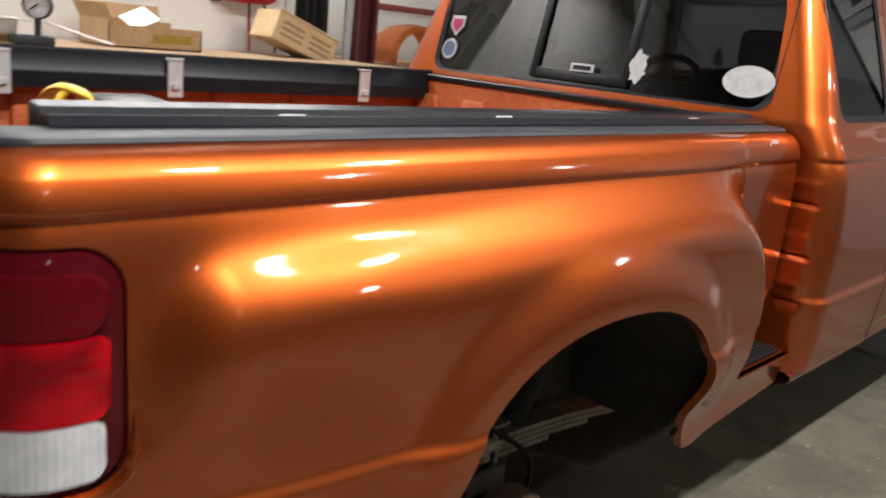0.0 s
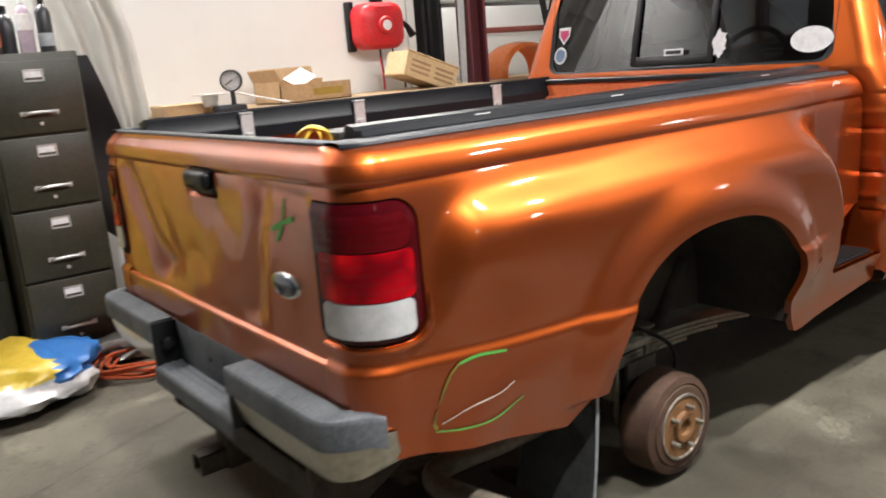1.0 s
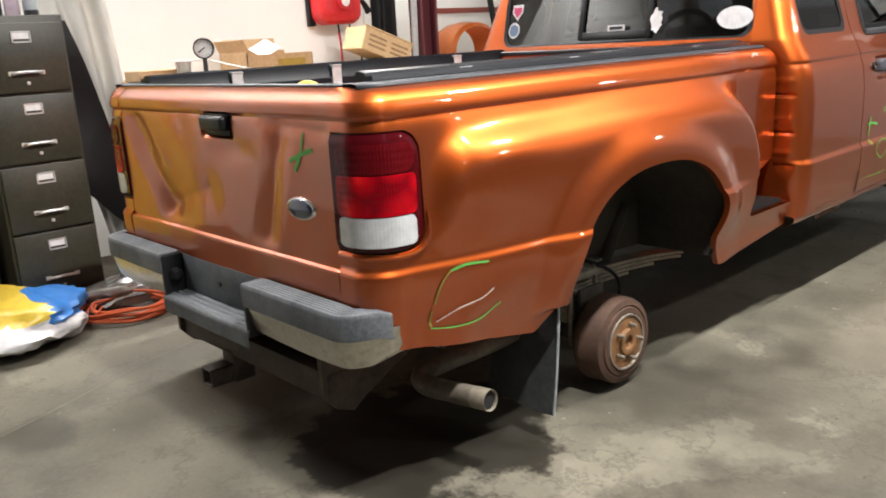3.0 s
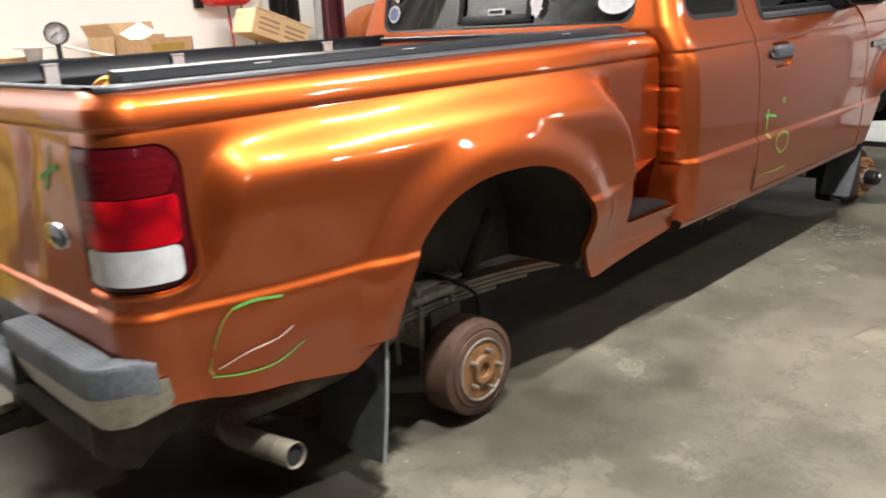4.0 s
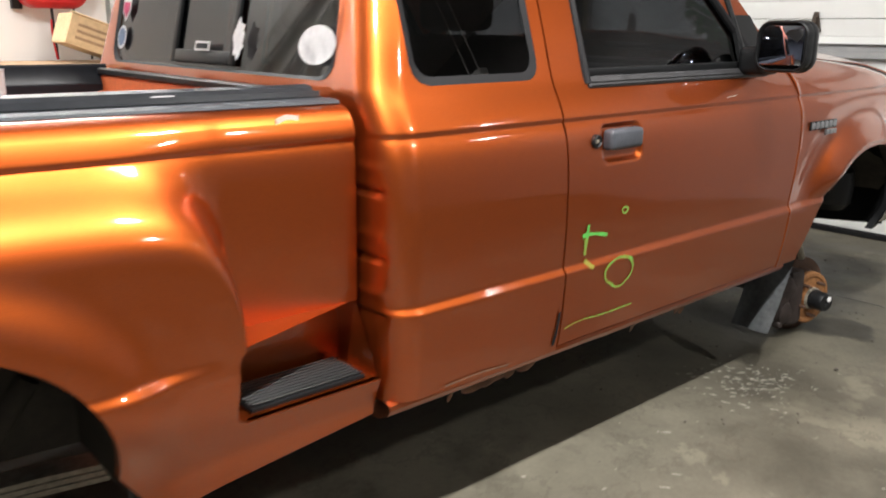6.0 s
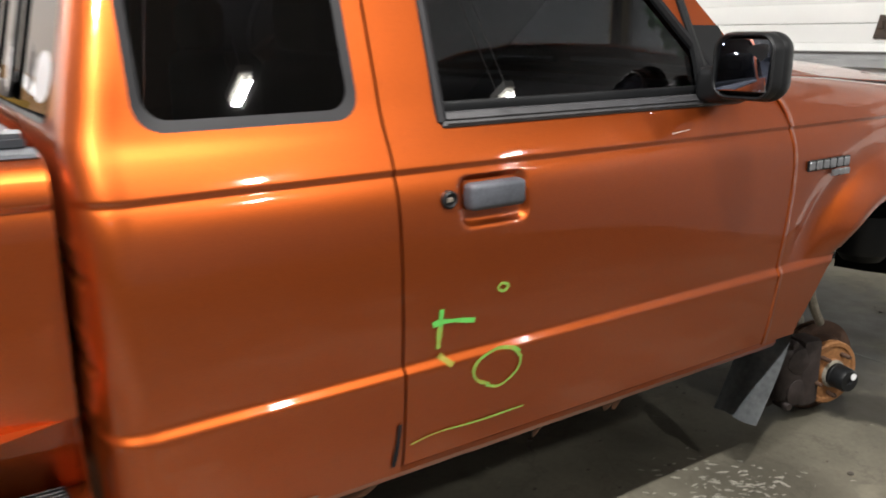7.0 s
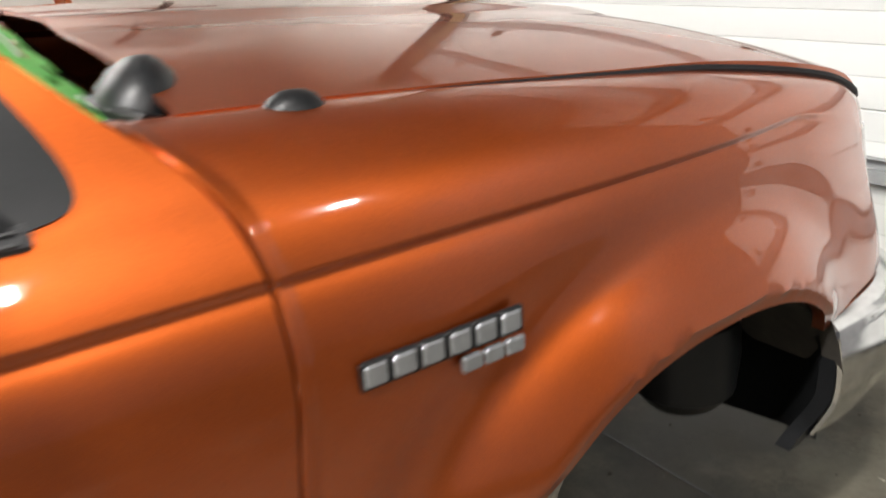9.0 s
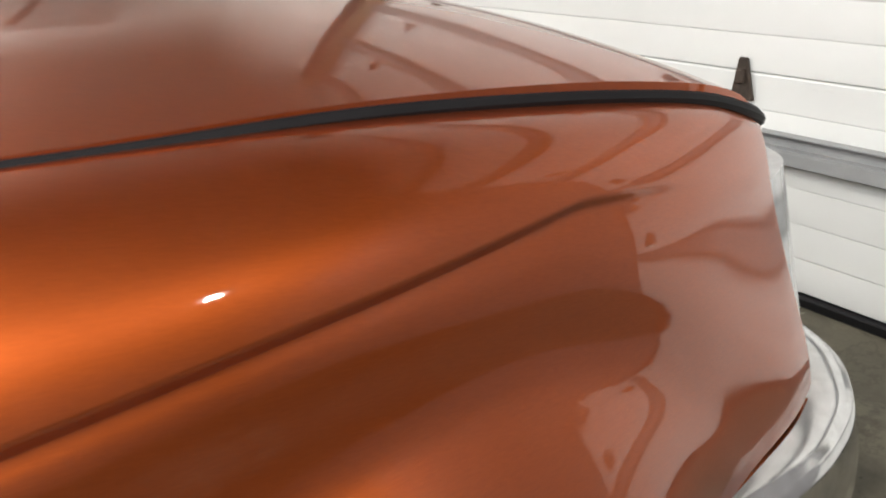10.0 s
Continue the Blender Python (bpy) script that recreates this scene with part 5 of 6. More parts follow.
for s in (1,):
    bm = bmesh.new()
    prev = None
    for z in np.linspace(1.045, 1.555, 18):
        x = cab_base(z)
        yr = pillar_y(z) - .045
        ring = [bm.verts.new(c) for c in ((x - .002, yr, z), (x - .004, yr + .10, z), (x - .035, yr + .125, z + .004), (x - .06, yr + .10, z), (x - .045, yr, z))]
        if prev:
            for i in range(5):
                bm.faces.new((prev[i], prev[(i + 1) % 5], ring[(i + 1) % 5], ring[i]))
        prev = ring
    pil = tp("windscreen_pillar", bm, PAINT)
    mirrored(pil)


def screen_pt(s, z):
    yb = pillar_y(z) + .075
    w = cab_base(z) - .04 - CX
    return Vector((CX + s * w, yb + .10 * (1 - s * s), z))


bm = sheet(list(np.linspace(-1, 1, 25)), spread(1.06, 1.56, .04), screen_pt, None)
tp("windscreen", bm, GLASS_CLEAR, "clear windscreen with green marker writing")
# left door and quarter as the right
for ob in [o for o in truck.children if o.name in ("cab_quarter_panel", "front_fender", "bed_rail")]:
    mirrored(ob)
door_l = mirrored(door)
for ch in list(door.children):
    c = mirrored(ch)
    c.parent = door_l
ql = mirrored(q1)
c = mirrored(g1)
c.parent = ql

# cab interior
bm = bmesh.new()
box(bm, -.78, .82, .98, 2.6, .42, .48)
box(bm, -.70, .74, 1.08, 1.14, .48, 1.0, .03)
tp("cab_floor", bm, INTERIOR)
for x in (-.36, .40):
    bm = bmesh.new()
    box(bm, x - .24, x + .24, 1.62, 2.08, .60, .74, .05, 3)
    box(bm, x - .23, x + .23, 1.50, 1.66, .70, 1.16, .05, 3)
    box(bm, x - .12, x + .12, 1.50, 1.59, 1.17, 1.30, .03, 3)
    tp("seat", bm, INTERIOR, "dark cloth seat")
bm = bmesh.new()
box(bm, -.72, .76, 2.28, 2.55, .80, 1.055, .06, 3)
tp("dashboard", bm, INTERIOR)
bm = bmesh.new()
m = Matrix.Translation((-.36, 2.14, 1.02)) @ Matrix.Rotation(radians(62), 4, "X")
tube(bm, [m @ Vector((.19 * math.cos(t), .19 * math.sin(t), 0)) for t in np.linspace(0, 2 * math.pi, 33)[:-1]], .016, 8, True)
for t in (.2, 2.9, 4.7):
    tube(bm, [m @ Vector((0, 0, -.02)), m @ Vector((.185 * math.cos(t), .185 * math.sin(t), 0))], .014, 6)
lathe(bm, [(.07, -.03), (.07, .01), (.05, .02), (0, .02)], 16, m)
tp("steering_wheel", bm, BLACK)
bm = bmesh.new()
tube(bm, [(-.60, 1.09, 1.52), (.64, 1.09, 1.52)], .02, 8)
tp("headliner_bar", bm, INTERIOR)

# door handle, lock, antenna, mirror
bm = bmesh.new()
box(bm, .866, .902, 1.622, 1.752, .886, .938, .011, 3)
tp("door_handle", bm, HANDLEGREY, "worn dark grey pull handle", door)
bm = bmesh.new()
lathe(bm, [(.017, -.008), (.017, .006), (.013, .009), (.011, .005), (0, .005)], 20, Matrix.Translation((.880, 1.583, .912)) @ Matrix.Rotation(radians(90), 4, "Y"))
lock = tp("door_lock", bm, BLACK, "black key lock", door)
bm = bmesh.new()
box(bm, -.0045, .0045, -.0065, .0065, -.004, .0065, .0015, 1, Matrix.Translation((.880, 1.583, .912)) @ Matrix.Rotation(radians(90), 4, "Y"))
tp("key_slot", bm, RIMSTEEL, "worn steel key slot", lock)
bm = bmesh.new()
lathe(bm, [(.034, -.004), (.034, .003), (.031, .012), (.024, .024), (.013, .032), (0, .034)], 28, Matrix.Translation((.745, 2.73, 1.084)) @ Matrix.Diagonal((.68, 1.0, .62, 1)))
tp("antenna_base", bm, BLACK, "black antenna base without its mast")
bm = bmesh.new()
box(bm, .872, 1.046, 2.292, 2.386, 1.056, 1.206, .040, 6)
for v in bm.verts:
    t = (v.co.y - 2.316) / .070
    if t > 0:
        v.co.x = .960 + (v.co.x - .960) * (1 - .25 * t * t)
        v.co.z = 1.137 + (v.co.z - 1.137) * (1 - .30 * t * t)
TURN_OUT = Matrix.Translation((.963, 2.33, 1.135)) @ Matrix.Rotation(radians(1), 4, "Z") @ Matrix.Translation((-.963, -2.33, -1.135))
bmesh.ops.transform(bm, matrix=TURN_OUT, verts=bm.verts)


def sail_keep(y, z):
    """Triangular sail with soft corners."""
    d = (2.520 - y, (2.477 - (z - 1.150) * .60 - y) * .86, (z - 1.046 - max(0, y - 2.43) * .10))
    soft = -math.log(sum(math.exp(-90 * min(max(q, -.2), .2)) for q in d)) / 90
    return min(soft, y - 2.335)


mirror_ = tp("door_mirror", bm, BLACK, "black door mirror", door)
bm = bmesh.new()
box(bm, -.062, .062, -.004, .004, -.056, .056, .0035, 2, TURN_OUT @ Matrix.Translation((.963, 2.293, 1.135)) @ Matrix.Rotation(radians(3), 4, "Z") @ Matrix.Rotation(radians(-5), 4, "X"))
tp("mirror_glass", bm, plain("mirror_silver", (.50, .55, .70), .02, 1.0), "mirror glass", mirror_)
bm = bmesh.new()
rim = rr_outline(.886, 1.043, 1.060, 1.204, .040)
rings = [[bm.verts.new(TURN_OUT @ Vector((.9645 + (x - .9645) * k, y, 1.132 + (z - 1.132) * k))) for x, z in rim] for y, k in ((2.297, .87), (2.287, .885), (2.284, .92), (2.286, .965), (2.294, .995), (2.312, 1.0), (2.345, .97))]
for a, b in zip(rings, rings[1:]):
    for i in range(len(rim)):
        j = (i + 1) % len(rim)
        bm.faces.new((a[i], a[j], b[j], b[i]))
tp("mirror_bezel", bm, BLACK, "", mirror_)
bm = bmesh.new()
tube(bm, [(cab_x(z) - .002, 2.375 - (z - 1.05) * .25, z) for z in (1.045, 1.1, 1.16, 1.22, 1.30)], .013, 8)
box(bm, .815, .910, 2.312, 2.420, 1.046, 1.130, .022, 3)
sheet(spread(2.33, 2.54, .006), spread(1.030, 1.22, .007), lambda y, z: Vector((cab_x(z) + .006, y, z)), sail_keep, (-.012, 0, 0), bm)
tp("mirror_arm", bm, BLACK, "", mirror_)

# front bumper, headlamp
FBP = smooth_pts([(.850, 3.570, 0), (.848, 3.68, 0), (.834, 3.78, 0), (.792, 3.875, 0), (.69, 3.955, 0), (.45, 4.0, 0), (CX, 4.02, 0)], 6)


def fb_pt(i, v):
    """Bumper skin: v 0 to 1 up the face, 1 to 1.4 over the rolled top edge."""
    p = FBP[int(round(i))]
    d = (FBP[min(int(i) + 1, len(FBP) - 1)] - FBP[max(int(i) - 1, 0)]).normalized()
    n = Vector((d.y, -d.x, 0))
    w = min(max(v, 0), 1)
    out = .018 * math.sin(math.pi * w) - .05 * max(0, .35 - v)
    a = min(max((v - .9) / .5, 0), 1) * math.pi / 2
    out -= .040 * (1 - math.cos(a))
    return Vector((p.x + n.x * out, p.y + n.y * out, .40 + .225 * min(v, .9) + .022 * math.sin(a)))


bm = sheet(list(range(len(FBP))), list(np.linspace(0, .9, 12)) + list(np.linspace(.94, 1.4, 10)), fb_pt, None, lambda c: Vector((-.006, -.004, 0)))
fbum = tp("front_bumper", bm, CHROME, "chrome front bumper")
mirrored(fbum)
bm = sheet(list(range(14)), list(np.linspace(-.14, .96, 12)), lambda i, v: fb_pt(i, v) + Vector((-.008 - .02 * max(0, .3 - v), -.006 - .11 * max(0, .06 - v) * (1 - min(i / 6, 1)), 0)), lambda i, v: min(.9 + .15 * i - v, v + .14 - .05 * max(0, i - 1)) + .001, (-.028, 0, 0))
liner = tp("bumper_liner", bm, BLACK, "black inner bumper shield")
mirrored(liner)
LP = smooth_pts([(.766, 3.778, 0), (.758, 3.82, 0), (.72, 3.885, 0), (.62, 3.92, 0), (.45, 3.94, 0)], 6)
bm = sheet(list(range(len(LP))), list(np.linspace(0, 1, 10)), lambda i, v: LP[int(round(i))] + Vector((-.010 * v, -.055 * v, .645 + .235 * v)), None, (-.02, -.02, 0))
hl = tp("headlamp", bm, LENS_CLEAR, "clear wrap-round headlamp")
mirrored(hl)
bm = bmesh.new()
box(bm, -.45, .49, 3.86, 3.90, .64, .88, .01)
tp("grille", bm, BLACK)

# model badge on the fender: chrome blocks in place of letters
badge = new("model_badge")
badge.parent = truck
badge["label"] = "chrome model badge of raised blocks"
for k in range(6):
    bm = bmesh.new()
    y0 = 2.700 + k * .0315
    box(bm, .886, .8935, y0, y0 + .026, .855, .879, .003, 1)
    bl = part("badge_block", bm, BADGEGREY, badge)
    bm = bmesh.new()
    box(bm, .884, .8910, y0 - .002, y0 + .0295, .8525, .8815, .002, 1)
    part("backing", bm, BLACK, bl, "black outline")
for k in range(3):
    bm = bmesh.new()
    y0 = 2.808 + k * .027
    box(bm, .886, .8945, y0, y0 + .024, .832, .849, .002, 1)
    part("badge_block", bm, BADGEGREY, badge)


# paint marks, stickers and scratches on the truck
def on_side(y, z):
    return Vector((cab_x(z) + .0015, y, z))


def mark(pts, width, surf, normal, name="paint_mark", material=GREEN, label="green marker stroke", n=8, parent=None):
    bm = bmesh.new()
    ctrl = smooth_pts([(a, b, 0) for a, b in pts], n)
    ribbon(bm, [surf(p.x, p.y) for p in ctrl], normal, [width * (.75 + .35 * noise.noise((p.x * 30, p.y * 30, 1))) for p in ctrl], .001)
    return tp(name, bm, material, label, parent)


RIGHT = (1, 0, 0)
mark([(1.561, .708), (1.559, .690), (1.557, .672)], .013, on_side, RIGHT, parent=door)
mark([(1.557, .674), (1.555, .650), (1.554, .630)], .014, on_side, RIGHT, "paint_mark", GREENWORN, "half-rubbed green marker stroke", 8, door)
mark([(1.556, .618), (1.566, .606), (1.582, .594)], .015, on_side, RIGHT, "paint_mark", GREENFAINT, "rubbed green marker stroke", 8, door)
mark([(1.541, .680), (1.556, .683), (1.590, .680), (1.638, .671)], .014, on_side, RIGHT, parent=door)
mark([(1.672, .530), (1.640, .548), (1.632, .572), (1.650, .592), (1.690, .601), (1.728, .595), (1.750, .572)], .009, on_side, RIGHT, "paint_mark", GREENWORN, "half-rubbed green marker stroke", 8, door)
mark([(1.751, .575), (1.744, .548), (1.715, .526), (1.690, .521), (1.664, .530)], .0075, on_side, RIGHT, "paint_mark", GREENWORN, "half-rubbed green marker stroke", 8, door)
mark([(1.648, .592), (1.690, .603), (1.730, .598), (1.748, .585)], .0035, on_side, RIGHT, parent=door)
mark([(1.690, .726), (1.703, .734), (1.718, .727), (1.706, .717), (1.692, .724)], .007, on_side, RIGHT, "paint_mark", GREENWORN, "half-rubbed green marker stroke", 8, door)
mark([(1.492, .449), (1.530, .456), (1.570, .458)], .004, on_side, RIGHT, "paint_mark", GREENFAINT, "rubbed green marker stroke", 8, door)
mark([(1.566, .458), (1.653, .454), (1.767, .456)], .005, on_side, RIGHT, "paint_mark", GREENWORN, "half-rubbed green marker stroke", 8, door)


mark([(1.455, .415), (1.462, .46), (1.466, .505)], .012, on_side, RIGHT, "black_scuff", RUBBER, "black scuff by the door gap")
mark([(1.10, .408), (1.20, .412), (1.30, .406)], .006, on_side, RIGHT, "rust_scrape", RUSTEDGE, "rusty scraped edge above the sill")
mark([(2.20, .985), (2.26, .99)], .002, on_side, RIGHT, "scratch", SCRATCH, "fine scratch", 8, door)


def on_bed(y, z):
    return bed_pt(y, z, .002)


mark([(-.661, .590), (-.721, .594), (-.766, .586)], .009, on_bed, RIGHT)
mark([(-.764, .588), (-.786, .565), (-.800, .532), (-.806, .505)], .008, on_bed, RIGHT, "paint_mark", GREENFAINT, "rubbed green marker stroke")
mark([(-.810, .490), (-.813, .462), (-.806, .446)], .008, on_bed, RIGHT, "paint_mark", GREENFAINT, "rubbed green marker stroke")
mark([(-.808, .442), (-.744, .434), (-.668, .436), (-.607, .468)], .0045, on_bed, RIGHT)
mark([(-.797, .458), (-.738, .483), (-.673, .496), (-.640, .515)], .004, on_bed, RIGHT, "scratch", SCRATCH, "pale scratch through the paint")


mark([(.765, 1.004), (.79, 1.010), (.815, 1.008)], .018, on_bed, RIGHT, "pale_scuff", plain("pale_scuff", (.62, .42, .36), .5), "pale scuffed patch")


def on_gate(x, z):
    return gate_pt(x, z) + Vector((0, -.0015, 0))


mark([(.515, .925), (.505, .879), (.473, .829)], .012, on_gate, (0, -1, 0), parent=gate)
mark([(.453, .853), (.500, .870), (.553, .886)], .014, on_gate, (0, -1, 0), parent=gate)


def sticker(outline, material, label, lift=.003):
    bm = bmesh.new()
    vs = [bm.verts.new(back_pt(x, z) + Vector((0, -lift, 0))) for x, z in outline]
    f = bm.faces.new(vs)
    bmesh.ops.solidify(bm, geom=[f], thickness=.0006)
    return tp("sticker", bm, material, label, rw)


def ellipse(cx, cz, a, b, n=28):
    return [(cx + a * math.cos(2 * math.pi * k / n), cz + b * math.sin(2 * math.pi * k / n)) for k in range(n)]


sticker(ellipse(.590, 1.142, .074, .042), WHITE_STICKER, "white oval sticker")
sticker([(-.565, 1.262), (-.50, 1.262), (-.50, 1.225), (-.532, 1.190), (-.565, 1.225)], WHITE_STICKER, "pink and white shield sticker")
sticker([(-.558, 1.250), (-.507, 1.250), (-.508, 1.228), (-.532, 1.202), (-.557, 1.228)], PINK_STICKER, "pink face of the shield sticker", .0045)
sticker(ellipse(-.545, 1.145, .036, .036), WHITE_STICKER, "round white sticker")
sticker(ellipse(-.545, 1.145, .027, .027), BLUE_STICKER, "blue grey ring", .0045)
sticker([(.01, 1.117), (.098, 1.117), (.098, 1.142), (.01, 1.142)], WHITE_STICKER, "white label on the slider", .012)
sticker([(.02, 1.123), (.088, 1.123), (.088, 1.136), (.02, 1.136)], GREYPLAST, "grey print", .0135)
rnd = random.Random(4)
sticker([(.252 + (.020 + .016 * rnd.random()) * math.cos(a), 1.150 + (.034 + .022 * rnd.random()) * math.sin(a)) for a in np.linspace(0, 2 * math.pi, 26)[:-1]], WHITE_STICKER, "ragged white decal", .012)
sticker(ellipse(-.455, 1.44, .022, .022), WHITE_STICKER, "small white sticker", .004)

# green writing on the windscreen
for zz, s0, s1 in ((1.105, .80, .97), (1.13, .74, .96), (1.155, .70, .95), (1.18, .72, .95), (1.21, .70, .94), (1.24, .74, .93)):
    bm = bmesh.new()
    ribbon(bm, [screen_pt(s0 + (s1 - s0) * k / 10, zz + .018 * math.sin(k * .8)) + Vector((.0, .004, .003)) for k in range(11)], (0.15, .75, .65), .026, .002)
    tp("windscreen_writing", bm, GREEN, "green marker stroke on the glass")

# wiper and cowl end
bm = bmesh.new()
tube(bm, smooth_pts([(.72, 2.60, 1.088), (.60, 2.57, 1.10), (.35, 2.58, 1.115), (.1, 2.60, 1.12)], 6), [.012] * 19, 8)
box(bm, .655, .745, 2.555, 2.625, 1.068, 1.095, .012)
tp("wiper_arm", bm, BLACK, "black wiper arm")
bm = bmesh.new()
lathe(bm, [(.80, -.6), (.97, -.25), (1.0, 0), (.94, .38), (.78, .66), (.50, .87), (.22, .97), (0, 1.0)], 32, Matrix.Translation((.632, 2.612, 1.078)) @ Matrix.Rotation(radians(-22), 4, "X") @ Matrix.Rotation(radians(-18), 4, "Z") @ Matrix.Diagonal((.066, .046, .068, 1)))
tp("cowl_end", bm, GLOSSBLACK, "glossy black cowl end cap")
# far wiper parts lying on the cowl
bm = bmesh.new()
tube(bm, smooth_pts([(-.55, 2.60, 1.10), (-.3, 2.62, 1.12), (.0, 2.61, 1.12)], 6), .010, 8)
tp("wiper_arm", bm, BLACK, "black wiper arm")

# strap lying in the bed
strap = thing("ratchet_strap", "yellow and black ratchet strap lying in the bed", "strap", at=(-.05, -.47, .915))
bm = bmesh.new()
tube(bm, smooth_pts([(-.05, -.10, .02), (-.02, -.12, .07), (.02, -.11, .10), (.05, -.08, .09), (.03, -.06, .05), (-.01, -.05, .08), (-.04, -.07, .09), (-.05, -.1, .05)], 6), .016, 8, False, .5)
part("webbing", bm, BAGYELLOW, strap, "yellow webbing")
bm = bmesh.new()
box(bm, -.06, .06, -.04, .10, .0, .085, .02, 2)
box(bm, -.05, .05, .08, .26, .02, .07, .02, 2)
part("ratchet", bm, BLACK, strap, "black ratchet")
bm = bmesh.new()
box(bm, -.15, .15, -.2, .3, -.41, -.085, .03, 2)
cl = tagged(finish("black_bag", bm, BLACKSHEET), "black bag of tools on the bed floor", "bag")
cl.location = (-.02, -.38, .985)

# the body stands slightly nose-up from the cab forward
PITCH = .0088
NOSE_UP = ("bumper_liner", "cab_", "door", "rocker", "front_fender", "hood", "cowl", "inner_fender", "quarter_window", "rear_window", "roof", "windscreen", "seat", "dashboard", "steering", "headliner", "antenna", "front_bumper", "headlamp", "grille", "wiper", "inner_splash")
shear = Matrix(((1, 0, 0, 0), (0, 1, 0, 0), (0, PITCH, 1, -PITCH * .95), (0, 0, 0, 1)))
for ob in list(truck.children):
    if ob.name.startswith(NOSE_UP) and ob.data:
        for o in (ob, *ob.children_recursive):
            if o.data:
                o.data.transform(shear)
for o in badge.children_recursive:
    o.data.transform(shear)


# ---- things round the truck ----
def filing_cabinet(x, y):
    c = thing("filing_cabinet", "dark olive steel four-drawer filing cabinet", "filing cabinet", "filing cabinets", at=(x, y, 0))
    x0, x1, hw = -.33, .335, .19
    bm = bmesh.new()
    box(bm, x0, x1, -hw, hw, .06, 1.33, .006)
    box(bm, x0 + .02, x1 - .03, -hw + .02, hw - .02, 0, .06)
    part("body", bm, CABINETMAT, c)
    for k in range(4):
        z0 = .085 + k * .306
        bm = bmesh.new()
        box(bm, x1 + .001, x1 + .020, -hw + .012, hw - .012, z0, z0 + .295, .005)
        d = part("drawer", bm, CABINETMAT, c)
        zl = z0 + .235
        bm = bmesh.new()
        for a in ((-.04, .04, zl + .018, zl + .025), (-.04, .04, zl - .025, zl - .018), (-.04, -.033, zl - .025, zl + .025), (.033, .04, zl - .025, zl + .025)):
            box(bm, x1 + .019, x1 + .026, a[0], a[1], a[2], a[3], .001, 1)
        lab = part("label_holder", bm, STEEL, d, "bright label holder")
        bm = bmesh.new()
        box(bm, x1 + .0195, x1 + .022, -.032, .032, zl - .014 + .006, zl + .018)
        part("label_card", bm, WHITE_STICKER, d, "blank white card")
        zh = z0 + .085
        bm = bmesh.new()
        tube(bm, smooth_pts([(x1 + .018, -.062, zh - .004), (x1 + .040, -.052, zh), (x1 + .046, 0, zh + .003), (x1 + .040, .052, zh), (x1 + .018, .062, zh - .004)], 5), .007, 8)
        box(bm, x1 + .018, x1 + .024, -.075, -.05, zh - .012, zh + .008, .002, 1)
        box(bm, x1 + .018, x1 + .024, .05, .075, zh - .012, zh + .008, .002, 1)
        part("handle", bm, STEEL, d, "bright pull handle")
        bm = bmesh.new()
        lathe(bm, [(.008, 0), (.008, .006), (0, .007)], 12, Matrix.Translation((x1 + .02, .0, zh - .045)) @ Matrix.Rotation(radians(90), 4, "Y"))
        part("latch", bm, STEEL, d)


def bottle(name, x, y, z, prof, m, cap, label, caprof, sleeve=None):
    b = thing(name, label, "bottle", "bottles on the filing cabinet", at=(x, y, z))
    bm = bmesh.new()
    lathe(bm, prof, 20)
    part("body", bm, m, b)
    bm = bmesh.new()
    lathe(bm, caprof, 16)
    part("cap", bm, cap, b)
    if sleeve:
        z0, z1, r, sm = sleeve
        bm = bmesh.new()
        lathe(bm, [(r, z0), (r + .0008, z0 + .001), (r + .0008, z1 - .001), (r, z1)], 20, None, False)
        part("sleeve", bm, sm, b, "printed paper sleeve")
    return b


def bottles():
    yl = plain("pale_bottle", (.62, .61, .55), .35)
    dk = plain("dark_bottle", (.03, .03, .035), .3, 0, .5)
    pu = plain("mauve_bottle", (.45, .36, .42), .35)
    rd = plain("smoky_bottle", (.06, .045, .04), .4)
    z = 1.331
    A = [(.034, 0), (.036, .01), (.036, .13), (.030, .155), (.014, .17), (.014, .185)]
    C = [(.016, .18), (.016, .205), (0, .206)]
    B = [(.030, 0), (.032, .01), (.032, .17), (.026, .19), (.012, .205), (.012, .215)]
    D = [(.013, .21), (.013, .24), (.006, .25), (0, .25)]
    bottle("spray_bottle", -1.93, -1.075, z, A, yl, DOORWHITE, "pale bottle with a yellow sleeve and white cap", C, (.07, .11, .0365, plain("yellow_sleeve", (.66, .52, .08), .5)))
    bottle("brown_bottle", -1.93, -.99, z, A, rd, BLACK, "dark bottle with an orange and white sleeve", C, (.035, .12, .0365, plain("orange_sleeve", (.50, .16, .08), .5)))
    bottle("dark_bottle", -1.95, -.925, z, A, dk, BLACK, "short dark plastic bottle", C)
    bottle("mauve_bottle", -1.92, -.855, z, B, pu, DOORWHITE, "tall white bottle half full of mauve fluid", D, (.10, .168, .0325, WHITE_STICKER))
    bottle("black_bottle", -1.92, -.775, z, B, dk, BLACK, "tall black plastic bottle with a pale sleeve", D, (.03, .085, .0325, plain("grey_sleeve", (.42, .46, .48), .5)))
    g = thing("grinder", "dark power grinder lying on the filing cabinet", "power tool", at=(-2.0, -1.06, 1.331))
    bm = bmesh.new()
    tube(bm, smooth_pts([(-.02, -.20, .09), (.0, -.12, .11), (.03, -.05, .15)], 6), [.045] * 13, 14)
    part("body", bm, BLACK, g)
    bm = bmesh.new()
    lathe(bm, [(.03, 0), (.05, .0), (.05, .03), (.03, .04)], 18, Matrix.Translation((-.0, -.16, .0)))
    part("head", bm, STEEL, g)


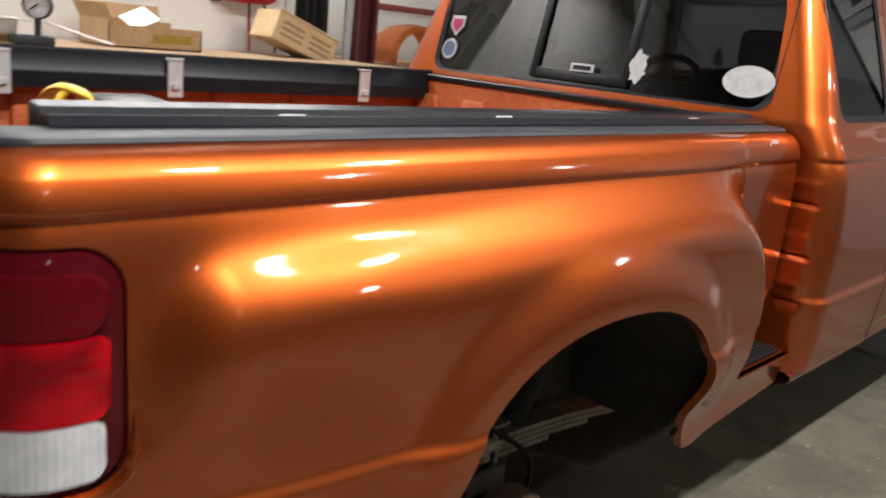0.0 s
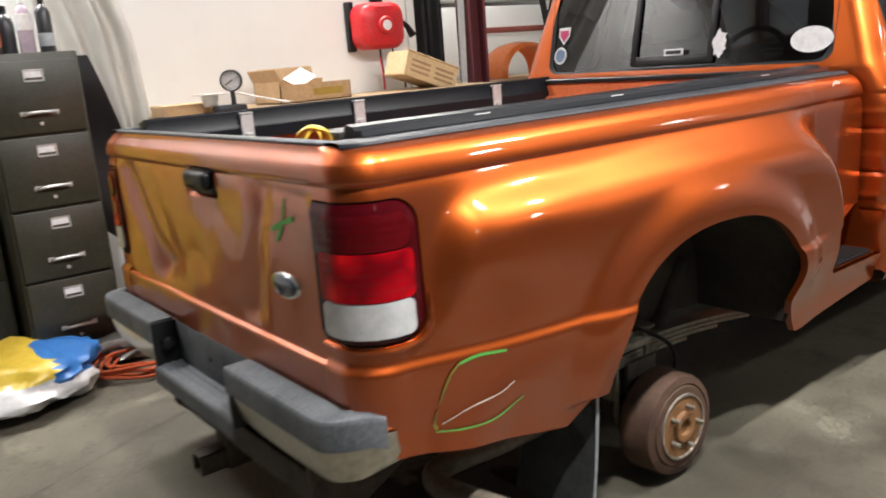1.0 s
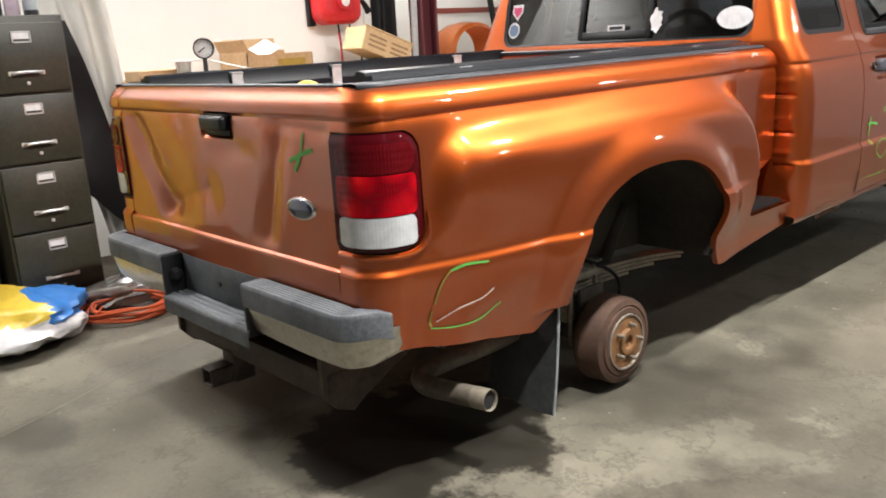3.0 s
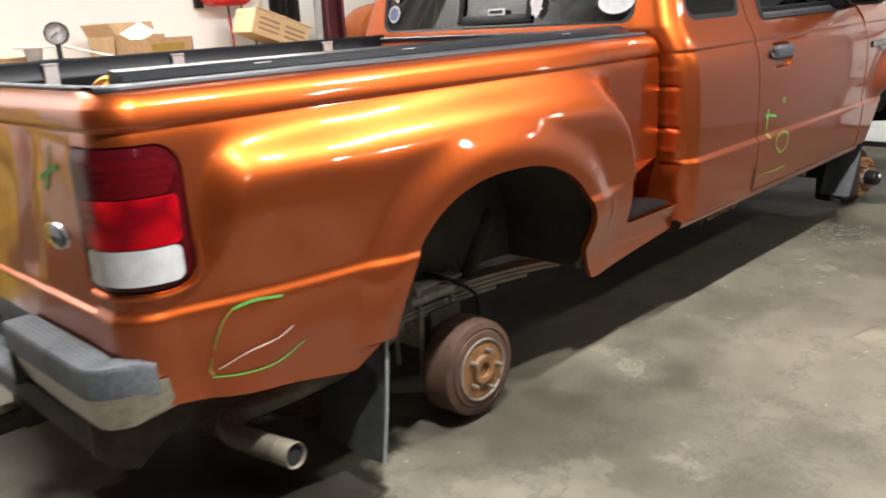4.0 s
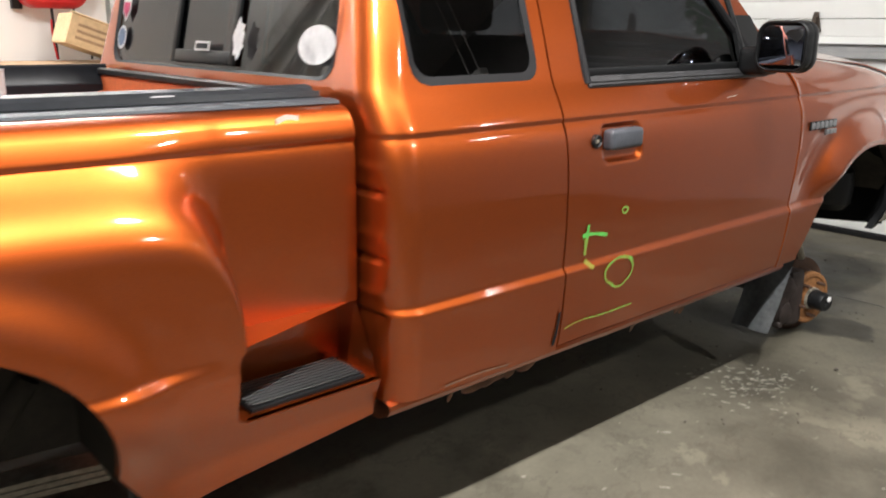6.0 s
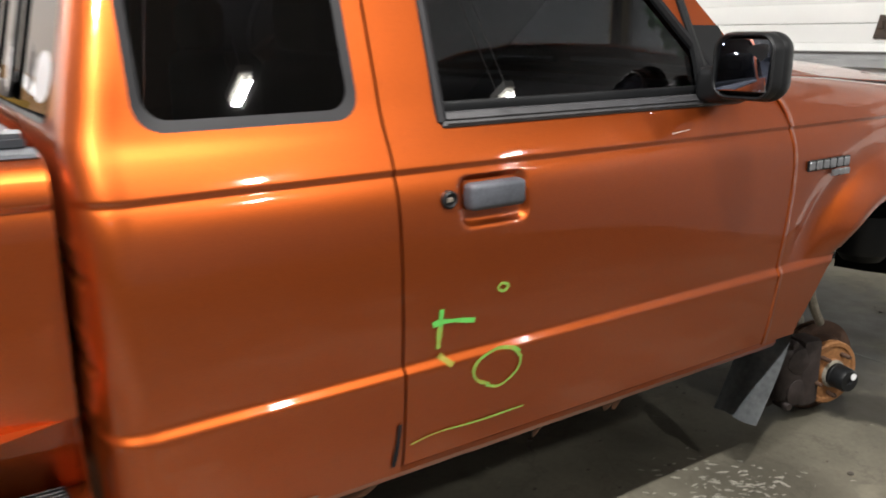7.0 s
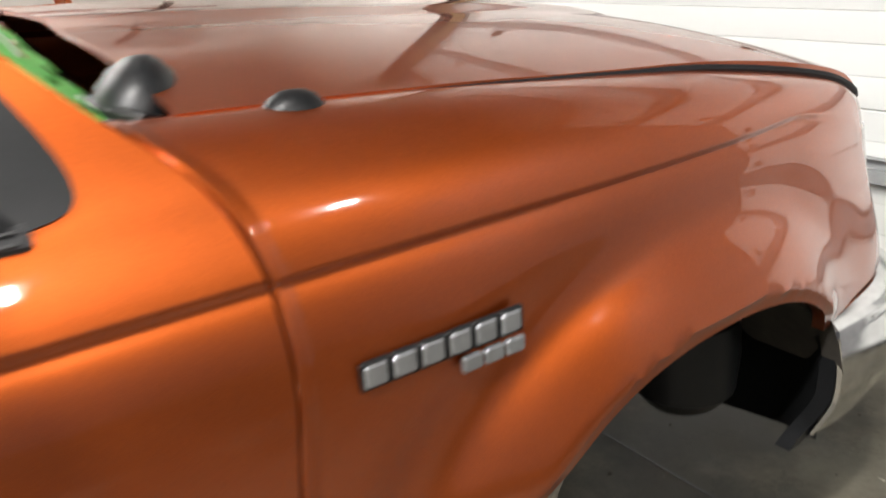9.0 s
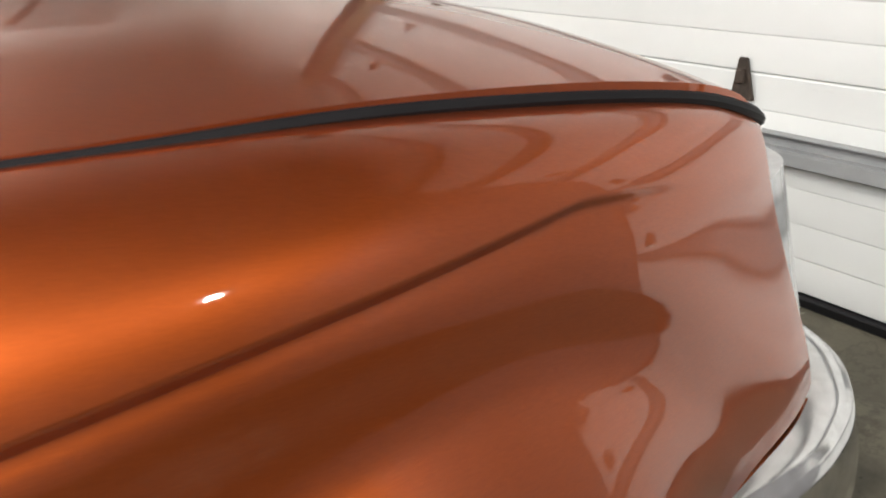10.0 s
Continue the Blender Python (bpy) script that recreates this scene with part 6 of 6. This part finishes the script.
def yellow_roll():
    r = thing("paper_roll", "standing roll of yellow masking paper with dark print", "paper roll", at=(-1.62, -1.45, 0))
    bm = bmesh.new()
    lathe(bm, [(.0, 0), (.21, 0), (.215, .01), (.205, .6), (.195, 1.215), (.17, 1.22), (.16, 1.18), (0, 1.18)], 40)
    roll = part("roll", bm, YELLOW, r)
    for k in range(13):
        for col in range(4):
            z = .07 + .088 * k + .02 * col
            a0 = radians(-88 + 52 * col + (k % 2) * 9)
            for j, (w, h) in enumerate(((.10, .006), (.125, .018), (.11, .007))):
                bm = bmesh.new()
                zz = z + .024 * (1 - j)
                rad = .2162 - .0165 * zz
                prev = None
                for q in range(6):
                    a, slope = a0 + w / .21 * q / 5, .026 * q / 5
                    pair = [bm.verts.new((rad * math.cos(a), rad * math.sin(a), zz + slope)), bm.verts.new((rad * math.cos(a), rad * math.sin(a), zz + slope + h))]
                    if prev:
                        bm.faces.new((prev[0], pair[0], pair[1], prev[1]))
                    prev = pair
                part("print_bar", bm, DARKPRINT, roll)


def blob(bm, cx, cy, cz, rx, ry, rz, seed, rough=.25, cuts=3):
    """A crumpled sack: a ball pushed about by noise, flat underneath."""
    r = bmesh.ops.create_icosphere(bm, subdivisions=cuts, radius=1.0)
    for v in r["verts"]:
        n = noise.noise(v.co * 1.7 + Vector((seed, 0, 0))) + .5 * noise.noise(v.co * 4.5 + Vector((0, seed, 0))) + .25 * noise.noise(v.co * 10 + Vector((0, 0, seed)))
        k = 1 + rough * n
        z = v.co.z * k
        v.co = Vector((cx + v.co.x * k * rx, cy + v.co.y * k * ry, max(cz + z * rz, .004)))


def sacks():
    bm = bmesh.new()
    blob(bm, 0, 0, .085, .30, .30, .12, 2.0, .30, 4)
    s_ = finish("plastic_sack", bm, [BAGWHITE, BAGBLUE, BAGYELLOW], sharp=60)
    for f in s_.data.polygons:
        c = f.center
        n = noise.noise((c.x * 5, c.y * 5, 3)) * .06
        if c.z > .105 + n and c.y + n > .09:
            f.material_index = 1
        elif c.z > .135 + n and c.y + n > -.2:
            f.material_index = 2
    s_.location = (-1.43, -1.22, 0)
    tagged(s_, "crumpled white, yellow and blue plastic sack on the floor", "sack")
    bm = bmesh.new()
    blob(bm, 0, 0, .15, .17, .20, .20, 5.0, .3, 4)
    s2 = finish("trash_bag", bm, plain("black_bag_film", (.012, .012, .013), .25), sharp=60)
    s2.location = (-1.38, -1.60, 0)
    tagged(s2, "black plastic trash bag on the floor", "bag")
    bm = bmesh.new()
    blob(bm, 0, 0, .04, .14, .30, .07, 9.0, .4, 4)
    s3 = finish("clear_plastic_wrap", bm, CLEARBAG, sharp=60)
    s3.location = (-1.62, -.68, 0)
    tagged(s3, "crumpled clear plastic wrap beside the filing cabinet", "plastic wrap")
    bm = bmesh.new()
    blob(bm, 0, 0, .10, .12, .12, .14, 12.0, .3, 4)
    s4 = finish("plastic_sack", bm, [BAGWHITE, BAGBLUE, BAGYELLOW], sharp=60)
    for f in s4.data.polygons:
        f.material_index = 2 if f.center.z > .17 else (1 if f.center.z > .13 and f.center.y > 0 else 0)
    s4.location = (-1.75, -.40, 0)
    tagged(s4, "small white and yellow plastic sack by the tarp", "sack")


def cord_coil():
    bm = bmesh.new()
    pts = []
    rr = random.Random(5)
    for k in range(150):
        a = k * .33
        r = .15 + .035 * math.sin(k * .21) + .012 * rr.random()
        pts.append((r * math.cos(a), r * 1.25 * math.sin(a), .012 + .05 * (k / 150) + .006 * math.sin(k * 1.3)))
    tube(bm, smooth_pts(pts, 2), .0065, 6)
    o = finish("extension_cord", bm, ORANGECORD)
    o.location = (-1.40, -.72, 0)
    tagged(o, "coiled orange extension cord lying on the floor", "cord")


def tarp():
    def pt(u, v):
        z = 2.6 * v
        top = -.62 - .42 * max(0, (v - .36) / .64)
        yl = -.43 - .30 * min(v / .6, 1) - .65 * max(0, v - .6)
        yr = -.30 + .06 * math.sin(v * 4) - .05 * v - .55 * max(0, v - .55)
        y = yl + (yr - yl) * u
        x = -2.30 + .035 * math.sin(u * 22 + v * 2) + .02 * math.sin(u * 9 - v * 5) + .05 * (1 - v)
        return Vector((x, y, z + .002))
    bm = sheet(list(np.linspace(0, 1, 60)), list(np.linspace(0, 1, 30)), pt, None)
    bmesh.ops.solidify(bm, geom=bm.faces[:], thickness=.004)
    tagged(finish("tarp", bm, TARP), "white tarp hanging in folds beside the filing cabinet", "tarp")
    def pt2(u, v):
        return Vector((-2.17 + .015 * math.sin(v * 9), -.71 + .40 * u - .04 * v + .02 * math.sin(v * 7 + u * 6), .55 + .77 * v - .36 * u * (1 - v) + .004))
    bm = sheet(list(np.linspace(0, 1, 20)), list(np.linspace(0, 1, 20)), pt2, lambda u, v: .98 - u - .45 * v)
    bmesh.ops.solidify(bm, geom=bm.faces[:], thickness=.003)
    tagged(finish("black_sheet", bm, BLACKSHEET), "black plastic sheet hung between cabinet and tarp", "sheet")


def bench(name, x0, x1, y0, y1, top, label):
    b = thing(name, label, "workbench", at=((x0 + x1) / 2, (y0 + y1) / 2, 0))
    hx, hy = (x1 - x0) / 2, (y1 - y0) / 2
    bm = bmesh.new()
    box(bm, -hx, hx, -hy, hy, top - .04, top, .004)
    part("top", bm, WOOD, b)
    for sx in (-1, 1):
        for sy in (-1, 1):
            bm = bmesh.new()
            box(bm, sx * (hx - .06) - .04, sx * (hx - .06) + .04, sy * (hy - .06) - .04, sy * (hy - .06) + .04, 0, top - .04, .004)
            part("leg", bm, WOOD, b)
    return b


def bench_things():
    bench("workbench", -2.60, -1.66, -.28, 1.95, 1.0, "wooden workbench along the white wall")
    # pressure gauge on a hand pump
    g = thing("pressure_gauge", "round white-faced pressure gauge on a pump", "pressure gauge", at=(-1.85, .015, 1.001))
    bm = bmesh.new()
    m = Matrix.Translation((0, 0, .15)) @ Matrix.Rotation(radians(-34), 4, "Z") @ Matrix.Rotation(radians(90), 4, "Y")
    lathe(bm, [(.05, -.03), (.053, -.025), (.053, .012), (.049, .016), (.046, .010), (.046, .004)], 36, m, False)
    lathe(bm, [(0, -.03), (.05, -.03)], 36, m)
    part("case", bm, BLACK, g, "black case")
    bm = bmesh.new()
    lathe(bm, [(.047, .006), (0, .006)], 36, m)
    face = part("dial", bm, WHITE_STICKER, g, "white dial")
    bm = bmesh.new()
    box(bm, -.003, .003, -.034, .008, .0075, .009, 0, 1, m @ Matrix.Rotation(radians(35), 4, "Z"))
    part("needle", bm, BLACK, face)
    for k in range(11):
        bm = bmesh.new()
        box(bm, -.001, .001, .032, .041, .0072, .0082, 0, 1, m @ Matrix.Rotation(radians(-130 + 26 * k), 4, "Z"))
        part("tick", bm, BLACK, face)
    bm = bmesh.new()
    tube(bm, [(0, 0, .10), (0, 0, .0)], .012, 10)
    box(bm, -.05, .05, -.10, .05, .0, .035, .01)
    part("pump_body", bm, GREYPLAST, g)
    bm = bmesh.new()
    tube(bm, [(.0, .02, .09), (.03, .16, .05), (.05, .28, .02)], .005, 8)
    tube(bm, [(.0, -.02, .09), (-.01, -.20, .095)], .004, 8)
    part("lever", bm, STEEL, g)
    bm = bmesh.new()
    lathe(bm, [(.036, .0), (.042, .05), (.045, .06), (.04, .062), (0, .062)], 20, Matrix.Translation((-.05, -.10, .035)))
    part("cup", bm, CLEARBAG, g, "clear plastic cup")
    # flattened cardboard
    o = new("cardboard_piece")
    bm = bmesh.new()
    box(bm, -.10, .10, -.13, .13, 0, .055, .003, 1)
    o.data
    scene.collection.objects.unlink(o)
    bpy.data.objects.remove(o)
    o = finish("cardboard_carton", bm, CARD)
    o.location = (-2.05, -.17, 1.001)
    tagged(o, "flat brown cardboard carton on the workbench", "carton")
    # open box
    b = thing("cardboard_box", "open brown cardboard box with torn flaps and papers", "box", at=(-2.25, .62, 1.001))
    bm = bmesh.new()
    hx, hy, h = .16, .225, .12
    for a in ((-hx, hx, -hy, -hy + .006, .0, h), (-hx, hx, hy - .006, hy, .0, h - .03), (-hx, -hx + .006, -hy, hy, 0, h), (hx - .006, hx, -hy, hy, 0, h - .02), (-hx, hx, -hy, hy, 0, .006)):
        box(bm, *a)
    part("body", bm, CARD, b)
    for m in (Matrix.Translation((-hx + .003, 0, h)) @ Matrix.Rotation(radians(-12), 4, "Y"), Matrix.Translation((0, -hy + .003, h)) @ Matrix.Rotation(radians(90), 4, "Z") @ Matrix.Rotation(radians(-25), 4, "Y")):
        bm = bmesh.new()
        box(bm, -.003, .003, -hy + .04, hy - .06, 0, .075, .001, 1, m)
        part("flap", bm, CARD, b)
    bm = bmesh.new()
    box(bm, -.07, .07, -.06, .07, -.003, .003, .001, 1, Matrix.Translation((.03, -.03, .13)) @ Matrix.Rotation(radians(25), 4, "X") @ Matrix.Rotation(radians(25), 4, "Y"))
    part("paper", bm, WHITE_STICKER, b, "white papers")
    bm = bmesh.new()
    box(bm, hx, hx + .002, -.02, .17, .03, .07)
    part("print_bar", bm, DARKPRINT, b)
    # tan bin leaning
    t = thing("plastic_bin", "tan slatted plastic bin lying tilted on the workbench", "bin", at=(-2.30, 1.52, 1.001))
    m = Matrix.Translation((0, -.02, .115)) @ Matrix.Rotation(radians(-20), 4, "X")
    for name, a in (("floor", (-.10, .12, -.19, .22, -.085, -.078)), ("side", (-.10, -.093, -.19, .22, -.078, .065)), ("end", (-.093, .113, -.19, -.183, -.078, .065)), ("end", (-.093, .113, .213, .22, -.078, .065)), ("rim", (.113, .130, -.20, .23, .0655, .074))):
        bm = bmesh.new()
        box(bm, *a, .002, 1, m)
        part(name, bm, TANPLAST, t)
    bm = bmesh.new()
    box(bm, .113, .12, -.19, .22, -.078, .065, .002, 1, m)
    body = part("side", bm, TANPLAST, t)
    # slots are not cut: brown strips carry their shade as colour
    for k in range(3):
        for j in range(2):
            bm = bmesh.new()
            box(bm, .1205, .1225, -.15 + .19 * j, .0 + .19 * j, -.05 + .032 * k, -.036 + .032 * k, .001, 1, m)
            part("slot", bm, WOOD, body, "brown strip painted as a shaded slot")


def hose_reel():
    r = thing("hose_reel", "red wall-mounted hose reel with a white hub", "hose reel", at=(-2.50, 1.355, 1.41))
    bm = bmesh.new()
    m = Matrix.Rotation(radians(90), 4, "Y")
    prof = []
    outline = rr_outline(-.165, .165, -.145, .145, .085, 8)
    rings = []
    for x, k in ((-.075, .95), (-.07, 1.0), (.03, 1.0), (.055, .95), (.075, .80), (.08, .45)):
        rings.append([bm.verts.new((x, y * k, z * k)) for y, z in outline])
    for a, b in zip(rings, rings[1:]):
        n = len(a)
        for i in range(n):
            bm.faces.new((a[i], a[(i + 1) % n], b[(i + 1) % n], b[i]))
    bm.faces.new(rings[0][::-1])
    bm.faces.new(rings[-1])
    part("case", bm, REDPLAST, r)
    bm = bmesh.new()
    lathe(bm, [(.055, .078), (.058, .09), (.05, .10), (0, .10)], 28, m)
    hub = part("hub", bm, REDPLAST, r)
    bm = bmesh.new()
    lathe(bm, [(.032, .1), (.032, .104), (0, .104)], 28, m)
    part("hub_label", bm, WHITE_STICKER, hub, "round white label")
    bm = bmesh.new()
    box(bm, -.118, -.075, -.18, -.13, -.15, .16, .006)
    box(bm, -.118, -.075, .02, .10, .12, .22, .006)
    part("bracket", bm, BLACK, r, "black wall bracket")
    bm = bmesh.new()
    tube(bm, smooth_pts([(.02, -.02, -.13), (.03, -.02, -.25), (.03, -.015, -.40)], 6), .007, 8)
    part("hose", bm, RUBBER, r)
    bm = bmesh.new()
    tube(bm, smooth_pts([(-.02, .10, -.13), (.0, .11, -.22), (-.01, .17, -.32), (.02, .16, -.40)], 6), .006, 8)
    part("hose", bm, RUBBER, r)
    bm = bmesh.new()
    tube(bm, smooth_pts([(.03, -.03, -.20), (.05, -.035, -.30), (.04, -.02, -.40)], 6), .005, 8)
    part("cord", bm, REDPLAST, r, "red cord")
    bm = bmesh.new()
    tube(bm, smooth_pts([(-.05, .05, .13), (-.06, .02, .22), (-.06, -.03, .35), (-.07, -.04, .8)], 6), .008, 8)
    part("feed_pipe", bm, RUBBER, r)
    bm = bmesh.new()
    tube(bm, [(.0, .165, .04), (.02, .21, -.01), (.02, .25, -.07)], [.012, .018, .026], 10)
    part("stopper", bm, BLACK, r, "black hose stop")


def alcove():
    # white frame, dark curtain, leaning bar and maroon column at the alcove's mouth
    bm = bmesh.new()
    box(bm, -2.74, -2.66, 1.70, 1.765, 0, 3.6, .004)
    tagged(finish("white_post", bm, DOORWHITE), "white painted post at the mouth of the alcove", "post", kind="structure")
    def pt(u, v):
        return Vector((-2.85 + .03 * math.sin(u * 16), 1.80 + .36 * u, .002 + 2.8 * v))
    bm = sheet(list(np.linspace(0, 1, 40)), list(np.linspace(0, 1, 4)), pt, None)
    bmesh.ops.solidify(bm, geom=bm.faces[:], thickness=.004)
    tagged(finish("dark_curtain", bm, BLACKSHEET), "black curtain hanging in the alcove's mouth", "curtain")
    bm = bmesh.new()
    box(bm, -2.70, -2.68, 2.14, 2.19, 0, 2.4, .002, 1, Matrix.Rotation(radians(-1.5), 4, "X"))
    tagged(finish("metal_strip", bm, STEEL), "long bare metal strip leaning by the column", "metal strip")
    bm = bmesh.new()
    for a in ((-2.82, -2.66, 2.26, 2.272), (-2.82, -2.66, 2.404, 2.416), (-2.746, -2.734, 2.272, 2.404)):
        box(bm, a[0], a[1], a[2], a[3], 0, 3.6, .002, 1)
    tagged(finish("steel_column", bm, MAROON), "maroon painted steel column", "column", kind="structure")
    bench("parts_bench", -3.6, -2.86, 2.5, 4.2, .98, "wooden bench in the alcove")
    # white board with ribs
    b = thing("white_board", "white ribbed board leaning behind the bench", "board", at=(-3.70, 3.35, .98))
    bm = bmesh.new()
    box(bm, -.02, .0, -.95, .95, 0, .62, .004)
    part("panel", bm, DOORWHITE, b)
    for k in range(9):
        bm = bmesh.new()
        box(bm, -.08, -.06, -.95, .95, .66 + .11 * k, .76 + .11 * k, .004)
        part("slat", bm, GREYWALL, b, "grey slat")
    bm = bmesh.new()
    box(bm, -3.62, -3.60, 3.2, 4.3, 1.36, 1.41, .006)
    tagged(finish("trim_bar", bm, [plain("red_green_bar", (.22, .05, .035), .5)]), "red and green bar lying across the shelf", "bar")
    bm = bmesh.new()
    box(bm, -3.56, -3.53, 3.95, 4.01, 1.2, 2.4, .004, 1, Matrix.Translation((-3.5, 3.9, 1.2)) @ Matrix.Rotation(radians(12), 4, "X") @ Matrix.Translation((3.5, -3.9, -1.2)))
    tagged(finish("dark_brace", bm, BLACK), "dark slanted shelf brace", "brace")
    # spare fender: an arched orange panel
    f = thing("spare_fender", "spare orange fender standing on the alcove bench", "fender", at=(-2.98, 3.02, .981))
    bm = bmesh.new()
    rows = []
    for k in range(25):
        a = math.pi * k / 24
        r = .30
        y, z = -r * math.cos(a) * 1.0, .28 * math.sin(a) ** .8
        rows.append([bm.verts.new((x, y * (1 - .1 * q), z * (1 - .12 * q) + .002)) for q, x in ((1, -.17), (.4, -.12), (0, .0), (.3, .12), (1.3, .15))])
    for a, b2 in zip(rows, rows[1:]):
        for i in range(4):
            bm.faces.new((a[i], a[i + 1], b2[i + 1], b2[i]))
    bmesh.ops.solidify(bm, geom=bm.faces[:], thickness=.003)
    part("panel", bm, plain("orange_primerless", (.62, .17, .03), .35, .3, .8), f)


filing_cabinet(-2.05, -.905)
filing_cabinet(-2.26, -1.30)
bottles()
yellow_roll()
sacks()
cord_coil()
tarp()
bench_things()
hose_reel()


alcove()


# floor: specks, crumbs, cracks and the slab joint
OIL = plain("wet_oil", (.012, .010, .008), .28)
DAMP = surface("damp_concrete", (.075, .066, .050), (.13, .115, .088), 6, (.35, .55))
rf = random.Random(21)
PALE = surface("pale_floor_scuff", (.17, .16, .13), (.27, .26, .22), 30, (.5, .7))
bm = bmesh.new()
for k in range(170):
    cx, cy = rf.gauss(.87, .09), rf.gauss(2.52, .12)
    if rf.random() < .2:
        cx, cy = rf.uniform(.7, 1.6), rf.uniform(1.0, 3.6)
    if cx < .62:
        cx = 1.3 - cx
    n, r = rf.randint(7, 11), rf.uniform(.0015, .006)
    st = rf.uniform(1, 4.0)
    ang = rf.gauss(.9, .4)
    vs = []
    for q in range(n):
        a = 2 * math.pi * q / n
        u, v_ = r * st * math.cos(a) * rf.uniform(.6, 1.2), r * math.sin(a) * rf.uniform(.6, 1.2)
        vs.append(bm.verts.new((cx + u * math.cos(ang) - v_ * math.sin(ang), cy + u * math.sin(ang) + v_ * math.cos(ang), .0012)))
    bm.faces.new(vs)
tagged(finish("floor_scuffs", bm, PALE), "pale paint specks and scuffs on the concrete", "scuffs", kind="stuff")
bm = bmesh.new()
for k in range(110):
    cx, cy, r = rf.uniform(.2, 1.4), rf.uniform(2.0, 4.7), rf.uniform(.0015, .006) * (1 + (rf.random() > .92))
    bmesh.ops.create_icosphere(bm, subdivisions=1, radius=r, matrix=Matrix.Translation((cx, cy, r * .3)) @ Matrix.Diagonal((1, 1.3, .45, 1)))
tagged(finish("dirt_crumbs", bm, GRIME), "dark crumbs of dirt scattered on the floor", "dirt", kind="stuff")
bm = bmesh.new()
ribbon(bm, smooth_pts([(-.40, -1.75, 0), (-.46, -1.61, 0), (-.53, -1.41, 0), (-.67, -1.10, 0), (-.76, -.89, 0), (-.9, -.4, 0)], 10), (0, 0, 1), [.008 * (.7 + .8 * abs(noise.noise((k * .37, 0, 0)))) for k in range(51)], .0012)
tagged(finish("floor_crack", bm, DAMP), "thin dark crack in the concrete", "crack", kind="structure")
bm = bmesh.new()
ribbon(bm, smooth_pts([(1.35, 1.2, 0), (1.42, 1.5, 0), (1.50, 1.71, 0), (1.46, 2.0, 0), (1.60, 2.4, 0)], 10), (0, 0, 1), [.005 * (.7 + .8 * abs(noise.noise((k * .37, 3, 0)))) for k in range(41)], .0012)
tagged(finish("floor_crack", bm, DAMP), "thin dark crack in the concrete", "crack", kind="structure")
bm = bmesh.new()
box(bm, -2.6, 6.6, 3.770, 3.778, .0005, .0012)
tagged(finish("floor_joint", bm, OIL), "dark joint across the floor slab", "floor joint", kind="structure")
